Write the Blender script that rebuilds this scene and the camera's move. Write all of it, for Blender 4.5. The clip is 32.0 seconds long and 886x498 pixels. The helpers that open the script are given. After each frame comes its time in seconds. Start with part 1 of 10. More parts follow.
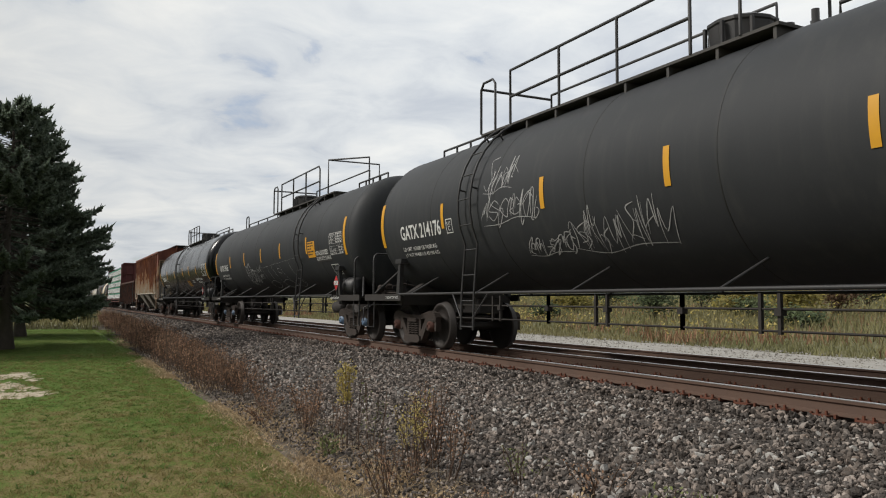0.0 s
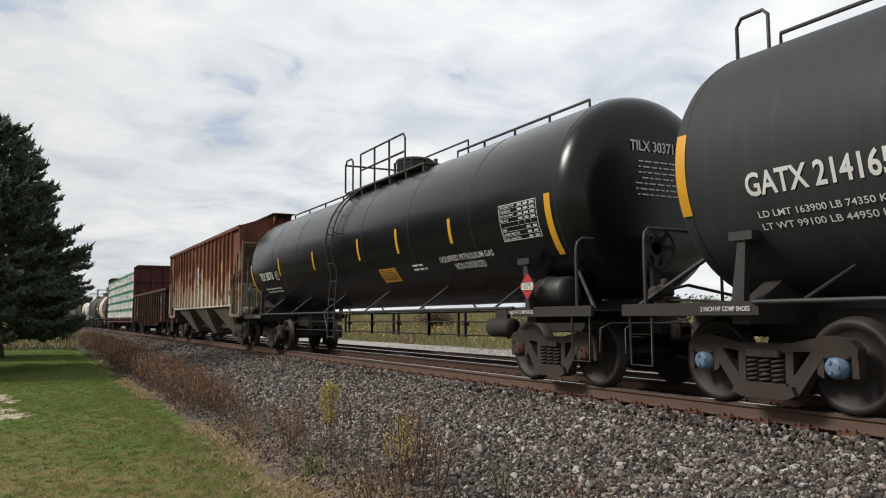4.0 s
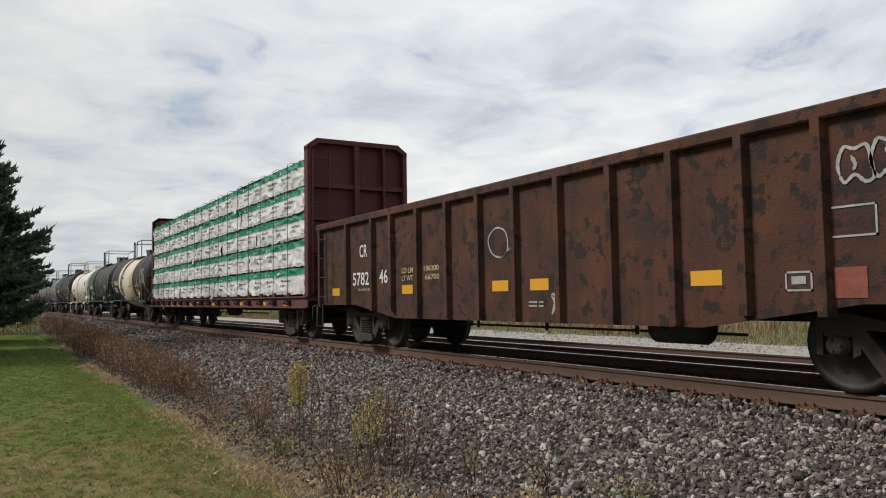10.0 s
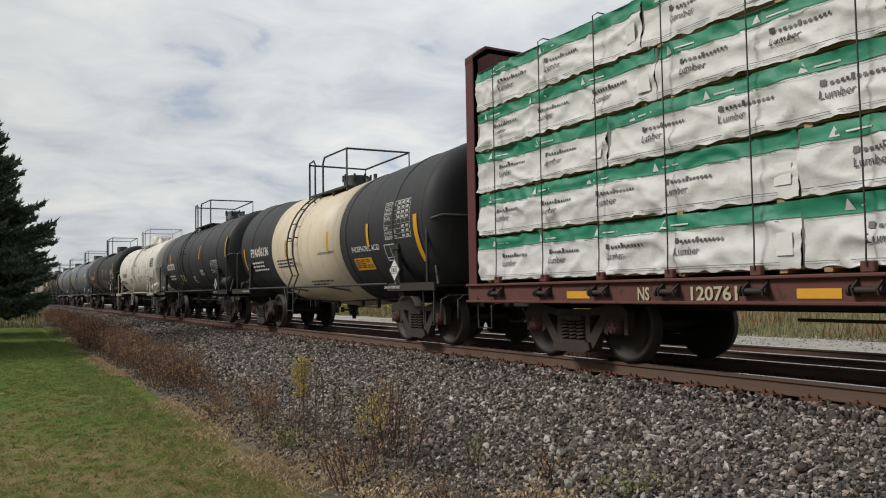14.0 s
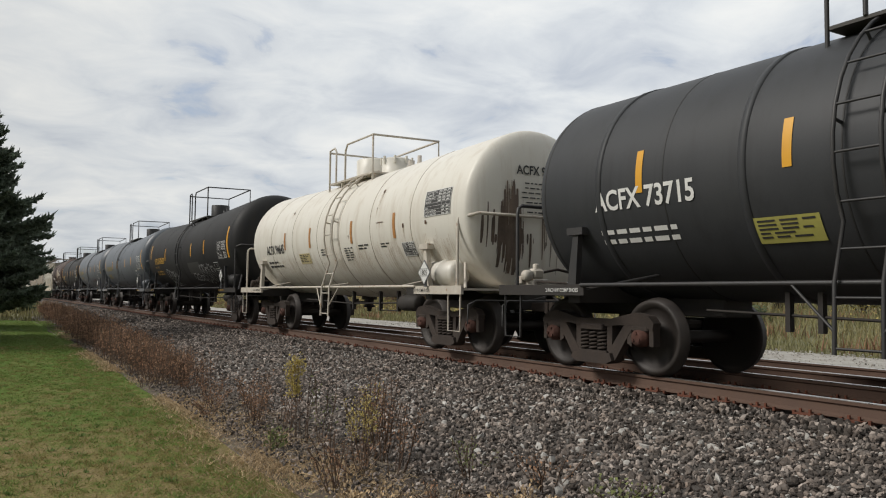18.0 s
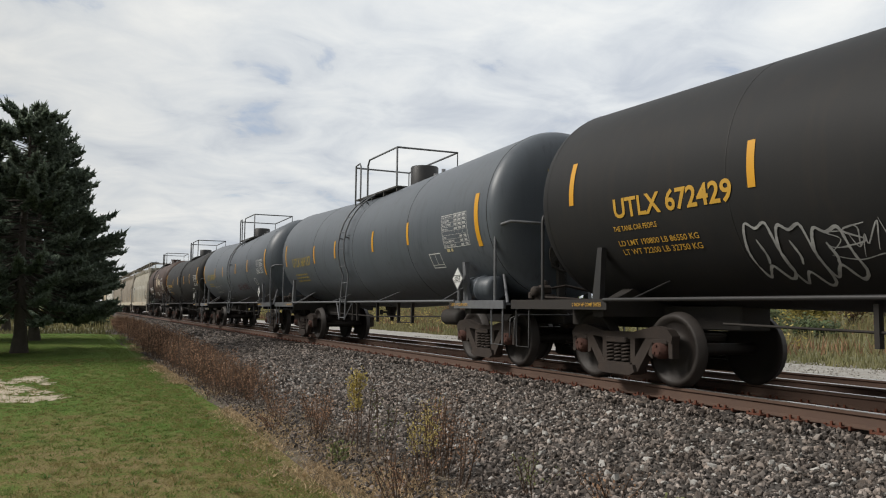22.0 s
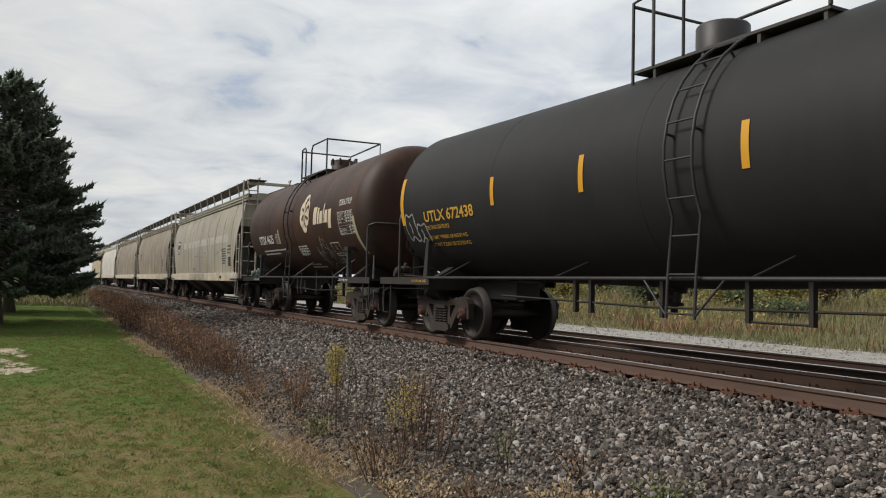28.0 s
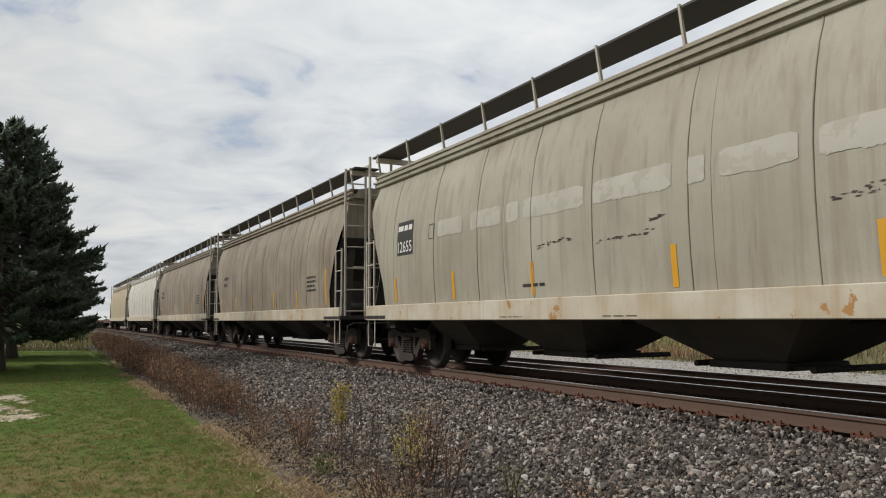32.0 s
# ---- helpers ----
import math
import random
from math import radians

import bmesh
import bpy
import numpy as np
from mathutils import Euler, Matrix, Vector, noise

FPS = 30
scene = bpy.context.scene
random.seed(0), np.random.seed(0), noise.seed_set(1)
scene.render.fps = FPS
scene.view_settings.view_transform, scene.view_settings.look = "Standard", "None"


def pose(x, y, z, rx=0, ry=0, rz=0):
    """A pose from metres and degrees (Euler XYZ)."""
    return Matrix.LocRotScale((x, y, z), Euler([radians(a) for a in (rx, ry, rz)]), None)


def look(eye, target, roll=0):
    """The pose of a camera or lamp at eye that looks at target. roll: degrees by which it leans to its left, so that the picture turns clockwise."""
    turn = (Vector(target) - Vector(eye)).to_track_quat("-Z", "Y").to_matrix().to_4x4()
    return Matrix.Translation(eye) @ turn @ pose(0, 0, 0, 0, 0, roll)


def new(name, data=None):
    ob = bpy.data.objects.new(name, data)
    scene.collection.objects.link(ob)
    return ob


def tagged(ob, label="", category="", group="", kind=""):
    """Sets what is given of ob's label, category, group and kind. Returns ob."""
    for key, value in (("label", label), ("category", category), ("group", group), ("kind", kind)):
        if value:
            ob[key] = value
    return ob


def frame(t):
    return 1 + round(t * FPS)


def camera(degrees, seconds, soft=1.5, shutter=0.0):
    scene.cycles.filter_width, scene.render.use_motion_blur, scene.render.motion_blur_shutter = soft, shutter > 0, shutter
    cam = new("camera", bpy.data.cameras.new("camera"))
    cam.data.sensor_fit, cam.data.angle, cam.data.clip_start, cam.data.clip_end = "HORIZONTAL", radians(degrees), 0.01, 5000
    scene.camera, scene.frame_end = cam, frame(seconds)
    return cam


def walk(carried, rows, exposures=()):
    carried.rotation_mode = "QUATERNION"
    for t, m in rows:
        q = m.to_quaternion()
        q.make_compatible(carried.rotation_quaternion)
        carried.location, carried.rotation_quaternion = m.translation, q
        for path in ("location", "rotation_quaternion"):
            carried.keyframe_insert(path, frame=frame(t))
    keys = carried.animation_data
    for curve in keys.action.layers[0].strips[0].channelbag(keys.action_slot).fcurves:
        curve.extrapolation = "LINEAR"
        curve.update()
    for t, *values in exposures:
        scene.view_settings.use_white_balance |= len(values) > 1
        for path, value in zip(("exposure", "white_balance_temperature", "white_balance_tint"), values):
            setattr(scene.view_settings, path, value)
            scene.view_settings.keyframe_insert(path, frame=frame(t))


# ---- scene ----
# camera: carried by hand at one spot beside the track; x across the track, y along it, z from the rail tops
EYE = (-8.435, 0.0, 1.038)
cam = camera(59.57, 32.0, 1.1)
TURNS = [  # seconds, yaw, pitch, roll
    (0, -26.86, 3.87, 0.21), (0.5, -26.69, 3.87, -0.09), (1, -27.61, 3.72, -0.63), (1.5, -28.05, 4.29, -1.02), (2, -28.25, 4.42, -1.00),
    (2.5, -28.29, 4.59, -0.66), (3, -27.74, 4.77, -0.25), (3.5, -27.77, 4.95, -0.07), (4, -28.10, 5.09, -0.33), (4.5, -28.08, 4.80, 0.01),
    (6.5, -28.39, 3.99, -0.12), (7, -28.45, 4.05, -0.19), (7.5, -28.25, 4.47, -0.22), (8, -29.10, 4.26, -0.30), (8.5, -29.88, 3.95, -0.43),
    (9, -30.44, 3.68, -0.60), (9.5, -30.64, 3.63, -0.65), (10, -30.51, 3.63, -0.91), (10.5, -30.45, 3.34, -0.93), (11, -30.42, 2.94, -0.94),
    (11.5, -30.46, 2.63, -1.10), (12, -30.82, 2.76, -0.69), (12.5, -30.86, 3.22, -0.28), (13, -30.92, 3.34, -0.32), (13.5, -30.76, 3.29, -0.55),
    (14, -30.23, 3.08, -0.95), (14.5, -30.35, 3.33, -1.72), (15, -30.46, 3.55, -2.28), (15.5, -29.71, 3.36, -2.05), (17.5, -30.72, 3.62, 0.85),
    (18, -30.45, 3.39, 0.61), (18.5, -29.53, 3.76, 0.33), (19, -29.12, 3.88, 0.27), (19.5, -28.79, 4.29, 0.52), (20, -27.96, 4.85, 1.21),
    (20.5, -26.66, 5.44, 1.77), (21, -25.68, 5.33, 1.57), (21.5, -25.89, 4.55, 1.00), (22, -25.99, 4.41, 0.65), (22.5, -26.17, 4.48, 0.98),
    (23, -26.31, 4.04, 1.22), (23.5, -26.17, 3.55, 1.05), (24, -26.03, 3.22, 0.81), (24.5, -26.10, 2.89, 0.75), (25, -26.81, 1.63, 0.90),
    (25.5, -26.38, 1.77, 1.41), (26, -25.94, 2.75, 1.18), (26.5, -26.61, 2.81, 0.85), (28.5, -27.72, 2.75, 1.61), (29, -27.39, 3.84, 2.09),
    (29.5, -27.22, 4.31, 1.49), (30, -27.27, 4.08, 0.59), (30.5, -27.23, 4.30, -0.10), (31, -27.23, 4.49, -0.24), (31.5, -27.56, 4.81, -0.27),
    (32, -27.31, 5.19, -0.27),
]
walk(cam, [(t, pose(*EYE, 90 + pitch, 0, yaw) @ pose(0, 0, 0, 0, 0, roll)) for t, yaw, pitch, roll in TURNS],
     [(0, 0.0), (1, -0.06), (4, 0.12), (7, 0.0), (9, -0.06), (10, 0.0), (13, -0.1), (14, -0.1), (15, -0.04), (19, -0.04), (22, 0.0), (24, -0.12), (26, -0.03), (29, -0.03), (32, -0.05)])

# ---- world and sun: high broken overcast ----
world = bpy.data.worlds.new("sky")
scene.world = world
world.use_nodes = True


def build_sky():
    nt = world.node_tree
    nt.nodes.clear()
    N = nt.nodes.new
    L = nt.links.new
    out, bg = N("ShaderNodeOutputWorld"), N("ShaderNodeBackground")
    sky = N("ShaderNodeTexSky")
    sky.sky_type = "NISHITA"
    sky.sun_disc = False
    sky.sun_elevation = radians(41)
    sky.sun_rotation = radians(294)
    dim = N("ShaderNodeMix")
    dim.data_type, dim.blend_type = "RGBA", "MULTIPLY"
    dim.inputs[0].default_value = 1.0
    dim.inputs[7].default_value = (0.115, 0.115, 0.12, 1)
    L(sky.outputs[0], dim.inputs[6])
    tc = N("ShaderNodeTexCoord")
    # clouds on a flat layer: direction over height
    sep = N("ShaderNodeSeparateXYZ")
    L(tc.outputs["Generated"], sep.inputs[0])
    up = N("ShaderNodeMath")
    up.operation = "ADD"
    up.inputs[1].default_value = 0.16
    L(sep.outputs[2], up.inputs[0])
    up2 = N("ShaderNodeMath")
    up2.operation = "MAXIMUM"
    up2.inputs[1].default_value = 0.05
    L(up.outputs[0], up2.inputs[0])
    flat = N("ShaderNodeCombineXYZ")
    for k in range(2):
        d = N("ShaderNodeMath")
        d.operation = "DIVIDE"
        L(sep.outputs[k], d.inputs[0])
        L(up2.outputs[0], d.inputs[1])
        L(d.outputs[0], flat.inputs[k])
    big, fine = N("ShaderNodeTexNoise"), N("ShaderNodeTexNoise")
    for n, sc, det, rough in ((big, 0.8, 3, 0.5), (fine, 3.1, 8, 0.56)):
        n.inputs["Scale"].default_value, n.inputs["Detail"].default_value, n.inputs["Roughness"].default_value = sc, det, rough
        n.inputs["Distortion"].default_value = 0.5
        L(flat.outputs[0], n.inputs["Vector"])
    # cloud colour: bright tops to blue-grey undersides
    tone = N("ShaderNodeValToRGB")
    e = tone.color_ramp.elements
    e[0].position, e[0].color = 0.36, (0.49, 0.53, 0.59, 1)
    e[1].position, e[1].color = 0.60, (0.83, 0.835, 0.815, 1)
    mid = e.new(0.47)
    mid.color = (0.66, 0.69, 0.715, 1)
    mixn = N("ShaderNodeMath")
    mixn.operation = "MULTIPLY_ADD"
    mixn.inputs[1].default_value = 0.55
    L(big.outputs[0], mixn.inputs[0])
    half = N("ShaderNodeMath")
    half.operation = "MULTIPLY"
    half.inputs[1].default_value = 0.45
    L(fine.outputs[0], half.inputs[0])
    L(half.outputs[0], mixn.inputs[2])
    L(mixn.outputs[0], tone.inputs[0])
    # gaps of open sky
    gap = N("ShaderNodeValToRGB")
    gap.color_ramp.elements[0].position, gap.color_ramp.elements[0].color = 0.16, (0, 0, 0, 1)
    gap.color_ramp.elements[1].position, gap.color_ramp.elements[1].color = 0.38, (1, 1, 1, 1)
    L(fine.outputs[0], gap.inputs[0])
    mix = N("ShaderNodeMix")
    mix.data_type = "RGBA"
    L(gap.outputs[0], mix.inputs[0])
    L(dim.outputs[2], mix.inputs[6])
    L(tone.outputs[0], mix.inputs[7])
    # the layer is thinner, and so brighter, towards the far side of the track
    aim = N("ShaderNodeVectorMath")
    aim.operation = "DOT_PRODUCT"
    aim.inputs[1].default_value = (0.62, 0.63, 0.47)
    L(tc.outputs["Generated"], aim.inputs[0])
    glow = N("ShaderNodeMapRange")
    glow.inputs["From Min"].default_value, glow.inputs["From Max"].default_value = 0.33, 1.0
    glow.inputs["To Min"].default_value, glow.inputs["To Max"].default_value = 0.62, 1.18
    L(aim.outputs["Value"], glow.inputs["Value"])
    L(mix.outputs[2], bg.inputs[0])
    L(glow.outputs[0], bg.inputs[1])
    L(bg.outputs[0], out.inputs[0])


build_sky()
sun_data = bpy.data.lights.new("sun", "SUN")
sun_data.energy, sun_data.angle, sun_data.color = 2.65, radians(18), (1.0, 0.955, 0.89)
sun = new("sun", sun_data)
sun.matrix_world = look((-55, 34, 52), (0, 10, 0))
scene.view_settings.exposure = 0.0

# ---- materials ----
def surface(name, base, alt, rough=0.6, metal=0.0, scale=1.5, amount=0.6, streak=0.0, streak_colour=None, fleck=None, fleck_at=0.62, drip=None, bump=0.15, fine=40.0, island=0.0, skew=1.0, spec=0.5, glow_through=0.0):
    """Two-scale mottled surface. streak: share of upright run marks; fleck: colour of worn spots; island: spread of tone between pieces."""
    m = bpy.data.materials.new(name)
    m.use_nodes = True
    nt = m.node_tree
    N, L = nt.nodes.new, nt.links.new
    b = nt.nodes["Principled BSDF"]
    b.inputs["Roughness"].default_value, b.inputs["Metallic"].default_value = rough, metal
    b.inputs["Specular IOR Level"].default_value = spec
    tc = N("ShaderNodeTexCoord")

    def noise_node(sc, detail, stretch=None):
        n = N("ShaderNodeTexNoise")
        n.inputs["Scale"].default_value, n.inputs["Detail"].default_value, n.inputs["Roughness"].default_value = sc, detail, 0.6
        if stretch:
            mp = N("ShaderNodeMapping")
            mp.inputs["Scale"].default_value = stretch
            L(tc.outputs["Object"], mp.inputs[0])
            L(mp.outputs[0], n.inputs["Vector"])
        else:
            L(tc.outputs["Object"], n.inputs["Vector"])
        return n

    def ramp(src, lo, hi):
        r = N("ShaderNodeMapRange")
        r.inputs["From Min"].default_value, r.inputs["From Max"].default_value = lo, hi
        L(src, r.inputs["Value"])
        return r.outputs[0]

    def mixed(fac, c1, c2):
        x = N("ShaderNodeMix")
        x.data_type = "RGBA"
        L(fac, x.inputs[0])
        for k, c in ((6, c1), (7, c2)):
            if isinstance(c, tuple):
                x.inputs[k].default_value = (*c, 1)
            else:
                L(c, x.inputs[k])
        return x.outputs[2]

    def times(v, k):
        q = N("ShaderNodeMath")
        q.operation = "MULTIPLY"
        q.inputs[1].default_value = k
        L(v, q.inputs[0])
        return q.outputs[0]

    big = noise_node(scale, 6)
    col = mixed(times(ramp(big.outputs[0], 0.3, 0.7), amount), base, alt)
    small = noise_node(fine, 4)
    col = mixed(times(ramp(small.outputs[0], 0.45, 0.75), 0.35 * amount), col, alt)
    if streak:
        s = noise_node(1.0, 5, (5.0, 5.0, 0.22))
        col = mixed(times(ramp(s.outputs[0], 0.5, 0.75), streak), col, streak_colour or alt)
    if fleck:
        f = noise_node(scale * 2.7, 9)
        col = mixed(ramp(f.outputs[0], fleck_at, fleck_at + 0.03), col, fleck)
    if drip:
        r = noise_node(1.0, 4, (10.0, 10.0, 0.8))
        w = noise_node(0.6, 2)
        both = N("ShaderNodeMath")
        both.operation = "MULTIPLY"
        L(ramp(r.outputs[0], 0.56, 0.70), both.inputs[0])
        L(ramp(w.outputs[0], 0.44, 0.52), both.inputs[1])
        col = mixed(times(both.outputs[0], 0.40), col, drip)
    if island:
        g = N("ShaderNodeNewGeometry")
        hsv = N("ShaderNodeHueSaturation")
        L(col, hsv.inputs["Color"])
        r = N("ShaderNodeMapRange")
        r.inputs["To Min"].default_value, r.inputs["To Max"].default_value = 1 - island, 1 + island
        pw = N("ShaderNodeMath")
        pw.operation = "POWER"
        pw.inputs[1].default_value = skew
        L(g.outputs["Random Per Island"], pw.inputs[0])
        L(pw.outputs[0], r.inputs["Value"])
        L(r.outputs[0], hsv.inputs["Value"])
        col = hsv.outputs[0]
    L(col, b.inputs["Base Color"])
    rr = N("ShaderNodeMapRange")
    rr.inputs["To Min"].default_value, rr.inputs["To Max"].default_value = max(0.05, rough - 0.1), min(1, rough + 0.12)
    L(big.outputs[0], rr.inputs["Value"])
    L(rr.outputs[0], b.inputs["Roughness"])
    if glow_through:  # thin leaves let light through
        tl, ms = N("ShaderNodeBsdfTranslucent"), N("ShaderNodeMixShader")
        ms.inputs[0].default_value = glow_through
        L(col, tl.inputs["Color"])
        L(b.outputs[0], ms.inputs[1])
        L(tl.outputs[0], ms.inputs[2])
        L(ms.outputs[0], nt.nodes["Material Output"].inputs[0])
    if bump:
        bp = N("ShaderNodeBump")
        bp.inputs["Strength"].default_value, bp.inputs["Distance"].default_value = bump, 0.02
        L(small.outputs[0], bp.inputs["Height"])
        L(bp.outputs[0], b.inputs["Normal"])
    return m


def rusted_paint(name, low=-0.28, tones=((0.105, 0.032, 0.020, 1), (0.165, 0.052, 0.029, 1), (0.34, 0.11, 0.035, 1))):
    """White hopper paint, eaten by rust from the roof edge downwards in a ragged line."""
    m = bpy.data.materials.new(name)
    m.use_nodes = True
    nt = m.node_tree
    N, L = nt.nodes.new, nt.links.new
    b = nt.nodes["Principled BSDF"]
    tc, sep = N("ShaderNodeTexCoord"), N("ShaderNodeSeparateXYZ")
    L(tc.outputs["Object"], sep.inputs[0])
    n1, n2, n3 = N("ShaderNodeTexNoise"), N("ShaderNodeTexNoise"), N("ShaderNodeTexNoise")
    mp = N("ShaderNodeMapping")
    mp.inputs["Scale"].default_value = (1.7, 1.9, 0.85)
    L(tc.outputs["Object"], mp.inputs[0])
    for n, sc, det in ((n1, 1.0, 9), (n2, 1.6, 12), (n3, 9.0, 8)):
        n.inputs["Scale"].default_value, n.inputs["Detail"].default_value = sc, det
        n.inputs["Roughness"].default_value = 0.65
        L(mp.outputs[0], n.inputs["Vector"])
    h = N("ShaderNodeMapRange")
    h.inputs["From Min"].default_value, h.inputs["From Max"].default_value = 1.2, 4.4
    h.inputs["To Min"].default_value, h.inputs["To Max"].default_value = low, 0.32
    L(sep.outputs[2], h.inputs["Value"])
    add = N("ShaderNodeMath")
    L(h.outputs[0], add.inputs[0])
    L(n1.outputs[0], add.inputs[1])
    edge = N("ShaderNodeMapRange")
    edge.inputs["From Min"].default_value, edge.inputs["From Max"].default_value = 0.54, 0.585
    stain = N("ShaderNodeMapRange")
    stain.inputs["From Min"].default_value, stain.inputs["From Max"].default_value = 0.34, 0.60
    L(add.outputs[0], edge.inputs["Value"])
    L(add.outputs[0], stain.inputs["Value"])
    rust = N("ShaderNodeValToRGB")
    e = rust.color_ramp.elements
    e[0].position, e[0].color = 0.38, tones[0]
    e[1].position, e[1].color = 0.70, tones[2]
    e.new(0.55).color = tones[1]
    L(n2.outputs[0], rust.inputs[0])
    white = N("ShaderNodeValToRGB")
    w = white.color_ramp.elements
    w[0].position, w[0].color = 0.36, (0.42, 0.40, 0.33, 1)
    w[1].position, w[1].color = 0.58, (0.61, 0.585, 0.50, 1)
    w.new(0.67).color = (0.42, 0.21, 0.08, 1)
    L(n3.outputs[0], white.inputs[0])
    mix = N("ShaderNodeMix")
    mix.data_type = "RGBA"
    L(edge.outputs[0], mix.inputs[0])
    tint = N("ShaderNodeMix")
    tint.data_type = "RGBA"
    tint.inputs[7].default_value = (0.40, 0.185, 0.062, 1)
    L(stain.outputs[0], tint.inputs[0])
    L(white.outputs[0], tint.inputs[6])
    L(tint.outputs[2], mix.inputs[6])
    L(rust.outputs[0], mix.inputs[7])
    L(mix.outputs[2], b.inputs["Base Color"])
    b.inputs["Roughness"].default_value = 0.82
    bp = N("ShaderNodeBump")
    bp.inputs["Strength"].default_value, bp.inputs["Distance"].default_value = 0.3, 0.01
    L(n3.outputs[0], bp.inputs["Height"])
    L(bp.outputs[0], b.inputs["Normal"])
    return m


def turf(name):
    """Mown lawn: dry straw-brown and green in patches and tufts, greener away from the worn part."""
    m = bpy.data.materials.new(name)
    m.use_nodes = True
    nt = m.node_tree
    N, L = nt.nodes.new, nt.links.new
    b = nt.nodes["Principled BSDF"]
    b.inputs["Roughness"].default_value, b.inputs["Specular IOR Level"].default_value = 0.95, 0.1
    tc, sep = N("ShaderNodeTexCoord"), N("ShaderNodeSeparateXYZ")
    L(tc.outputs["Object"], sep.inputs[0])
    total = None
    for sc, det, weight in ((0.45, 4, 0.9), (2.6, 5, 0.9), (17.0, 4, 0.8)):
        n = N("ShaderNodeTexNoise")
        n.inputs["Scale"].default_value, n.inputs["Detail"].default_value, n.inputs["Roughness"].default_value = sc, det, 0.65
        L(tc.outputs["Object"], n.inputs["Vector"])
        q = N("ShaderNodeMath")
        q.operation = "MULTIPLY_ADD"
        q.inputs[1].default_value, q.inputs[2].default_value = weight, -weight / 2
        L(n.outputs[0], q.inputs[0])
        if total is None:
            total = q.outputs[0]
        else:
            t = N("ShaderNodeMath")
            L(total, t.inputs[0])
            L(q.outputs[0], t.inputs[1])
            total = t.outputs[0]
    way = N("ShaderNodeMapRange")
    way.inputs["From Min"].default_value, way.inputs["From Max"].default_value = 6.0, 20.0
    way.inputs["To Min"].default_value, way.inputs["To Max"].default_value = -0.06, 0.20
    L(sep.outputs[1], way.inputs["Value"])
    both = N("ShaderNodeMath")
    L(total, both.inputs[0])
    L(way.outputs[0], both.inputs[1])
    ramp = N("ShaderNodeValToRGB")
    e = ramp.color_ramp.elements
    e[0].position, e[0].color = 0.30, (0.225, 0.175, 0.085, 1)
    e[1].position, e[1].color = 0.70, (0.092, 0.152, 0.030, 1)
    e.new(0.46).color = (0.180, 0.155, 0.060, 1)
    e.new(0.56).color = (0.130, 0.155, 0.042, 1)
    shift = N("ShaderNodeMath")
    shift.inputs[1].default_value = 0.5
    L(both.outputs[0], shift.inputs[0])
    L(shift.outputs[0], ramp.inputs[0])
    grain = N("ShaderNodeTexNoise")
    grain.inputs["Scale"].default_value, grain.inputs["Detail"].default_value = 55.0, 5
    L(tc.outputs["Object"], grain.inputs["Vector"])
    lum = N("ShaderNodeMapRange")
    lum.inputs["From Min"].default_value, lum.inputs["From Max"].default_value = 0.3, 0.7
    lum.inputs["To Min"].default_value, lum.inputs["To Max"].default_value = 0.55, 1.45
    L(grain.outputs[0], lum.inputs["Value"])
    hsv = N("ShaderNodeHueSaturation")
    L(ramp.outputs[0], hsv.inputs["Color"])
    L(lum.outputs[0], hsv.inputs["Value"])
    L(hsv.outputs[0], b.inputs["Base Color"])
    bp = N("ShaderNodeBump")
    bp.inputs["Strength"].default_value, bp.inputs["Distance"].default_value = 0.8, 0.02
    L(grain.outputs[0], bp.inputs["Height"])
    L(bp.outputs[0], b.inputs["Normal"])
    return m


M = {}
M["black_tank"] = surface("black_tank_paint", (0.030, 0.032, 0.035), (0.044, 0.046, 0.049), 0.60, scale=0.8, streak=0.5, streak_colour=(0.060, 0.060, 0.058), bump=0.03, spec=0.28)
M["gloss_tank"] = surface("gloss_black_tank_paint", (0.006, 0.006, 0.007), (0.010, 0.010, 0.011), 0.24, scale=0.7, amount=0.5, streak=0.12, streak_colour=(0.016, 0.016, 0.016), bump=0.008, spec=0.45)
M["soot_tank"] = surface("sooty_black_tank_paint", (0.0175, 0.0175, 0.0185), (0.027, 0.026, 0.026), 0.62, scale=0.9, streak=0.3, streak_colour=(0.045, 0.034, 0.026), bump=0.03, spec=0.28)
M["dark_grey_tank"] = surface("dark_grey_tank_paint", (0.031, 0.033, 0.037), (0.050, 0.051, 0.053), 0.55, scale=0.9, streak=0.4, streak_colour=(0.016, 0.016, 0.016), bump=0.03, spec=0.35)
M["grey_tank"] = surface("blue_grey_tank_paint", (0.088, 0.102, 0.120), (0.124, 0.137, 0.155), 0.45, scale=0.7, streak=0.35, streak_colour=(0.05, 0.052, 0.055), drip=(0.028, 0.029, 0.031), bump=0.02)
M["white_tank"] = surface("cream_white_tank_paint", (0.74, 0.715, 0.65), (0.63, 0.59, 0.515), 0.45, scale=0.6, streak=0.55, streak_colour=(0.50, 0.43, 0.34), bump=0.02)
M["stain"] = surface("rusty_spill_stain", (0.18, 0.135, 0.105), (0.075, 0.055, 0.044), 0.75, scale=2.5, amount=1.0, streak=0.6, streak_colour=(0.30, 0.22, 0.16), bump=0.05)
# joint line: grime, with the shade of the lap step in its colour
M["grime_shade_line"] = surface("grime_and_shade_in_lap_joint", (0.40, 0.35, 0.28), (0.24, 0.19, 0.14), 0.7, scale=2.0, amount=1.0, bump=0.05)
M["rust_spot"] = surface("dark_rust_spot", (0.060, 0.035, 0.024), (0.14, 0.065, 0.032), 0.8, scale=12, amount=1.0, bump=0.2)
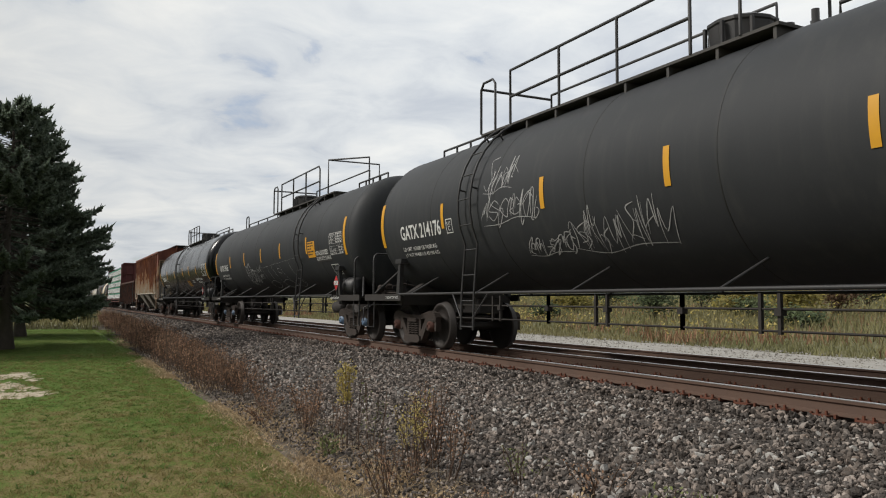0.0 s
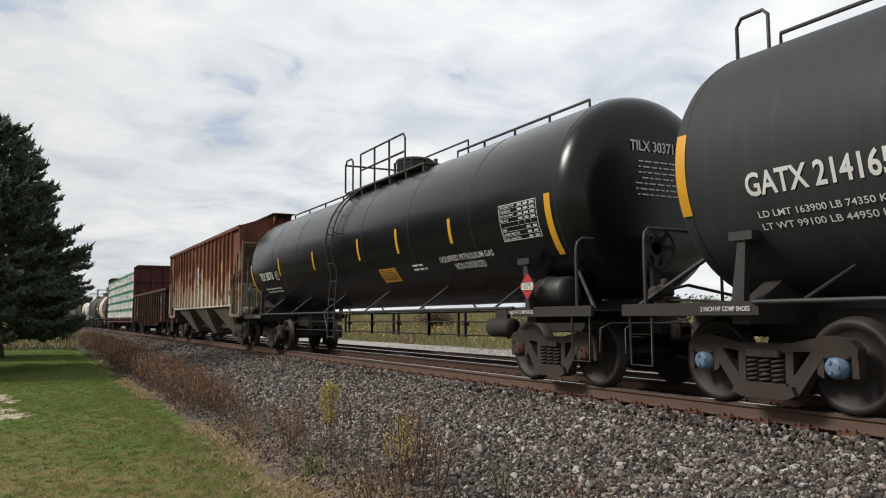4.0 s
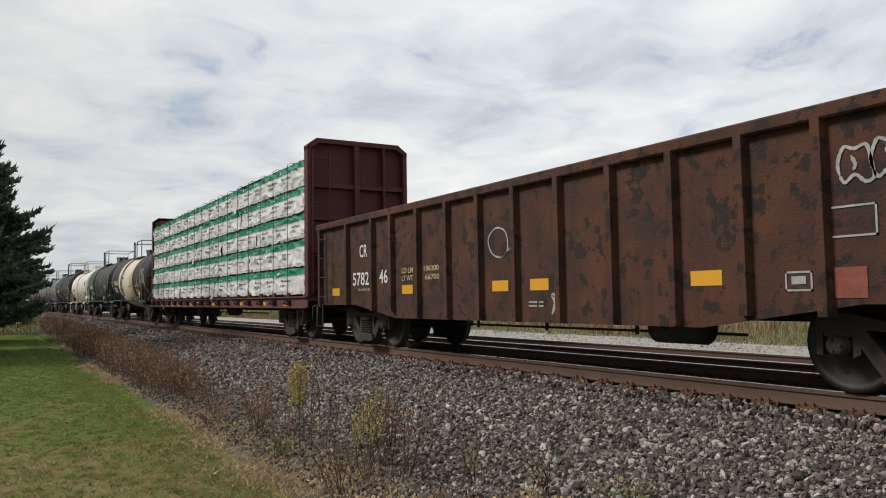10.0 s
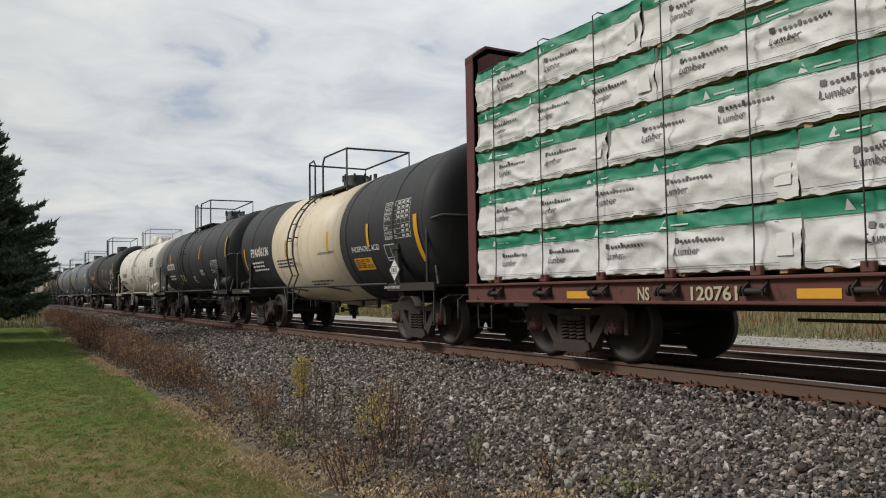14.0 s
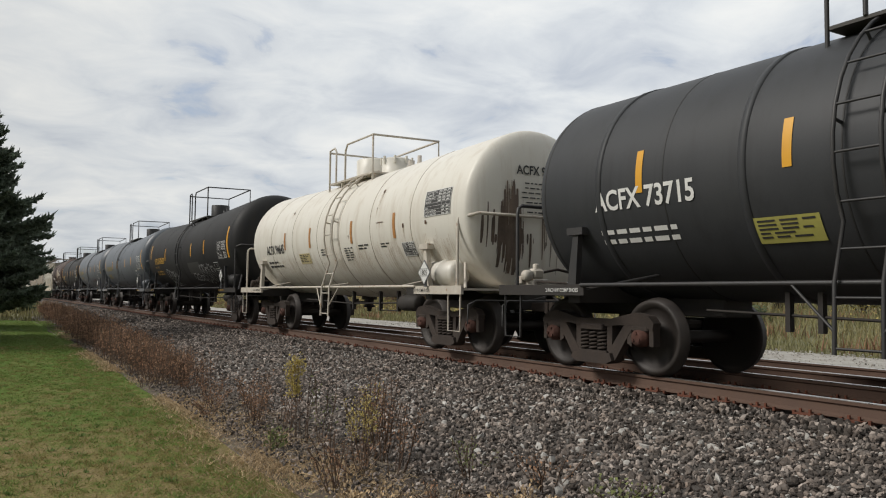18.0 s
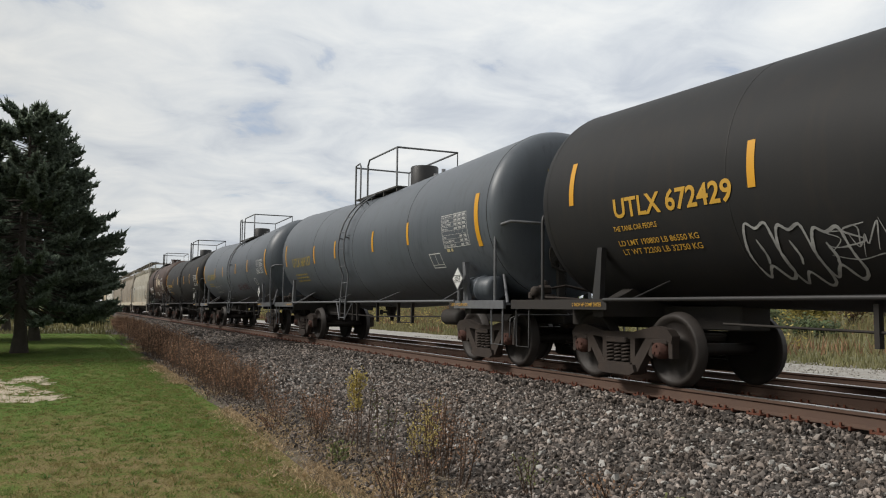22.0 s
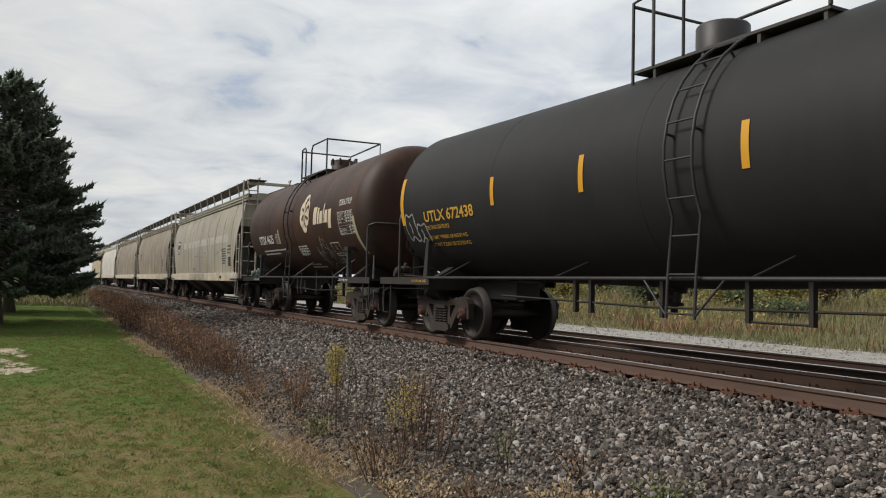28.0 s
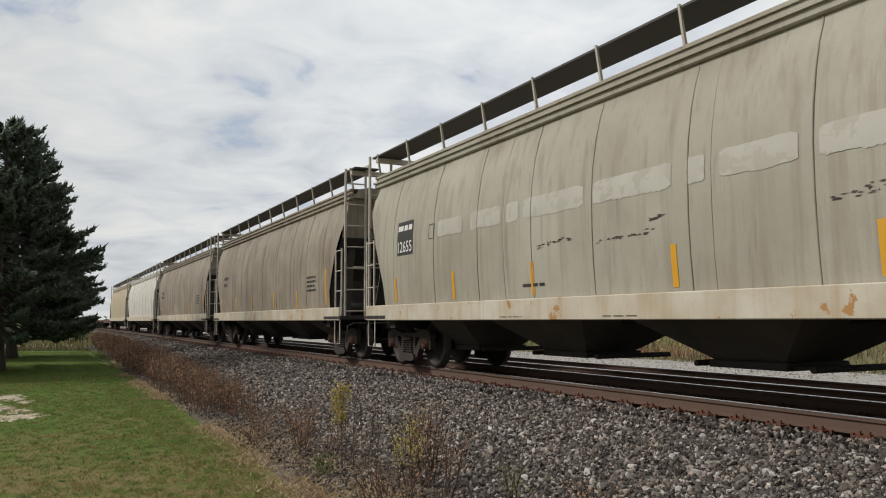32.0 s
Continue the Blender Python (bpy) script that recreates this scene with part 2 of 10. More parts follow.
M["rust_run"] = surface("thin_rust_run", (0.60, 0.53, 0.44), (0.47, 0.37, 0.28), 0.65, scale=6, amount=1.0, bump=0.0)
M["soot_run"] = surface("soot_run", (0.040, 0.043, 0.048), (0.075, 0.082, 0.092), 0.55, scale=5, amount=1.0, bump=0.0)
M["seam_line"] = surface("dark_weld_line", (0.012, 0.012, 0.0125), (0.024, 0.023, 0.022), 0.6, scale=3, amount=0.8, bump=0.05)
M["cream_tank"] = surface("cream_band_paint", (0.72, 0.63, 0.48), (0.62, 0.52, 0.38), 0.5, scale=0.8, streak=0.4, streak_colour=(0.38, 0.25, 0.15), bump=0.02)
M["brown_tank"] = surface("brown_tank_paint", (0.082, 0.031, 0.014), (0.024, 0.0115, 0.009), 0.6, scale=0.75, amount=1.0, streak=0.8, streak_colour=(0.017, 0.012, 0.010), drip=(0.012, 0.009, 0.008), bump=0.05)
M["rust_white"] = rusted_paint("rusted_white_paint", -0.20)
M["rust_edge"] = rusted_paint("rusted_post_paint", -0.12, ((0.13, 0.042, 0.022, 1), (0.20, 0.068, 0.03, 1), (0.34, 0.13, 0.045, 1)))
M["patch_orange"] = surface("faded_orange_reflector", (0.55, 0.24, 0.045), (0.42, 0.18, 0.05), 0.5, scale=3, bump=0.02)
M["gondola"] = surface("rusted_gondola_steel", (0.026, 0.0115, 0.0085), (0.105, 0.038, 0.019), 0.85, scale=1.6, amount=1.0, streak=0.5, streak_colour=(0.020, 0.011, 0.009), fleck=(0.022, 0.012, 0.0095), fleck_at=0.55, bump=0.5)
M["maroon"] = surface("maroon_bulkhead_paint", (0.11, 0.022, 0.022), (0.075, 0.022, 0.02), 0.65, scale=1.4, streak=0.4, streak_colour=(0.05, 0.03, 0.025), bump=0.12)
M["sill_red"] = surface("faded_red_sill_paint", (0.13, 0.042, 0.034), (0.08, 0.032, 0.026), 0.75, scale=2.2, fleck=(0.06, 0.03, 0.022), fleck_at=0.6, bump=0.2)
M["hopper_grey"] = surface("weathered_grey_hopper_paint", (0.450, 0.425, 0.355), (0.305, 0.275, 0.215), 0.62, scale=0.45, amount=1.0, streak=0.8, streak_colour=(0.25, 0.205, 0.15), drip=(0.17, 0.14, 0.11), bump=0.05)
M["hopper_dingy"] = surface("dingy_brown_grey_hopper_paint", (0.36, 0.32, 0.255), (0.225, 0.185, 0.14), 0.65, scale=0.6, amount=1.0, streak=0.9, streak_colour=(0.15, 0.10, 0.07), drip=(0.12, 0.08, 0.055), bump=0.05)
M["hopper_tan"] = surface("tan_hopper_paint", (0.50, 0.42, 0.29), (0.40, 0.33, 0.23), 0.65, scale=0.9, streak=0.4, streak_colour=(0.28, 0.19, 0.11), bump=0.04)
M["hopper_white"] = surface("white_hopper_paint", (0.66, 0.64, 0.58), (0.52, 0.49, 0.43), 0.6, scale=0.9, streak=0.5, streak_colour=(0.33, 0.29, 0.24), bump=0.04)
M["hopper_sill"] = surface("pale_side_sill_paint", (0.62, 0.58, 0.49), (0.45, 0.38, 0.27), 0.6, scale=1.3, amount=1.0, streak=0.5, streak_colour=(0.40, 0.23, 0.10), fleck=(0.42, 0.22, 0.08), fleck_at=0.62, bump=0.06)
M["patch_white"] = surface("painted_over_band", (0.50, 0.485, 0.43), (0.435, 0.415, 0.36), 0.6, scale=1.6, amount=0.9, streak=0.4, streak_colour=(0.42, 0.38, 0.31), fleck=(0.42, 0.39, 0.33), fleck_at=0.52, bump=0.03)
M["rust_post"] = surface("rusted_post_steel", (0.185, 0.062, 0.027), (0.30, 0.135, 0.055), 0.85, scale=1.1, amount=1.0, streak=0.5, streak_colour=(0.09, 0.03, 0.018), fleck=(0.50, 0.40, 0.26), fleck_at=0.60, bump=0.3)
M["bay_pale"] = surface("dusty_pale_bay_paint", (0.245, 0.230, 0.185), (0.14, 0.122, 0.095), 0.8, scale=1.6, amount=1.0, streak=0.4, fleck=(0.10, 0.06, 0.035), fleck_at=0.64, bump=0.1)
M["bay_light"] = surface("pale_grey_end_paint", (0.40, 0.385, 0.33), (0.27, 0.25, 0.205), 0.75, scale=1.8, amount=1.0, streak=0.5, streak_colour=(0.20, 0.16, 0.12), fleck=(0.17, 0.09, 0.045), fleck_at=0.65, bump=0.1)
M["seam_grime"] = surface("grime_along_weld", (0.20, 0.175, 0.14), (0.31, 0.28, 0.225), 0.75, scale=2.2, amount=1.0, bump=0.1)
# charcoal holds both soot and the shade at the hopper ends
M["soot_shade"] = surface("charcoal_soot_and_shade", (0.034, 0.031, 0.029), (0.060, 0.054, 0.048), 0.7, scale=1.2, amount=0.9, streak=0.3, bump=0.08)
M["salmon"] = surface("faded_salmon_paint", (0.30, 0.085, 0.055), (0.16, 0.05, 0.035), 0.8, scale=6, amount=1.0, bump=0.1)
# darker tone for hopper undersides, end gussets and small fittings
M["hopper_under"] = surface("dark_hopper_underside", (0.085, 0.075, 0.062), (0.04, 0.036, 0.03), 0.8, scale=1.3, streak=0.3, bump=0.1)
M["cast"] = surface("dusty_cast_steel", (0.032, 0.024, 0.020), (0.058, 0.042, 0.033), 0.85, scale=5, amount=0.8, bump=0.3)
M["cast_rust"] = surface("rusty_bearing_steel", (0.085, 0.032, 0.021), (0.05, 0.026, 0.02), 0.85, scale=7, bump=0.3)
M["wheel"] = surface("grimy_wheel_steel", (0.026, 0.021, 0.019), (0.045, 0.036, 0.030), 0.6, metal=0.2, scale=4, bump=0.1)
M["blue_cap"] = surface("blue_bearing_cap", (0.14, 0.22, 0.34), (0.10, 0.14, 0.2), 0.5, scale=8, bump=0.1)
M["under"] = surface("grimy_underframe_steel", (0.024, 0.021, 0.019), (0.040, 0.033, 0.028), 0.75, scale=3, bump=0.2)
M["rail_tube"] = surface("dark_handrail_paint", (0.028, 0.028, 0.030), (0.05, 0.045, 0.042), 0.5, scale=6, bump=0.1)
M["grey_tube"] = surface("grey_handrail_paint", (0.16, 0.165, 0.175), (0.10, 0.10, 0.105), 0.5, scale=6, bump=0.1)
M["pale_tube"] = surface("pale_handrail_paint", (0.58, 0.54, 0.47), (0.38, 0.32, 0.26), 0.55, scale=5, fleck=(0.30, 0.17, 0.09), fleck_at=0.62, bump=0.1)
M["rust_tube"] = surface("rusted_handrail", (0.33, 0.265, 0.19), (0.20, 0.085, 0.04), 0.75, scale=5, amount=0.9, bump=0.15)
M["yellow"] = surface("amber_reflector", (0.72, 0.36, 0.02), (0.62, 0.30, 0.03), 0.45, scale=6, amount=0.5, bump=0.02)
M["amber"] = surface("dull_orange_reflector", (0.46, 0.22, 0.07), (0.36, 0.17, 0.06), 0.5, scale=6, amount=0.6, bump=0.02)
M["ivory"] = surface("ivory_reflector", (0.50, 0.45, 0.32), (0.38, 0.33, 0.22), 0.5, scale=6, amount=0.6, bump=0.02)
M["white"] = surface("white_lettering", (0.74, 0.74, 0.72), (0.60, 0.59, 0.56), 0.55, scale=9, amount=0.5, bump=0.0)
M["graffiti"] = surface("white_spray_paint", (0.50, 0.50, 0.49), (0.20, 0.20, 0.20), 0.6, scale=5, amount=0.9, bump=0.0)
M["red_spray"] = surface("dull_red_spray_paint", (0.11, 0.035, 0.035), (0.07, 0.03, 0.03), 0.6, scale=6, amount=0.8, bump=0.0)
M["black"] = surface("black_lettering", (0.03, 0.03, 0.03), (0.06, 0.055, 0.05), 0.6, scale=9, amount=0.5, bump=0.0)
M["gold"] = surface("yellow_lettering", (0.66, 0.37, 0.04), (0.46, 0.27, 0.05), 0.55, scale=9, amount=0.6, bump=0.0)
M["gold_dull"] = surface("faded_yellow_lettering", (0.36, 0.27, 0.07), (0.25, 0.20, 0.07), 0.6, scale=9, amount=0.7, bump=0.0)
M["orange"] = surface("orange_notice", (0.70, 0.33, 0.02), (0.60, 0.28, 0.03), 0.5, scale=9, amount=0.4, bump=0.0)
M["lime"] = surface("faded_yellow_notice", (0.42, 0.40, 0.10), (0.34, 0.30, 0.10), 0.55, scale=9, amount=0.5, bump=0.0)
M["pale"] = surface("faded_cream_notice", (0.55, 0.46, 0.25), (0.44, 0.38, 0.24), 0.55, scale=9, amount=0.5, bump=0.0)
M["red"] = surface("red_placard", (0.55, 0.03, 0.035), (0.42, 0.03, 0.03), 0.45, scale=9, amount=0.4, bump=0.0)
M["blue"] = surface("blue_sign_paint", (0.06, 0.22, 0.46), (0.05, 0.17, 0.36), 0.5, scale=7, amount=0.4, bump=0.0)
M["wrap"] = surface("white_lumber_wrap", (0.69, 0.69, 0.675), (0.55, 0.54, 0.525), 0.58, scale=2.0, amount=0.6, bump=0.5, fine=8)
M["wrap_green"] = surface("green_wrap_band", (0.015, 0.21, 0.115), (0.03, 0.25, 0.15), 0.55, scale=3.0, amount=0.5, bump=0.35, fine=11)
M["print_grey"] = surface("dark_grey_print", (0.075, 0.075, 0.078), (0.13, 0.13, 0.13), 0.5, scale=9, amount=0.5, bump=0.0)
M["timber"] = surface("fresh_sawn_lumber", (0.42, 0.27, 0.13), (0.33, 0.20, 0.09), 0.8, scale=5, island=0.2, bump=0.2)
M["strap"] = surface("dark_tie_cable", (0.02, 0.02, 0.02), (0.04, 0.035, 0.03), 0.7, scale=9, bump=0.1)
M["rail"] = surface("rusted_rail_side", (0.100, 0.061, 0.045), (0.135, 0.082, 0.058), 0.85, scale=3, bump=0.2)
M["rail_top"] = surface("polished_rail_head", (0.52, 0.50, 0.48), (0.40, 0.38, 0.36), 0.28, metal=1.0, scale=4, amount=0.5, bump=0.02)
M["clip"] = surface("rusted_track_fastening", (0.16, 0.055, 0.030), (0.10, 0.038, 0.024), 0.9, scale=9, bump=0.2)
M["tie"] = surface("creosoted_tie_wood", (0.040, 0.028, 0.022), (0.065, 0.046, 0.036), 0.9, scale=4, streak=0.3, bump=0.4)
M["stone"] = surface("crushed_granite_ballast", (0.295, 0.262, 0.237), (0.202, 0.157, 0.127), 0.9, scale=3.5, amount=1.0, island=0.78, skew=2.4, bump=0.5)
M["stone_pale"] = surface("pale_ballast_stone", (0.50, 0.48, 0.45), (0.36, 0.34, 0.31), 0.9, scale=9, amount=0.8, island=0.3, bump=0.4)
M["ballast_bed"] = surface("ballast_bed", (0.120, 0.105, 0.092), (0.064, 0.055, 0.049), 0.95, scale=14, amount=1.0, fine=55, bump=1.0)
M["track_bed"] = surface("dark_track_bed", (0.045, 0.036, 0.031), (0.026, 0.021, 0.019), 0.95, scale=9, amount=1.0, fine=45, bump=0.9)
M["road"] = surface("white_limestone_gravel", (0.42, 0.40, 0.365), (0.27, 0.25, 0.22), 0.95, scale=3, amount=1.0, fine=24, bump=0.9)
M["dirt"] = surface("dry_straw_soil", (0.140, 0.112, 0.084), (0.072, 0.056, 0.042), 0.95, scale=2.5, amount=1.0, fine=38, fleck=(0.27, 0.22, 0.155), fleck_at=0.58, bump=1.0)
M["grass_green"] = surface("fresh_grass_blades", (0.145, 0.215, 0.054), (0.200, 0.245, 0.078), 0.8, scale=0.8, amount=0.9, island=0.22, bump=0.0, spec=0.15, glow_through=0.35)
M["lawn"] = turf("lawn_turf")
M["grass_blade"] = surface("grass_blades", (0.195, 0.190, 0.062), (0.310, 0.250, 0.112), 0.8, scale=0.9, amount=1.0, island=0.22, bump=0.0, spec=0.15, glow_through=0.35)
M["turf_weed"] = surface("broad_turf_leaves", (0.115, 0.185, 0.050), (0.150, 0.205, 0.065), 0.7, scale=2, island=0.3, bump=0.0, spec=0.2, glow_through=0.3)
M["sand"] = surface("bare_pale_sand", (0.58, 0.50, 0.39), (0.36, 0.29, 0.20), 0.95, scale=3, amount=1.0, fine=25, bump=0.6)
M["meadow"] = surface("meadow_ground", (0.10, 0.11, 0.04), (0.16, 0.135, 0.06), 0.95, scale=0.4, amount=0.9, bump=0.6, fine=8)
M["meadow_blade"] = surface("meadow_stems", (0.185, 0.190, 0.085), (0.285, 0.240, 0.120), 0.8, scale=0.18, amount=0.95, island=0.4, bump=0.0, glow_through=0.3)
M["goldenrod"] = surface("goldenrod_flowers", (0.50, 0.40, 0.13), (0.36, 0.30, 0.11), 0.8, scale=1, island=0.35, bump=0.0, glow_through=0.3)
M["weed_stem"] = surface("dry_weed_stems", (0.075, 0.045, 0.030), (0.12, 0.075, 0.045), 0.85, scale=4, island=0.3, bump=0.0)
M["weed_brown"] = surface("brown_weed_seed", (0.235, 0.122, 0.070), (0.30, 0.185, 0.105), 0.85, scale=2, island=0.4, bump=0.0)
M["weed_green"] = surface("weed_leaves", (0.12, 0.15, 0.045), (0.17, 0.16, 0.06), 0.8, scale=2, island=0.35, bump=0.0)
M["bark"] = surface("spruce_bark", (0.105, 0.088, 0.072), (0.065, 0.055, 0.046), 0.95, scale=6, streak=0.5, bump=0.8)
M["needle"] = surface("spruce_needles", (0.165, 0.205, 0.155), (0.205, 0.240, 0.180), 0.8, scale=0.6, amount=0.8, island=0.45, bump=0.0, spec=0.3, glow_through=0.55)
M["bush"] = surface("bush_leaves", (0.050, 0.075, 0.024), (0.095, 0.105, 0.04), 0.8, scale=0.5, island=0.4, bump=0.0)
M["autumn_leaf"] = surface("yellowing_leaves", (0.22, 0.20, 0.045), (0.30, 0.22, 0.06), 0.8, scale=0.5, island=0.4, bump=0.0, glow_through=0.3)
M["rust_leaf"] = surface("red_brown_leaves", (0.13, 0.075, 0.045), (0.18, 0.12, 0.05), 0.8, scale=0.5, island=0.4, bump=0.0, glow_through=0.3)
M["pale_green"] = surface("pale_green_valve_paint", (0.34, 0.42, 0.33), (0.22, 0.27, 0.21), 0.6, scale=7, amount=0.8, bump=0.1)
M["grating"] = surface("walkway_grating", (0.05, 0.048, 0.046), (0.08, 0.07, 0.06), 0.7, scale=7, bump=0.2)

# ---- mesh tools ----
class MB:
    """Gathers faces for one mesh."""

    def __init__(self):
        self.v, self.f, self.s, self.mi, self.cur = [], [], [], [], 0

    def add(self, verts, faces, smooth=False):
        o = len(self.v)
        self.v += [tuple(p) for p in verts]
        self.f += [tuple(i + o for i in q) for q in faces]
        self.s += [smooth] * len(faces)
        self.mi += [self.cur] * len(faces)
        return self

    def box(self, x0, x1, y0, y1, z0, z1, c=0.0):
        """A box; c: width of its chamfered edges."""
        if c <= 0:
            v = [(x, y, z) for x in (x0, x1) for y in (y0, y1) for z in (z0, z1)]
            return self.add(v, [(0, 1, 3, 2), (4, 6, 7, 5), (0, 4, 5, 1), (2, 3, 7, 6), (0, 2, 6, 4), (1, 5, 7, 3)])
        bm = bmesh.new()
        bmesh.ops.create_cube(bm, size=1, matrix=Matrix.Translation(((x0 + x1) / 2, (y0 + y1) / 2, (z0 + z1) / 2)) @ Matrix.Diagonal((x1 - x0, y1 - y0, z1 - z0, 1)))
        bmesh.ops.bevel(bm, geom=bm.edges[:], offset=c, segments=1, affect="EDGES")
        bm.verts.index_update()
        self.add([v.co[:] for v in bm.verts], [[v.index for v in q.verts] for q in bm.faces])
        bm.free()
        return self

    def tube(self, pts, r, n=6, close=False):
        """A round bar along points, with capped ends."""
        P = [Vector(p) for p in pts]
        rings, side = [], None
        for i, p in enumerate(P):
            a = P[(i - 1) % len(P)] if (i > 0 or close) else p
            b = P[(i + 1) % len(P)] if (i < len(P) - 1 or close) else p
            t = (b - a).normalized()
            if side is None:
                side = t.orthogonal().normalized()
            else:
                side = (side - t * side.dot(t))
                side = side.normalized() if side.length > 1e-6 else t.orthogonal().normalized()
            up = t.cross(side)
            rings.append([p + (side * math.cos(k * 2 * math.pi / n) + up * math.sin(k * 2 * math.pi / n)) * r for k in range(n)])
        v = [q for ring in rings for q in ring]
        m = len(rings)
        f = [(i * n + k, i * n + (k + 1) % n, ((i + 1) % m) * n + (k + 1) % n, ((i + 1) % m) * n + k) for i in range(m if close else m - 1) for k in range(n)]
        self.add(v, f, True)
        if not close:
            self.add(rings[0], [tuple(range(n))[::-1]])
            self.add(rings[-1], [tuple(range(n))])
        return self

    def lathe(self, prof, axis="y", at=(0, 0, 0), n=24, smooth=True):
        """Turns (along, radius) pairs round an axis through a point."""
        v = []
        for a, r in prof:
            for k in range(n):
                c, s = math.cos(2 * math.pi * k / n) * r, math.sin(2 * math.pi * k / n) * r
                p = {"y": (c, a, s), "x": (a, c, s), "z": (c, s, a)}[axis]
                v.append((p[0] + at[0], p[1] + at[1], p[2] + at[2]))
        f = [(i * n + k, i * n + (k + 1) % n, (i + 1) * n + (k + 1) % n, (i + 1) * n + k) for i in range(len(prof) - 1) for k in range(n)]
        self.add(v, f, smooth)
        for i in (0, len(prof) - 1):
            if prof[i][1] > 1e-4:
                self.add(v[i * n:(i + 1) * n], [tuple(range(n))])
        return self

    def prism(self, poly, lo, hi, axis="x"):
        """A flat outline, given in the two other axes, pushed from lo to hi."""
        def at(p, a):
            return {"x": (a, p[0], p[1]), "y": (p[0], a, p[1]), "z": (p[0], p[1], a)}[axis]
        n = len(poly)
        v = [at(p, lo) for p in poly] + [at(p, hi) for p in poly]
        f = [tuple(range(n))[::-1], tuple(range(n, 2 * n))] + [(i, (i + 1) % n, n + (i + 1) % n, n + i) for i in range(n)]
        return self.add(v, f)

    def mesh(self, name, material):
        me = bpy.data.meshes.new(name)
        me.from_pydata(self.v, [], self.f)
        me.polygons.foreach_set("use_smooth", self.s)
        me.polygons.foreach_set("material_index", self.mi)
        for q in (material if isinstance(material, (list, tuple)) else [material]):
            me.materials.append(q)
        me.update()
        bm = bmesh.new()
        bm.from_mesh(me)
        bmesh.ops.recalc_face_normals(bm, faces=bm.faces[:])
        bm.to_mesh(me)
        bm.free()
        return me


FINE = {"small_print", "test_record", "graffiti", "leaves", "stems", "needles", "limbs", "print", "band_mark", "lettering", "stalk", "foliage", "branch_work"}  # parts too fine to pick apart


def part(name, mb, material, parent=None, label="", at=None):
    """Links gathered faces (or a ready mesh) as one object under its thing or part."""
    me = mb if isinstance(mb, bpy.types.Mesh) else mb.mesh(name, material)
    ob = new(name, me)
    ob.parent = parent
    if at is not None:
        ob.matrix_basis = at
    if label:
        tagged(ob, label)
    if name in FINE:
        tagged(ob, kind="stuff")
    return ob


def thing(name, label, category, group="", kind="", at=None):
    ob = new(name)
    ob.empty_display_size = 0.3
    if at is not None:
        ob.matrix_basis = at
    return tagged(ob, label, category, group, kind)


LETTERS = {}


def letters(text):
    """Outlines of a line of text, one unit high at its left foot: vertices and faces."""
    if text not in LETTERS:
        cu = bpy.data.curves.new("letters", "FONT")
        cu.body, cu.resolution_u, cu.fill_mode = text, 3, "FRONT"
        cu.offset = 0.022 if text[:4] in ("UTLX", "ACFX", "GATX", "TILX", "PPAX", "STSX", "1207", "NS") else 0.008
        ob = new("letters", cu)
        me = ob.to_mesh()
        v = np.array([p.co[:] for p in me.vertices])[:, :2]
        f = [tuple(q.vertices) for q in me.polygons]
        ob.to_mesh_clear()
        bpy.data.objects.remove(ob)
        bpy.data.curves.remove(cu)
        v -= v.min(0)
        LETTERS[text] = (v / v.max(0), f)
    return LETTERS[text]

# ---- the train: its travel along the track, seconds and metres ----
TRAVEL = [(0, 0.0), (2, 14.97), (4, 30.11), (6, 45.17), (8, 60.06), (10, 74.76), (12, 89.35), (14, 103.9), (16, 118.51), (18, 133.25), (20, 148.17),
          (22, 163.28), (24, 178.54), (26, 193.88), (28, 209.21), (30, 224.42), (32, 239.43)]
ROLLING = []  # things that ride along: object, its place along the train
WHEELS = []  # wheelsets: object, place in its truck, place along the train
WHEEL_R = 0.505
SPRAY = random.Random(5)


# -- trucks --
def side_frame_mesh():
    mb = MB()
    top = [(-1.12, 0.60), (-1.14, 0.70), (-1.05, 0.79), (-0.80, 0.83), (-0.55, 0.78), (-0.34, 0.735), (0.34, 0.735), (0.55, 0.78), (0.80, 0.83), (1.05, 0.79), (1.14, 0.70),
           (1.12, 0.60), (1.0, 0.645), (0.76, 0.66), (0.50, 0.655), (0.30, 0.635), (-0.30, 0.635), (-0.50, 0.655), (-0.76, 0.66), (-1.0, 0.645)]
    mb.prism(top, -0.07, 0.07)
    for s in (-1, 1):
        mb.prism([(s * 0.80, 0.68), (s * 0.62, 0.68), (s * 0.27, 0.25), (s * 0.30, 0.14), (s * 0.42, 0.17)], -0.065, 0.065)
        mb.prism([(s * 0.37, 0.26), (s * 0.27, 0.26), (s * 0.27, 0.66), (s * 0.37, 0.66)], -0.06, 0.06)
        mb.prism([(s * 1.13, 0.40), (s * 1.06, 0.40), (s * 1.05, 0.68), (s * 1.13, 0.68)], -0.06, 0.06)
        mb.prism([(s * 0.74, 0.38), (s * 0.66, 0.42), (s * 0.66, 0.68), (s * 0.74, 0.68)], -0.06, 0.06)
        mb.box(-0.075, 0.075, s * 0.89 - 0.15, s * 0.89 + 0.15, 0.58, 0.665, 0.02)
    mb.prism([(-0.42, 0.17), (-0.30, 0.12), (0.30, 0.12), (0.42, 0.17), (0.38, 0.27), (-0.38, 0.27)], -0.12, 0.12)
    mb.box(-0.10, 0.10, -0.30, 0.30, 0.27, 0.295)
    return mb.mesh("side_frame", M["cast"])


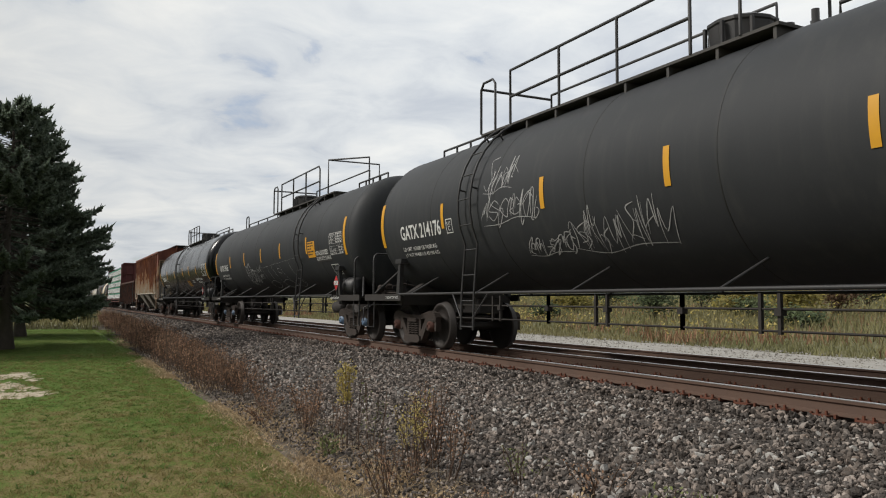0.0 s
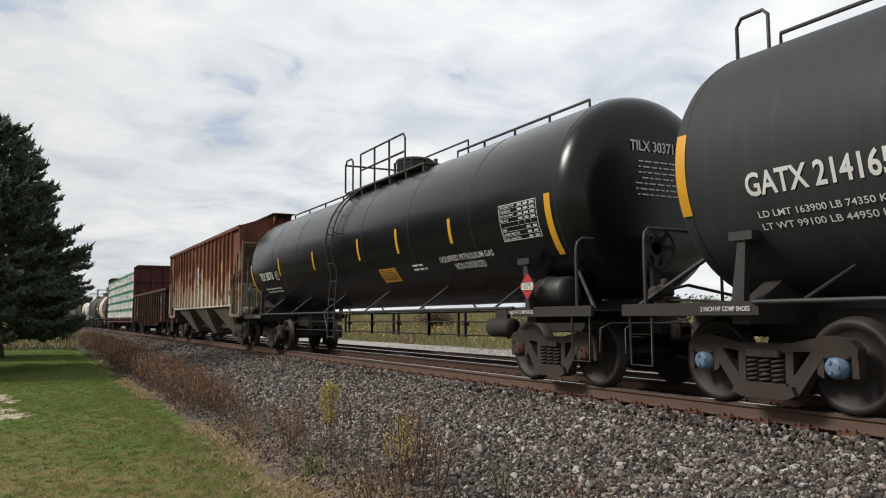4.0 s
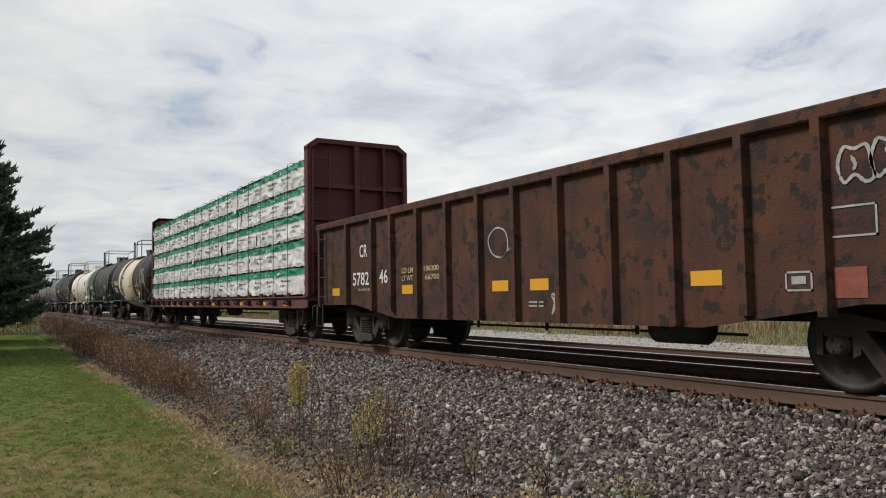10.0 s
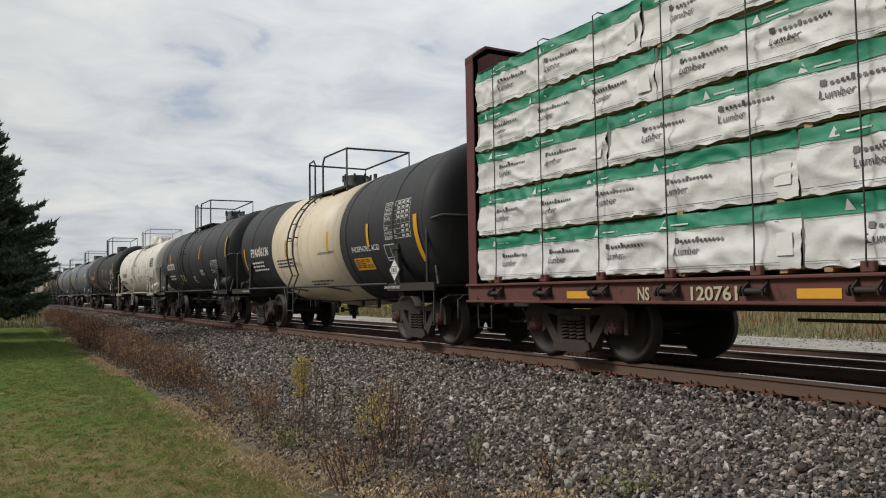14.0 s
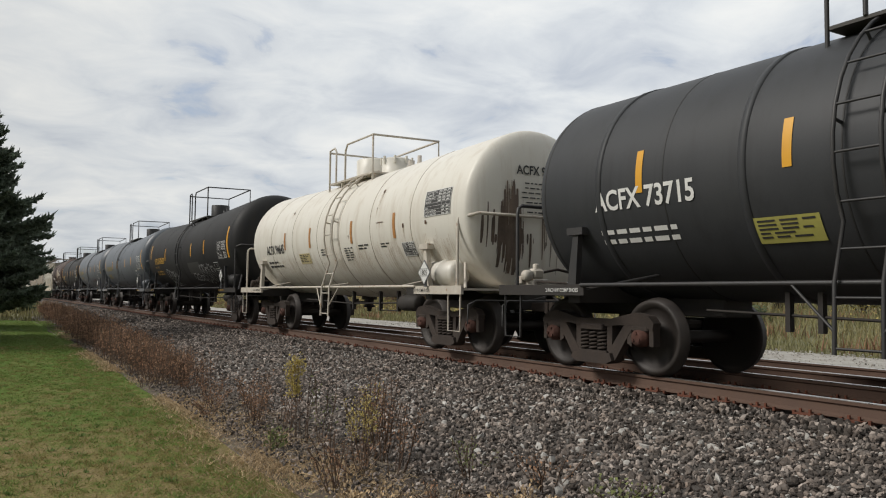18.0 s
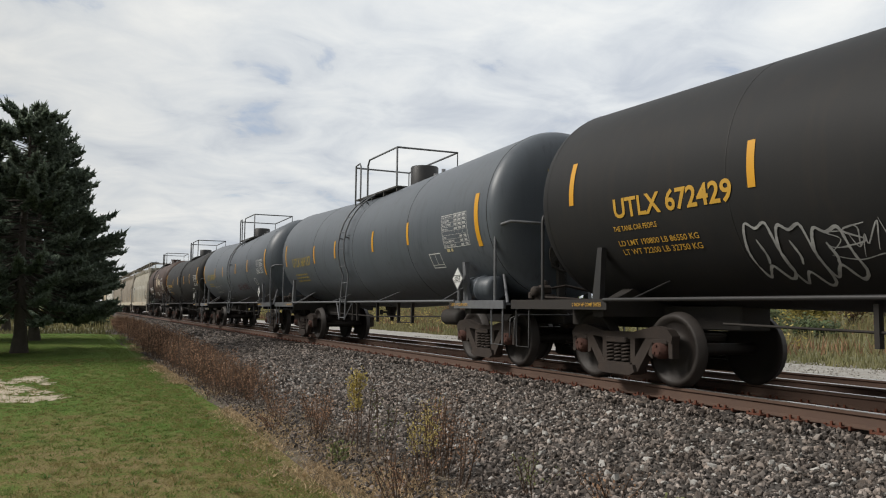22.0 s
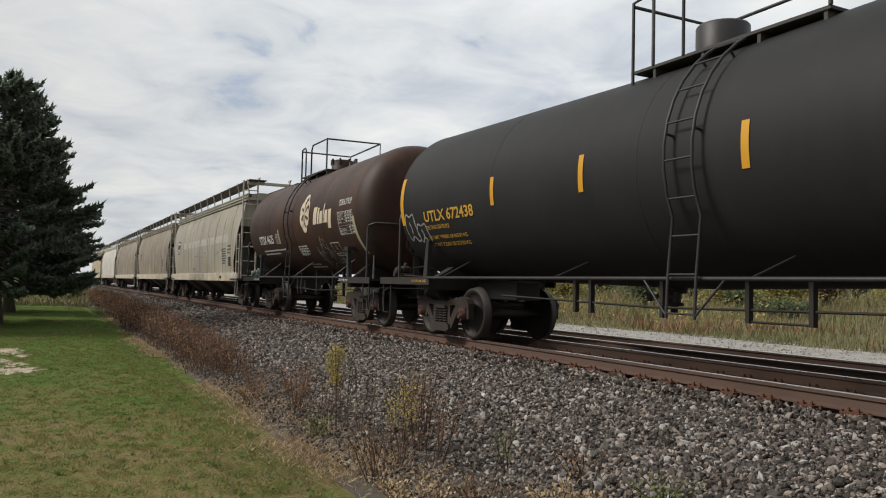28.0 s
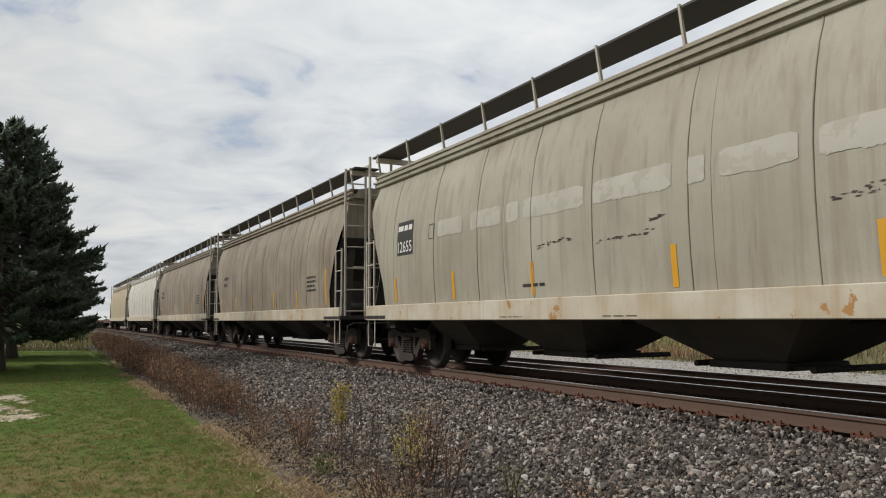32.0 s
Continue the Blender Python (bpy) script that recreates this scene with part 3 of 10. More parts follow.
def spring_mesh():
    mb = MB()
    turns, n = 5, 40
    mb.tube([(0.072 * math.cos(k * 2 * math.pi * turns / n), 0.072 * math.sin(k * 2 * math.pi * turns / n), 0.30 + 0.26 * k / n) for k in range(n + 1)], 0.019, 5)
    return mb.mesh("spring", M["cast"])


def wheelset_mesh(cap):
    mb = MB()
    mb.lathe([(-1.0, 0.075), (-0.8, 0.085), (0.8, 0.085), (1.0, 0.075)], "x", n=12)
    for s in (-1, 1):
        mb.lathe([(s * 0.70, 0.10), (s * 0.705, 0.36), (s * 0.685, 0.44), (s * 0.685, 0.515), (s * 0.70, 0.53), (s * 0.715, 0.53), (s * 0.728, 0.508), (s * 0.835, 0.497), (s * 0.84, 0.43),
                  (s * 0.79, 0.40), (s * 0.775, 0.22), (s * 0.84, 0.15), (s * 0.84, 0.09)], "x", n=32)
        mb.cur = 1
        mb.lathe([(s * 0.94, 0.10), (s * 0.98, 0.125), (s * 1.07, 0.125), (s * 1.075, 0.105), (s * 1.12, 0.10), (s * 1.125, 0.05), (s * 1.125, 0.0)], "x", n=14)
        for k in range(3):
            a = k * 2 * math.pi / 3
            mb.box(s * 1.115 if s > 0 else -1.14, 1.14 if s > 0 else s * 1.115, math.cos(a) * 0.06 - 0.016, math.cos(a) * 0.06 + 0.016, math.sin(a) * 0.06 - 0.016, math.sin(a) * 0.06 + 0.016)
        mb.cur = 0
    return mb.mesh("wheelset", [M["wheel"], M[cap]])


def bolster_mesh():
    mb = MB()
    mb.box(-1.12, 1.12, -0.23, 0.23, 0.57, 0.66, 0.015)
    mb.box(-0.95, 0.95, -0.20, 0.20, 0.45, 0.70, 0.02)
    mb.lathe([(0.68, 0.20), (0.78, 0.20)], "z", n=16)
    for s in (-1, 1):  # brake beams and shoes
        mb.tube([(-0.8, s * 0.42, 0.42), (0.8, s * 0.42, 0.42)], 0.04, 6)
        for x in (-0.77, 0.77):
            mb.box(x - 0.05, x + 0.05, s * 0.37, s * 0.46, 0.32, 0.56, 0.01)
    return mb.mesh("truck", M["cast"])


TRUCK_MESH = {"frame": side_frame_mesh(), "spring": spring_mesh(), "bolster": bolster_mesh()}
WHEEL_MESH = {c: wheelset_mesh(c) for c in ("cast_rust", "blue_cap", "cast")}


def truck(car, y, along, cap="cast_rust"):
    t = part("truck", TRUCK_MESH["bolster"], None, car, "dusty cast steel two-axle truck", pose(0, y, 0))
    for x in (-1.0, 1.0):
        part("side_frame", TRUCK_MESH["frame"], None, t, at=pose(x, 0, 0))
        for dy in (-0.17, 0.0, 0.17):
            part("spring", TRUCK_MESH["spring"], None, t, at=pose(x * 1.03, dy, 0))
    for dy in (-0.89, 0.89):
        w = part("wheelset", WHEEL_MESH[cap], None, t, "steel wheels on an axle with bearing caps", pose(0, dy, WHEEL_R))
        WHEELS.append((w, dy, along + dy))


# -- decals: skins say where a point (along, height) lies on the near side --
def tank_skin(R, zc, rise=0.0, half=1.0):
    def skin(y, z, off=0.006):
        r = R + off
        return (-math.sqrt(max(r * r - (z - zc - rise * abs(y) / half) ** 2, 0.01)), y, z)
    return skin


def flat_skin(x):
    def skin(y, z, off=0.006):
        return (x - off, y, z)
    return skin


def patch(mb, skin, y0, y1, z0, z1, n=6, off=0.006):
    v = [skin(y, z0 + (z1 - z0) * i / n, off) for i in range(n + 1) for y in (y0, y1)]
    return mb.add(v, [(2 * i, 2 * i + 1, 2 * i + 3, 2 * i + 2) for i in range(n)], True)


def write(mb, skin, text, y0, y1, z, h, off=0.014):
    v, f = letters(text)
    return mb.add([skin(y0 + (y1 - y0) * a, z + h * b, off) for a, b in v], f)


def outline(mb, skin, y0, y1, z0, z1, w=0.018, off=0.007):
    s = 1 if y1 > y0 else -1
    for a, b, c, d in ((y0, y1, z0, z0 + w), (y0, y1, z1 - w, z1), (y0, y0 + s * w, z0, z1), (y1 - s * w, y1, z0, z1)):
        patch(mb, skin, a, b, c, d, 3, off)


def bars(mb, skin, y0, y1, z0, z1, n):
    """Lines of small print as plain bars."""
    h = (z1 - z0) / (n * 2.1)
    for i in range(n):
        z, y = z1 - (i * 2.1 + 1) * h, y0
        end = y1 + (y0 - y1) * SPRAY.choice((0, 0, 0.12, 0.3))
        while y > end + 0.04:
            w = min(SPRAY.uniform(0.10, 0.26), y - end)
            patch(mb, skin, y, y - w, z, z + h, 1, 0.007)
            y -= w + 0.05


def glide(pts, n=7):
    """A smooth line through points."""
    out = []
    for i in range(len(pts) - 1):
        p0, p1, p2, p3 = pts[max(i - 1, 0)], pts[i], pts[i + 1], pts[min(i + 2, len(pts) - 1)]
        for k in range(n):
            u = k / n
            out.append(tuple(0.5 * (2 * b + (c - a) * u + (2 * a - 5 * b + 4 * c - d) * u * u + (3 * b - a - 3 * c + d) * u ** 3) for a, b, c, d in zip(p0, p1, p2, p3)))
    return out + [pts[-1]]


def stroke(mb, skin, pts, width, rnd):
    """One spray or chalk line as a flat ribbon of uneven width."""
    v = []
    for i, (y, z) in enumerate(pts):
        j = max(1, min(i + 1, len(pts) - 1))
        dy, dz = pts[j][0] - pts[j - 1][0], pts[j][1] - pts[j - 1][1]
        q = math.hypot(dy, dz) or 1
        w = width * rnd.uniform(0.75, 1.2) / 2 * min(1.0, 0.35 + min(i, len(pts) - 1 - i) * 0.25)
        v += [skin(y - dz / q * w, z + dy / q * w, 0.009), skin(y + dz / q * w, z - dy / q * w, 0.009)]
    mb.add(v, [(2 * i, 2 * i + 1, 2 * i + 3, 2 * i + 2) for i in range(len(pts) - 1)])


def scribble(mb, skin, y0, y1, z0, z1, width=0.022, style="loops"):
    """Hand-sprayed scrawl within an area: joined loops, sharp zigzags, fat outlined shapes, or a wide dashed panel. y0 is its first end."""
    rnd = SPRAY
    W, H = y1 - y0, z1 - z0

    def at(u, w):
        return (y0 + W * u, z0 + H * w)
    if style in ("loops", "zig"):
        round_ = (((0.1, 0.1), (0.4, 0.9), (0.65, 0.95), (0.5, 0.4), (0.35, 0.05), (0.8, 0.1)), ((0.8, 0.7), (0.3, 0.75), (0.1, 0.3), (0.45, 0.0), (0.85, 0.3), (0.7, 0.7), (1.0, 0.75)), ((0.85, 0.9), (0.3, 1.0), (0.2, 0.65), (0.75, 0.4), (0.6, 0.0), (0.0, 0.12)),
                  ((0.1, 0.0), (0.2, 0.6), (0.5, 0.65), (0.55, 0.1), (0.75, 0.6), (0.95, 0.0)), ((0.2, 1.0), (0.15, 0.0), (0.6, 0.1), (0.8, 0.5), (0.3, 0.5)))
        sharp = (((0.0, 0.0), (0.1, 1.0), (0.75, 0.05), (0.9, 1.0)), ((0.1, 1.0), (0.85, 0.0)), ((0.05, 0.0), (0.25, 0.9), (0.5, 0.3), (0.75, 0.95), (0.95, 0.0)), ((0.0, 0.95), (0.4, 0.45), (0.45, 0.0)), ((0.9, 0.95), (0.1, 0.75), (0.8, 0.45), (0.1, 0.0)))
        forms = round_ if style == "loops" else sharp
        c, size = 0.0, abs(W)
        while c < 1.0:
            w = min(1.1 - c, rnd.uniform(0.13, 0.34) / size)
            f, low, tall = rnd.choice(forms), rnd.uniform(-0.05, 0.22), rnd.uniform(0.45, 0.95)
            stroke(mb, skin, glide([at(c + (p + rnd.uniform(-0.22, 0.22)) * w + 0.10 * q / size, low + (q + rnd.uniform(-0.2, 0.2)) * tall) for p, q in f], 7 if style == "loops" else 4), width * rnd.uniform(0.7, 1.1), rnd)
            if rnd.random() < 0.35:
                stroke(mb, skin, glide([at(c + rnd.uniform(0, 0.4) * w, rnd.uniform(0, 0.9)), at(c + 0.5 * w, rnd.uniform(0.2, 0.8)), at(c + rnd.uniform(0.8, 1.5) * w, rnd.uniform(0, 0.9))]), width * 0.6, rnd)
            c += w * rnd.uniform(0.45, 0.85)
        stroke(mb, skin, glide([at(0.02, rnd.uniform(-0.05, 0.15)), at(0.35, -0.05), at(0.7, 0.08), at(1.05, rnd.uniform(-0.1, 0.1))]), width * 0.6, rnd)
    elif style == "fat":
        n = max(2, round(abs(W) / 0.42))
        for k in range(n):
            a, b = k / n, (k + 1.12) / n
            t, lo = rnd.uniform(0.72, 1.0) * (1 - 0.25 * k / n), rnd.uniform(0.0, 0.15)
            m = (a + b) / 2
            ring = [at(a + 0.1 / n, lo + 0.15), at(a + 0.05 / n, t * 0.6), at(a + 0.25 / n, t), at(m, t * 0.92), at(b - 0.2 / n, t * 0.98), at(b - 0.08 / n, t * 0.55), at(b, lo + 0.06), at(b - 0.25 / n, lo - 0.03), at(m, lo + 0.14), at(a + 0.25 / n, lo), at(a + 0.1 / n, lo + 0.15)]
            stroke(mb, skin, glide(ring), width, rnd)
            stroke(mb, skin, glide([at(m - 0.1 / n, t * 0.75), at(m + 0.02 / n, t * 0.5), at(m - 0.05 / n, t * 0.35)]), width, rnd)
    else:
        for k in range(26):
            u = k / 26
            stroke(mb, skin, [at(u, 0.80 + 0.18 * u), at(u + 0.026, 0.80 + 0.18 * (u + 0.026))], width, rnd)
        for u, d in ((0.0, 0.10), (0.16, 0.12), (0.30, 0.16), (0.52, 0.2), (0.80, 0.14)):
            stroke(mb, skin, glide([at(u, 0.80 + 0.18 * u), at(u + d * 0.35, 0.5), at(u + d * 0.7, 0.22), at(u + d, 0.12)]), width * 0.7, rnd)
        for u, r in ((0.17, 0.13), (0.55, 0.13), (0.85, 0.11)):
            stroke(mb, skin, glide([at(u - r, 0.22), at(u, 0.30), at(u + r, 0.16), at(u, 0.02), at(u - r, 0.12), at(u - r * 0.9, 0.24)]), width * 0.7, rnd)
        stroke(mb, skin, glide([at(0.50 + 0.02 * k * math.cos(k * 1.3), 0.66 + 0.04 * k * math.sin(k * 1.3)) for k in range(5)]), width * 0.8, rnd)


RECORD = ("TANK QUALIFICATION", "THICKNESS TEST", "SERVICE EQUIPMENT", "PRD: VALVE", "", "LINING", "RULE 88.B INSPECTION", "STUB SILL INSPECTION")


def table_print(mb, skin, y0, y1, z0, z1):
    """A stencilled test record: ruled lines, row titles and short entries as bars."""
    outline(mb, skin, y0, y1, z0, z1, 0.010)
    rows, w = len(RECORD), y1 - y0
    for i, title in enumerate(RECORD):
        za, hr = z1 - (z1 - z0) * (i + 0.80) / rows, (z1 - z0) / rows
        if title:
            write(mb, skin, title, y0 + w * 0.03, y0 + w * (0.03 + 0.022 * len(title)), za, hr * 0.52, 0.008)
        for c in (0.53, 0.69, 0.85):
            if i != 4 and (i < 4 or c > 0.6):
                for q in range(4):
                    patch(mb, skin, y0 + w * (c + 0.026 * q), y0 + w * (c + 0.026 * q + 0.017), za, za + hr * 0.5, 1, 0.007)
        patch(mb, skin, y0, y1, z0 + hr * i, z0 + hr * i + 0.004, 1, 0.007)
    for c in (0.51, 0.67, 0.83):
        patch(mb, skin, y0 + w * c, y0 + w * c - 0.005, z0 + (z1 - z0) * 0.4, z1, 4, 0.007)


def placard(car, y, z, x, text, colour):
    """A hazard placard on its point, in a holder on a post."""
    d = 0.20
    mb = MB()
    mb.prism([(y, z - d * 1.14), (y + d * 1.14, z), (y, z + d * 1.14), (y - d * 1.14, z)], x, x + 0.012)
    mb.box(x + 0.012, x + 0.05, y - 0.025, y + 0.025, 1.18, z - 0.05)
    holder = part("placard_holder", mb, M["grey_tube" if colour == "white" else "rail_tube"], car, "diamond placard holder on a post")
    mb = MB()
    mb.prism([(y, z - d), (y + d, z), (y, z + d), (y - d, z)], x - 0.004, x - 0.0005)
    part("placard", mb, M["white"] if colour == "white" else M["red"], holder, "hazard placard with a number")
    mb = MB()
    if colour != "white":
        mb.cur = 0
        mb.prism([(y + 0.15, z - 0.055), (y - 0.15, z - 0.055), (y - 0.15, z + 0.055), (y + 0.15, z + 0.055)], x - 0.0055, x - 0.0045)
    mb.cur = 1
    sk = flat_skin(x - 0.002)
    write(mb, sk, text, y + 0.115, y - 0.115, z - 0.045, 0.09, 0.006)
    for zz in (z - 0.068, z + 0.058):
        patch(mb, sk, y + 0.14, y - 0.14, zz, zz + 0.010, 1, 0.006)
    part("placard_number", mb, [M["white"], M["black"]], holder, "placard number " + text)


# -- common fittings --
def couplers(car, y0, y1):
    for y, s in ((y0, -1), (y1, 1)):
        mb = MB()
        mb.box(-0.07, 0.07, y - 0.02, y + s * 0.50, 0.76, 0.92, 0.02) if s > 0 else mb.box(-0.07, 0.07, y + s * 0.50, y + 0.02, 0.76, 0.92, 0.02)
        mb.box(-0.14, 0.14, min(y + s * 0.42, y + s * 0.62), max(y + s * 0.42, y + s * 0.62), 0.70, 0.98, 0.04)
        mb.tube([(0.25, y, 0.8), (0.3, y + s * 0.25, 0.55), (0.15, y + s * 0.5, 0.42), (0.0, y + s * 0.6, 0.45)], 0.025, 6)
        part("coupler", mb, M["cast"], car, "steel knuckle coupler and air hose")
        mb = MB()
        mb.tube([(-1.45, y + s * 0.05, 0.55), (-1.44, y + s * 0.06, 0.88), (-1.30, y + s * 0.10, 0.95), (-0.25, y + s * 0.12, 0.95), (-0.12, y + s * 0.45, 1.02)], 0.014, 5)
        part("uncoupling_lever", mb, M["rail_tube"], car, "bent uncoupling lever bar")


def sill_step(car, x, y, mat, z=1.1):
    mb = MB()
    mb.tube([(x, y - 0.2, z), (x, y - 0.2, 0.42), (x, y + 0.2, 0.42), (x, y + 0.2, z)], 0.017, 6)
    part("sill_step", mb, mat, car, "bent bar foot step")


def straight_ladder(car, x, y0, y1, z0, z1, mat, step=0.38, r=0.02):
    """Ladder in a plane along the car, or across it where y0 equals y1 and x is a pair."""
    mb = MB()
    a, b = ((x[0], y0), (x[1], y0)) if isinstance(x, tuple) else ((x, y0), (x, y1))
    mb.tube([(*a, z0), (*a, z1)], r * 1.3, 6)
    mb.tube([(*b, z0), (*b, z1)], r * 1.3, 6)
    k = z0 + 0.12
    while k < z1:
        mb.tube([(*a, k), (*b, k)], r * 0.8, 5)
        k += step
    part("ladder", mb, mat, car, "welded bar ladder")


def hand_brake(car, x, y, z, s, mat="cast"):
    """Gear box with a dished spoked wheel in front of it and a chain down to the rigging. s: side on which the box stands."""
    mb = MB()
    mb.box(x - 0.17, x + 0.17, min(y + s * 0.05, y + s * 0.2), max(y + s * 0.05, y + s * 0.2), z - 0.24, z + 0.22, 0.04)
    mb.box(x - 0.07, x + 0.07, min(y + s * 0.06, y + s * 0.14), max(y + s * 0.06, y + s * 0.14), 1.1, z - 0.22, 0.01)
    box = part("hand_brake", mb, M[mat], car, "hand brake gear box on its stand")
    mb = MB()
    mb.tube([(x + 0.30 * math.cos(k * math.pi / 10), y, z + 0.30 * math.sin(k * math.pi / 10)) for k in range(20)], 0.022, 6, True)
    mb.lathe([(y + s * 0.05, 0.0), (y + s * 0.05, 0.09), (y + s * 0.02, 0.14), (y + s * 0.02, 0.15), (y + s * 0.055, 0.09), (y + s * 0.06, 0.0)], "y", (x, 0, z), 16)
    for k in range(7):
        g = k * 2 * math.pi / 7
        c, n = math.cos(g), math.sin(g)
        mb.add([(x + 0.13 * c - 0.05 * n, y + s * 0.02, z + 0.13 * n + 0.05 * c), (x + 0.13 * c + 0.05 * n, y + s * 0.02, z + 0.13 * n - 0.05 * c), (x + 0.295 * c + 0.03 * n, y - s * 0.003, z + 0.295 * n - 0.03 * c), (x + 0.295 * c - 0.03 * n, y - s * 0.003, z + 0.295 * n + 0.03 * c),
                (x + 0.13 * c - 0.05 * n, y + s * 0.028, z + 0.13 * n + 0.05 * c), (x + 0.13 * c + 0.05 * n, y + s * 0.028, z + 0.13 * n - 0.05 * c), (x + 0.295 * c + 0.03 * n, y + s * 0.005, z + 0.295 * n - 0.03 * c), (x + 0.295 * c - 0.03 * n, y + s * 0.005, z + 0.295 * n + 0.03 * c)],
               [(0, 1, 2, 3), (4, 7, 6, 5), (0, 3, 7, 4), (1, 5, 6, 2)])
    part("brake_wheel", mb, M[mat], box, "dished spoked brake wheel")
    mb = MB()
    k = z - 0.22
    turn = 0
    while k > 1.0:
        d = (0.016, 0.0) if turn else (0.0, 0.016)
        mb.tube([(x + 0.11 + d[0], y + s * 0.1 + d[1], k), (x + 0.11 + d[0], y + s * 0.1 + d[1], k - 0.05), (x + 0.11 - d[0], y + s * 0.1 - d[1], k - 0.05), (x + 0.11 - d[0], y + s * 0.1 - d[1], k)], 0.006, 4, True)
        k -= 0.045
        turn = 1 - turn
    part("chain", mb, M["under"], box, "dark brake chain")


def brake_valve(car, y, mat):
    """Brake control valve with its pipes on the end platform."""
    mb = MB()
    mb.box(-1.22, -0.92, y - 0.14, y + 0.14, 1.16, 1.30, 0.02)
    mb.box(-1.18, -0.96, y - 0.10, y + 0.08, 1.29, 1.46, 0.04)
    mb.lathe([(-1.32, 0.0), (-1.32, 0.07), (-1.28, 0.09), (-1.20, 0.09), (-1.18, 0.07)], "x", (0, y - 0.02, 1.35), 10)
    mb.lathe([(1.45, 0.05), (1.52, 0.05), (1.54, 0.03), (1.54, 0.0)], "z", (-1.05, y + 0.02, 0), 8)
    mb.box(-1.30, -1.22, y + 0.06, y + 0.16, 1.22, 1.34, 0.015)
    v = part("brake_valve", mb, M[mat], car, "cast brake control valve on the end platform")
    mb = MB()
    mb.tube([(-0.95, y, 1.40), (-0.6, y + 0.05, 1.46), (0.3, y - 0.05, 1.30), (0.9, y, 1.22)], 0.022, 6)
    mb.tube([(-1.15, y - 0.1, 1.25), (-1.15, y - 0.5, 1.24), (-0.7, y - 0.9, 1.20)], 0.018, 5)
    part("pipe", mb, M["cast"], v)


# -- tank cars --
# the end that faces the camera: how far its head stands past the tank's nominal end, its depth and fullness; the places of its truck, end rail and platform edge, and of the rear truck
NOSE = {-1.1: (-0.5, 0.5, 0.45, 1.0, -0.18, -0.72, 1.09), 18.95: (-0.5, 0.5, 0.45, 1.0, -0.18, -0.72, 1.10), 39.5: (-0.6, 0.5, 0.32, 0.79, -0.44, -0.85, 1.22), 116: (0.08, 0.45, 0.42, 1.63, 0.44, 0.05, 1.02),
        130.55: (-0.1, 0.35, 0.5, 1.25, 0.12, -0.22, 0.91), 144.4: (-0.25, 0.28, 0.6, 1.28, 0.2, -0.05, 1.02), 158.8: (-0.55, 0.5, 0.45, 0.93, -0.28, -0.66, 1.53), 175.7: (-0.6, 0.42, 0.38, 0.84, -0.29, -0.72, 1.4),
        192.5: (-0.4, 0.66, 0.45, 1.1, -0.12, -0.50, 1.25), 209.6: (-0.5, 0.5, 0.45, 1.0, -0.2, -0.6, 1.4), 227: (-0.62, 0.60, 0.27, 0.86, -0.44, -0.80, 1.40)}


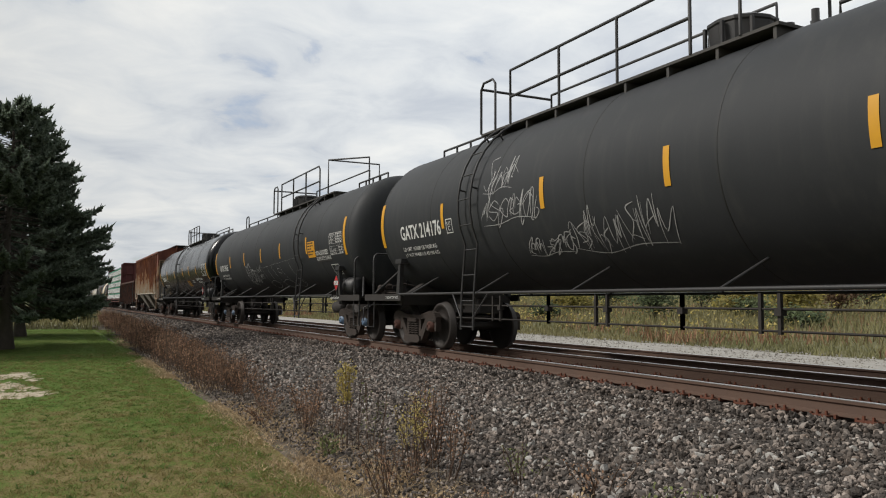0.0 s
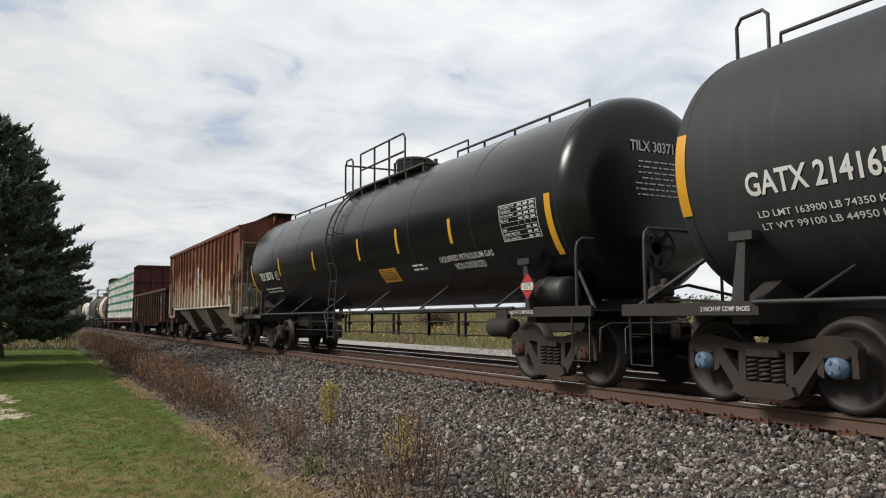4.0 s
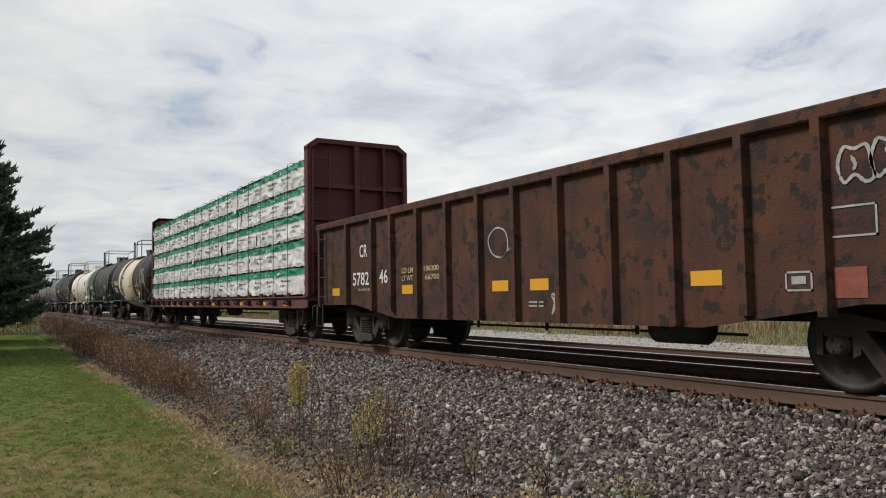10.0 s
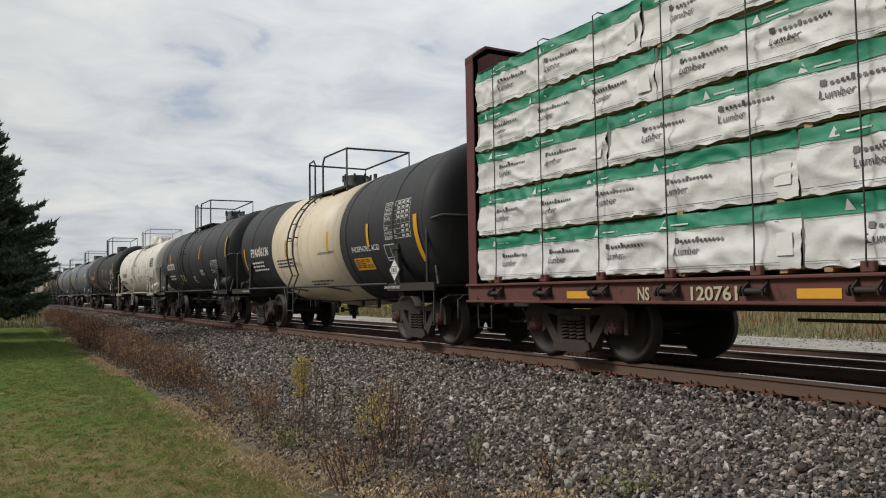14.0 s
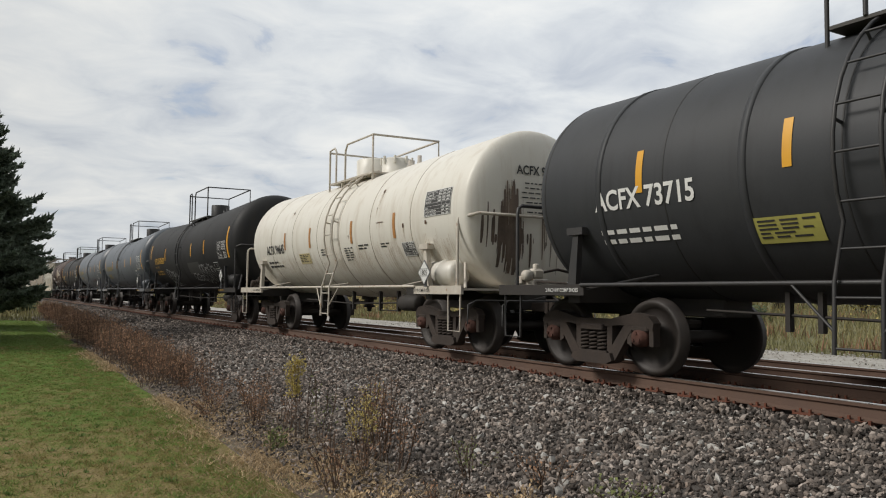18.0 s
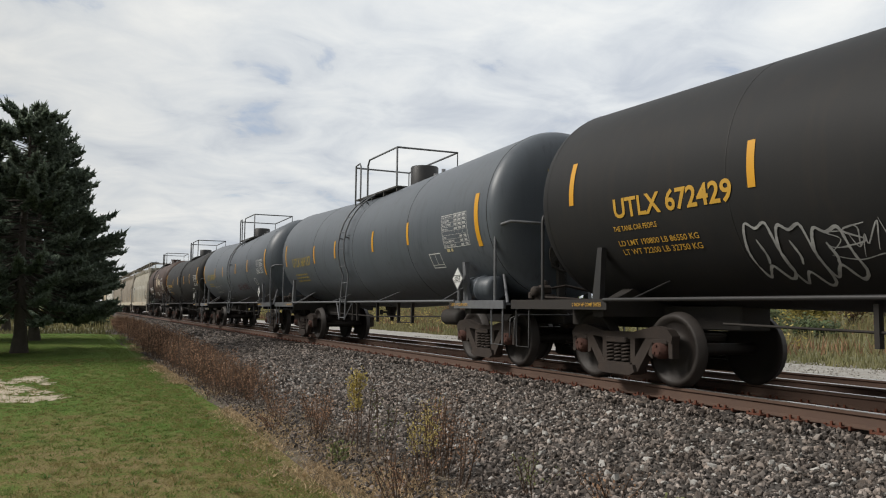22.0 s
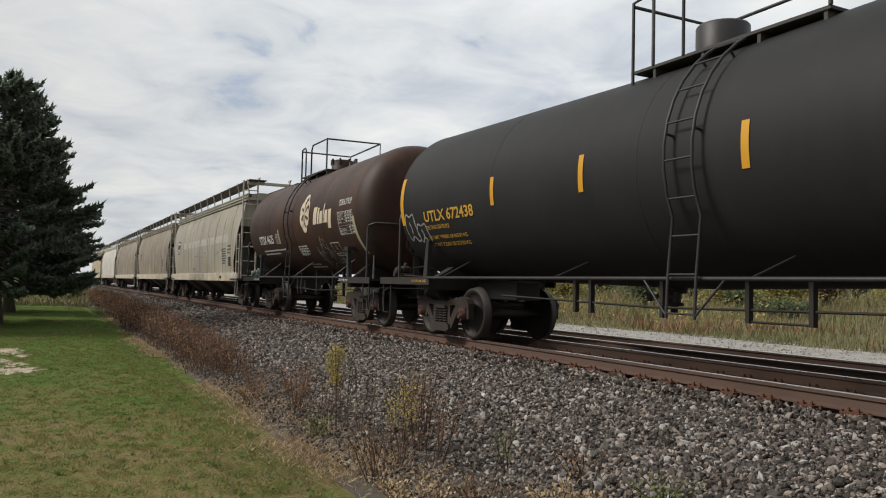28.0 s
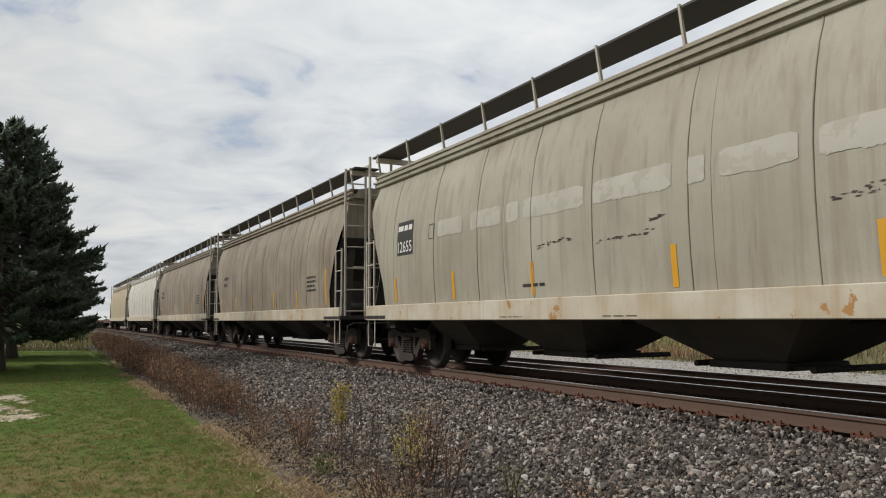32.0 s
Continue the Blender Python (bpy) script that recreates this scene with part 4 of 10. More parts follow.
def tank_car(label, S0, S1, zc, R, paint, tube, items, top, style="plain", cap="cast_rust", group="tank cars of the freight train", rise=0.0):
    """S0, S1: ends of the tank along the train; top: rear end, near end and rail height of the roof platform and the place of the manway."""
    mid, half = (S0 + S1) / 2, (S1 - S0) / 2
    car = thing("tank_car", label, "tank car", group)
    ROLLING.append((car, mid))
    skin = tank_skin(R, zc, rise, half)

    def lift(mb):
        """The barrel falls slightly from both ends to its middle."""
        mb.v = [(x, y, z + rise * min(1.0, abs(y) / half)) for x, y, z in mb.v]
        return mb

    pm, tm = M[paint], M[tube]
    hd = {"plain": 0.34, "jacket": 0.36, "union": 0.46}.get(style, 0.50)
    nose, hd0, full, tr0, er0, pl0, tr1 = NOSE[S0]
    front = -half + nose
    # tank: cylinder with dished ends and slight lap joints
    prof = [(-half + hd * (1 - math.cos(a)), R * math.sin(a) ** (0.36 if style in ("jacket", "union") else 0.46)) for a in [math.pi / 2 * k / 10 for k in range(10)]]
    courses = max(4, round((S1 - S0) / (3.7 if style == "union" else 2.6)))
    nose_prof = [(front + hd0 * (1 - math.cos(a)), R * math.sin(a) ** full) for a in [math.pi / 2 * k / 12 for k in range(1, 12)]]
    a, b = front + hd0, half - hd
    cyl = [(a + (b - a) * i / 8, R) for i in range(9)]
    prof = [(front, 0.0)] + nose_prof + cyl + [(-y, r) for y, r in prof[1:][::-1]] + [(half, 0.0)]
    edges = [i[1] - mid for i in items if i[0] == "e"]
    mb = MB()
    mb.lathe(prof, "y", (0, 0, zc), 72)
    tank = part("tank", lift(mb), pm, car, "welded steel tank barrel with dished ends")
    seams = [q - mid for q in (146.34, 148.16, 149.84, 151.23, 153.01, 154.76)] if paint == "white_tank" else [a + (b - a) * i / courses for i in range(courses + 1)]
    for y in seams:
        mb = MB()
        wd = 0.009 if style == "union" else 0.014
        mb.lathe([(y - wd, R - 0.002), (y - wd * 0.6, R + 0.004), (y + wd * 0.6, R + 0.004), (y + wd, R - 0.002)], "y", (0, 0, zc), 72, False)
        part("weld_seam", lift(mb), M["grime_shade_line"] if paint == "white_tank" else M["seam_line"], tank)
    if edges:
        mb = MB()
        mb.lathe([(min(edges), R - 0.02), (min(edges), R + 0.014), (0.0, R + 0.014), (max(edges), R + 0.014), (max(edges), R - 0.02)], "y", (0, 0, zc), 72)
        part("cream_band", lift(mb), M["cream_tank"], tank, "broad cream painted band round the barrel")
    if style == "jacket" and paint != "white_tank":
        for k in range(5):
            y = a + (b - a) * (k + 0.5) / 5
            mb = MB()
            mb.lathe([(y - 0.05, R), (y - 0.045, R + 0.016), (y + 0.045, R + 0.016), (y + 0.05, R)], "y", (0, 0, zc), 60)
            part("jacket_band", lift(mb), M["cream_tank"] if edges and min(edges) < y < max(edges) else pm, tank)
    # draft sills, bolsters, platforms
    tc0, tc1 = -half + tr0, half - tr1
    end = half + 0.72
    rail_z = {"jacket": 2.42, "union": 2.60, "plain": 2.50}.get(style, 2.18)
    far_end = end
    for s, tcy, end, er in ((-1, tc0, half - pl0, half - er0), (1, tc1, half + 0.72, half + (-0.14 if style == "union" else 0.35))):
        mb = MB()
        mb.box(-0.28, 0.28, min(s * end, tcy - s * 1.6), max(s * end, tcy - s * 1.6), 0.78, 1.12, 0.02)
        part("draft_sill", mb, M["under"], car)
        mb = MB()
        ang = [math.radians(d) for d in range(238, 303, 8)]
        saddle = [(math.cos(g) * (R + 0.01), zc + rise * 0.85 + math.sin(g) * (R + 0.01)) for g in ang]
        mb.prism([(-1.42, 0.95), (-1.42, 1.10)] + saddle + [(1.42, 1.10), (1.42, 0.95)], tcy - 0.12, tcy + 0.12, "y")
        part("tank_saddle", mb, M["under"], car, "bolster and saddle under the tank")
        for x in (-1.47, 1.47):  # leaning support post beside the tank
            mb = MB()
            sx = 1 if x > 0 else -1
            mb.prism([(tcy - 0.09, 1.15), (tcy + 0.09, 1.15), (tcy + 0.05 - s * 0.1, 1.95), (tcy - 0.05 - s * 0.1, 1.95)], min(x, x - sx * 0.09), max(x, x - sx * 0.09))
            if style != "union":
                mb.prism([(tcy - 0.16 - s * 0.1, 1.88), (tcy + 0.16 - s * 0.1, 1.88), (tcy + 0.16 - s * 0.1, 1.98), (tcy - 0.16 - s * 0.1, 1.98)], min(x * 1.02, x - sx * 0.3), max(x * 1.02, x - sx * 0.3))
            part("tank_post", mb, tm, car, "leaning tank support post")
        mb = MB()
        mb.box(-1.52, 1.52, min(tcy - s * 0.05, s * end), max(tcy - s * 0.05, s * end), 1.12, 1.155)
        mb.box(-1.55, -1.50, min(tcy - s * 0.35, s * end), max(tcy - s * 0.35, s * end), 1.05, 1.20)
        mb.box(1.50, 1.55, min(tcy - s * 0.35, s * end), max(tcy - s * 0.35, s * end), 1.05, 1.20)
        deck = part("end_platform", mb, tm if tube != "rail_tube" else M["under"], car, "end walkway platform with side plates")
        mb = MB()
        write(mb, flat_skin(-1.551), "2 INCH HF COMP SHOES", tcy + 0.45, tcy - 0.25, 1.095, 0.055)
        part("lettering", mb, M["gold" if style == "union" else ("black" if tube == "pale_tube" else "white")], deck)
        cross = min(-er - 0.02, front - 0.07) if s < 0 else er + 0.02  # clear of the dished head
        for x in (-1.47, 1.47):  # hooped end rail
            mb = MB()
            if style == "gas":
                mb.tube([(x, s * er, 1.15), (x, s * er, 2.02), (x * 0.985, s * (er + 0.01), 2.12), (x * 0.94, s * (er + 0.02), 2.18), (x * 0.02, s * (er + 0.06), 2.18)], 0.026, 7)
            else:  # bar rising at the side and running across the end
                mb.tube([(x, s * er, 1.15), (x, s * er, rail_z - 0.14), (x * 0.985, s * (er + 0.01), rail_z - 0.05), (x * 0.94, cross, rail_z), (x * 0.02, cross, rail_z)], 0.028, 7)
            part("end_rail", mb, tm, car, "bent bar end handrail")
        mb = MB()
        mb.tube([(-1.40, s * (end - 0.1), 1.15), (-0.95, tcy + s * 0.5, 1.95)], 0.03, 6)
        if s < 0 or style == "gas":
            part("brace", mb, tm, car)
        for x in (-1.5, 1.5):
            sill_step(car, x, s * (end - 0.3), tm)
        truck(car, tcy, mid + tcy, cap)
        for x in (-1.47, 1.47):  # foot plate of the rail
            mb = MB()
            mb.box(x - 0.05, x + 0.05, s * er - 0.10, s * er + 0.10, 1.15, 1.20, 0.01)
            part("rail_foot", mb, tm, car)
    hand_brake(car, -0.32, pl0 - half - 0.06, 2.04, 1, "under")
    brake_valve(car, half + 0.42, {130.55: "pale_tube", 227: "pale_green"}.get(S0, "cast"))
    couplers(car, pl0 - half, far_end)
    # side handrail with slanted brackets
    for x in (-1.56, 1.56):
        mb = MB()
        mb.tube([(x, tc0 + 0.3, 1.19), (x, tc1 - 0.3, 1.19)], 0.027, 7)
        part("side_rail", mb, tm, car, "long side handrail bar")
        n = max(3, round((tc1 - tc0) / 2.9))
        for k in range(n):
            y = tc0 + 0.9 + (tc1 - tc0 - 1.8) * k / (n - 1)
            zz = zc + rise * abs(y) / half - R * 0.78
            xx = math.copysign(R * 0.6258 - 0.02, x)
            mb = MB()
            mb.tube([(x, y, 1.19), (xx, y - (0.14 if style == "union" else 0.22), zz)], 0.015 if style == "union" else 0.022, 6)
            part("rail_bracket", mb, tm, car)
    # underside gear
    mb = MB()
    if style == "gas":
        for z in (0.96, 0.70):
            mb.tube([(-0.75, tc0 + 1.5, z), (-0.75, tc1 - 1.5, z)], 0.016, 5)
        n = 9
        for k in range(n):
            y = tc0 + 1.7 + (tc1 - tc0 - 3.4) * k / (n - 1)
            for dy in (0, 0.28 if k % 2 else 0.0):
                mb.box(-0.775, -0.725, y + dy - 0.022, y + dy + 0.022, 0.66, 1.15)
            mb.box(-0.80, -0.70, y - 0.05, y + 0.05, 0.88, 0.97)
    else:
        mb.tube([(-0.6, tc0 + 1.4, 0.88), (-0.6, 0.5, 0.80), (-0.6, tc1 - 1.6, 0.88)], 0.018, 5)
        for y in (-2.1, -1.2, 0.3, 1.9, 2.3):
            mb.box(-0.64, -0.56, y - 0.03, y + 0.03, 0.66, zc - R + 0.15)
        mb.tube([(-0.6, -2.1, 0.68), (-0.6, -1.2, 0.68)], 0.016, 5)
        bot = zc - R
        mb.lathe([(bot + 0.08, 0.19), (bot - 0.06, 0.19), (bot - 0.07, 0.11), (bot - 0.20, 0.10), (bot - 0.21, 0.14), (bot - 0.25, 0.14), (bot - 0.26, 0.06), (bot - 0.36, 0.05), (bot - 0.36, 0)], "z", (0, 0.7, 0), 14)
        mb.tube([(-0.22, 0.42, bot - 0.12), (-0.22, 0.98, bot - 0.12)], 0.028, 6)
        mb.tube([(-0.22, 0.55, bot - 0.12), (0, 0.7, bot - 0.14)], 0.03, 6)
        for yy in (0.42, 0.98):
            mb.tube([(-0.22, yy, bot - 0.19), (-0.22, yy, bot - 0.05)], 0.05, 8)
    part("brake_rigging", mb, M["under"], car, "brake rods and hangers under the tank")
    mb = MB()
    for yy in (tc0 + 1.9,):
        mb.lathe([(yy - 0.40, 0.0), (yy - 0.38, 0.12), (yy - 0.33, 0.17), (yy + 0.33, 0.17), (yy + 0.38, 0.12), (yy + 0.40, 0)], "y", (-0.75, 0, 0.86), 18)
        mb.box(-0.78, -0.72, yy - 0.2, yy + 0.2, 0.95, 1.2)
    if S0 not in (192.5, 227, 116):
        part("air_reservoir", mb, M["under"], car, "round air reservoir")
    mb = MB()
    yy = tc0 - 0.25
    mb.lathe([(yy - 0.50, 0.0), (yy - 0.48, 0.17), (yy - 0.42, 0.235), (yy - 0.03, 0.235), (yy - 0.025, 0.255), (yy + 0.025, 0.255), (yy + 0.03, 0.235), (yy + 0.42, 0.235), (yy + 0.48, 0.17), (yy + 0.50, 0)], "y", (-1.18, 0, 1.43), 20)
    if S0 not in (116, 192.5, 209.6, 227):
        part("brake_cylinder", mb, pm if style != "gas" else M["rail_tube"], car, "round brake cylinder on the end platform")
    # ladder up the side
    lad = [i for i in items if i[0] == "l"]
    yl = ((lad[0][1] + lad[0][2]) / 2 - mid) if lad else top[0] - mid - 1.1
    mb = MB()
    arc = [(-(R + 0.13) * math.cos(math.radians(d)), zc + (R + 0.13) * math.sin(math.radians(d))) for d in range(-25, 76, 10)]
    path = [(-1.66, 0.71 if style == "union" else 0.52), (-1.64, 1.19)] + arc
    for dy in (-0.23, 0.23):
        mb.tube([(x, yl + dy, z) for x, z in path], 0.022, 6)
    dist, want = 0.0, 0.06
    for (xa, za), (xb, zb) in zip(path, path[1:]):
        seg = math.hypot(xb - xa, zb - za)
        while want <= dist + seg:
            u = (want - dist) / seg
            x, z = xa + (xb - xa) * u, za + (zb - za) * u
            mb.tube([(x, yl - 0.23, z), (x, yl + 0.23, z)], 0.014, 5)
            want += 0.47
        dist += seg
    for d in (10, 50):
        for dy in (-0.23, 0.23):
            c, s = math.cos(math.radians(d)), math.sin(math.radians(d))
            mb.tube([(-(R - 0.01) * c, yl + dy, zc + (R - 0.01) * s), (-(R + 0.14) * c, yl + dy, zc + (R + 0.14) * s)], 0.018, 5)
    for dy in (-0.6, 0.75):
        mb.tube([(-1.66, yl + math.copysign(0.23, dy), 0.74), (-1.56, yl + dy, 1.19)], 0.016, 5)
    part("ladder", mb, tm, car, "ladder bent round the tank side")
    # roof platform
    pr, pn, hz, man = top[0] - mid, top[1] - mid, top[2], top[3] - mid
    ztop = zc + R
    mb = MB()
    for sx in (-1, 1):
        zs = ztop - 0.10
        mb.box(min(sx * 0.42, sx * 0.85), max(sx * 0.42, sx * 0.85), pn, pr, zs + 0.02, zs + 0.06)
        for k in range(int((pr - pn) / 0.9) + 1):
            mb.box(min(sx * 0.30, sx * 0.83), max(sx * 0.30, sx * 0.83), pn + 0.05 + k * 0.9, pn + 0.10 + k * 0.9, zs - 0.14, zs + 0.02)
    part("roof_walkway", mb, M["grating"] if tube != "pale_tube" else tm, car, "grated roof walkway beside the manway")
    zf = ztop - 0.04
    if style == "gas":
        g = pn + (pr - pn) * 0.20
        rails = [[(-0.85, pr, zf), (-0.85, pr, hz - 0.12), (-0.85, pr - 0.1, hz), (-0.85, pr - 0.45, hz), (-0.85, pr - 0.55, hz - 0.1), (-0.85, pr - 0.55, zf)],
                 [(-0.85, pr - 1.1, zf), (-0.85, pr - 1.1, hz), (-0.85, g + 0.1, hz), (-0.85, g, hz - 0.12), (-0.85, g, zf)],
                 [(-0.85, pr - 1.1, (hz + zf) / 2), (-0.85, g, (hz + zf) / 2)],
                 [(-0.85, g - 0.85, zf), (-0.85, g - 0.85, hz + 0.05), (0.85, g - 0.85, hz + 0.05), (0.85, g - 0.85, zf)],
                 [(-0.85, g - 0.85, hz + 0.05), (-0.1, g - 2.4, hz - 0.05), (-0.1, g - 2.4, zf)],
                 [(0.85, pr, zf), (0.85, pr, hz), (0.85, g, hz), (0.85, g, zf)],
                 [(-0.85, pr, hz - 0.1), (0.85, pr, hz - 0.1)]]
        rails += [[(-0.85, g + (pr - 1.1 - g) * u, zf), (-0.85, g + (pr - 1.1 - g) * u, hz)] for u in (0.33, 0.66)]
        if S0 == 39.5:  # no gantry over this car
            del rails[3:5]
        if S0 == 18.95:  # its crown rail ends in a tall hoop
            y = half - 0.62
            rails.append([(-0.15, y, ztop), (-0.15, y, ztop + 0.52), (-0.15, y + 0.08, ztop + 0.60), (-0.15, y + 0.42, ztop + 0.60), (-0.15, y + 0.50, ztop + 0.50), (-0.15, y + 0.50, ztop - 0.02)])
        for sgn in (-1, 1):  # long grab rail over the crown
            y0, y1 = (pn - 0.3, -half + 0.8) if sgn < 0 else (pr + 0.4, half - 0.8)
            if abs(y1 - y0) > 1:
                rails.append([(-0.15, y0, ztop - 0.02), (-0.15, y0, ztop + 0.20), (-0.15, y1, ztop + 0.20), (-0.15, y1, ztop - 0.02)])
                rails += [[(-0.15, y0 + (y1 - y0) * u, ztop - 0.02), (-0.15, y0 + (y1 - y0) * u, ztop + 0.2)] for u in (0.25, 0.5, 0.75)]
    else:
        rails = [[(-0.85, pr, zf - 0.3), (-0.85, pr, hz), (-0.85, pr - 0.32, hz + 0.03), (-0.85, pr - 0.42, hz - 0.08), (-0.85, pr - 0.42, zf)],
                 [(-0.85, pr - 1.0, zf), (-0.85, pr - 1.0, hz - 0.15), (-0.85, pr - 1.12, hz), (-0.85, pn, hz), (-0.85, pn, zf)],
                 [(-0.85, pn, hz), (0.85, pn - 0.1, hz), (0.85, pn - 0.1, zf)],
                 [(-0.85, pr, hz - 0.05), (0.85, pr, hz - 0.05), (0.85, pr, zf - 0.2)],
                 [(0.85, pr, hz - 0.05), (0.85, pn - 0.1, hz)]]
    for q in rails:
        mb = MB()
        mb.tube(q, 0.026, 6)
        part("platform_rail", mb, tm, car, "bent bar railing on the roof platform")
    mb = MB()
    if style == "gas":
        mb.lathe([(ztop - 0.08, 0.50), (ztop + 0.06, 0.50), (ztop + 0.08, 0.44), (ztop + 0.40, 0.46), (ztop + 0.42, 0.48), (ztop + 0.46, 0.48), (ztop + 0.50, 0.40), (ztop + 0.50, 0)], "z", (0, man, 0), 12, False)
    elif style == "union":
        mb.lathe([(ztop - 0.08, 0.37), (ztop + 0.50, 0.37), (ztop + 0.53, 0.35), (ztop + 0.54, 0)], "z", (0, man, 0), 24)
    else:
        mb.lathe([(ztop - 0.08, 0.36), (ztop + 0.36, 0.36), (ztop + 0.36, 0.33), (ztop + 0.39, 0.30), (ztop + 0.39, 0)], "z", (0, man, 0), 22)
    dome = part("manway_dome", mb, M["rail_tube"] if style in ("gas", "union") else pm, car, "round manway housing on the crown")
    for k in range(0 if style == "union" else 8):
        g = k * math.pi / 4 + 0.2
        rr = 0.50 if style == "gas" else 0.37
        mb = MB()
        mb.box(math.cos(g) * rr - 0.025, math.cos(g) * rr + 0.025, man + math.sin(g) * rr - 0.025, man + math.sin(g) * rr + 0.025, ztop + (0.04 if style == "gas" else 0.24), ztop + 0.42, 0.006)
        part("lug", mb, M["rail_tube"] if style == "gas" else pm, dome)
    if paint == "white_tank":
        mb = MB()
        mb.lathe([(ztop - 0.10, 0.50), (ztop + 0.50, 0.50), (ztop + 0.53, 0.46), (ztop + 0.54, 0)], "z", (0.05, 151.1 - mid, 0), 24)
        part("valve_housing", mb, pm, car, "round valve housing on the crown")
    for dy, rr, hh in ((-0.75, 0.08, 0.24), (-1.15, 0.05, 0.30), (0.7, 0.10, 0.14)):
        mb = MB()
        mb.lathe([(ztop - 0.06, rr * 1.3), (ztop + hh * 0.5, rr * 1.3), (ztop + hh * 0.5, rr), (ztop + hh, rr), (ztop + hh, 0)], "z", (0.0, man + dy, 0), 10)
        part("valve", mb, tm, car, "round relief valve on the crown")
    # paint marks
    tags = {"white": "white", "yellow": "gold_dull" if paint == "grey_tank" else "gold", "black": "black", "pale": "pale"}
    ink = tags.get("yellow" if style == "union" else ("black" if paint == "white_tank" else "white"))
    for i in items:
        k, mb = i[0], MB()
        if k in ("s", "w"):
            w = 0.055 if (i[3] - i[2]) < 0.8 else 0.075
            patch(mb, skin, i[1] - mid - w, i[1] - mid + w, i[2], i[3], 8, 0.02 if edges else 0.008)
            part("stripe", mb, M["ivory" if k == "w" else ("amber" if paint == "white_tank" else "yellow")], car, "upright reflective stripe")
        elif k == "t":
            if paint == "black_tank" and ("GAS" in i[5] or "ODOR" in i[5]):
                patch(mb, skin, i[1] - mid + 0.03, i[2] - mid - 0.03, i[3] - 0.03, i[3] + i[4] + 0.03, 3, 0.008)
                back = part("paint_patch", mb, M["black"], car, "darker repainted strip under the lettering")
                mb = MB()
            write(mb, skin, i[5], i[1] - mid, i[2] - mid, i[3], i[4], 0.021 if edges else 0.010)
            part("lettering", mb, M[tags[i[6]]], car, "stencilled car lettering")
        elif k == "b":
            bars(mb, skin if not edges else (lambda y, z, off=0: skin(y, z, 0.022)), i[1] - mid, i[2] - mid, i[3], i[4], i[5])
            part("small_print", mb, M[tags[i[6]]], car, "rows of small stencilled print")
        elif k == "o":
            outline(mb, skin, i[1] - mid, i[2] - mid, i[3], i[4])
            if i[5] == "plate":
                write(mb, skin, "PLATE", i[1] - mid - 0.05, i[2] - mid + 0.05, i[4] - 0.12, 0.06)
                write(mb, skin, "C", i[1] - mid - 0.09, i[2] - mid + 0.09, i[3] + 0.05, 0.09)
            else:
                ym = (i[1] + i[2]) / 2 - mid
                patch(mb, skin, ym + 0.006, ym - 0.006, i[3] + 0.06, i[4])
                patch(mb, skin, i[1] - mid, i[2] - mid, i[3] + 0.06, i[3] + 0.072)
            part("stencil_box", mb, M["white"], car, "outlined stencil box")
        elif k == "k":
            table_print(mb, skin, i[1] - mid, i[2] - mid, i[3], i[4])
            part("test_record", mb, M["white"], car, "ruled test record stencil")
        elif k in ("h", "m"):
            patch(mb, skin, i[1] - mid, i[2] - mid, i[3], i[4], 6, 0.007)
            plate = part("test_record", mb, M["black"], car, "black panel with a ruled test record")
            mb = MB()
            table_print(mb, lambda y, z, off=0: skin(y, z, 0.011), i[1] - mid, i[2] - mid, i[3], i[4])
            part("small_print", mb, M["white"], plate)
        elif k == "f":
            patch(mb, skin, i[1] - mid, i[2] - mid, i[3], i[4], 6, 0.009)
            note = part("notice", mb, M[{"orange": "orange", "yellow": "lime", "pale": "pale"}[i[5]]], car, "printed emergency notice label")
            mb = MB()
            bars(mb, lambda y, z, off=0: skin(y, z, 0.013), i[1] - mid - 0.05, i[2] - mid + 0.05, i[3] + 0.03, i[4] - 0.03, 5)
            part("small_print", mb, M["black"], note)
        elif k == "g":
            scribble(mb, skin, i[1] - mid, i[2] - mid, i[3], i[4], 0.034 if i[5] == "fat" else 0.019, i[5])
            part("graffiti", mb, M["graffiti"], car, "white spray-painted scrawl")
        elif k == "q":
            patch(mb, skin, i[1] - mid, i[2] - mid, i[3], i[4], 6, 0.008)
            part("paint_patch", mb, M["black"], car, "black paint over an old scrawl")
        elif k == "r":
            scribble(mb, skin, i[1] - mid, i[2] - mid, i[3], i[4])
            part("graffiti", mb, M["red_spray"], car, "dull red spray-painted scrawl")
        elif k == "v":  # runs of grime: ends, mean top, length, count, material
            rnd = random.Random(int(i[1] * 10))
            for _ in range(i[5]):
                y, w, za = rnd.uniform(i[2], i[1]) - mid, rnd.uniform(0.0018, 0.0048), i[3] + rnd.gauss(0, 0.10) + 0.10 * noise.noise((i[1] + rnd.random() * 6, 0, 0))
                zb = za - i[4] * rnd.uniform(0.35, 1.2)
                v = []
                for q in range(7):
                    z, ww = za + (zb - za) * q / 6, w * (1.0, 1.0, 0.8, 0.9, 0.6, 0.5, 0.1)[q]
                    v += [skin(y - ww, z, 0.004), skin(y + ww, z, 0.004)]
                mb.add(v, [(2 * q, 2 * q + 1, 2 * q + 3, 2 * q + 2) for q in range(6)])
            part("band_mark", mb, M[i[6]], tank, "thin runs of grime down the side")
        elif k == "x":  # a small rusted fitting or crack: place, height, half width, half height, run below it
            rnd = random.Random(int(i[1] * 100))
            y, n = i[1] - mid, 14
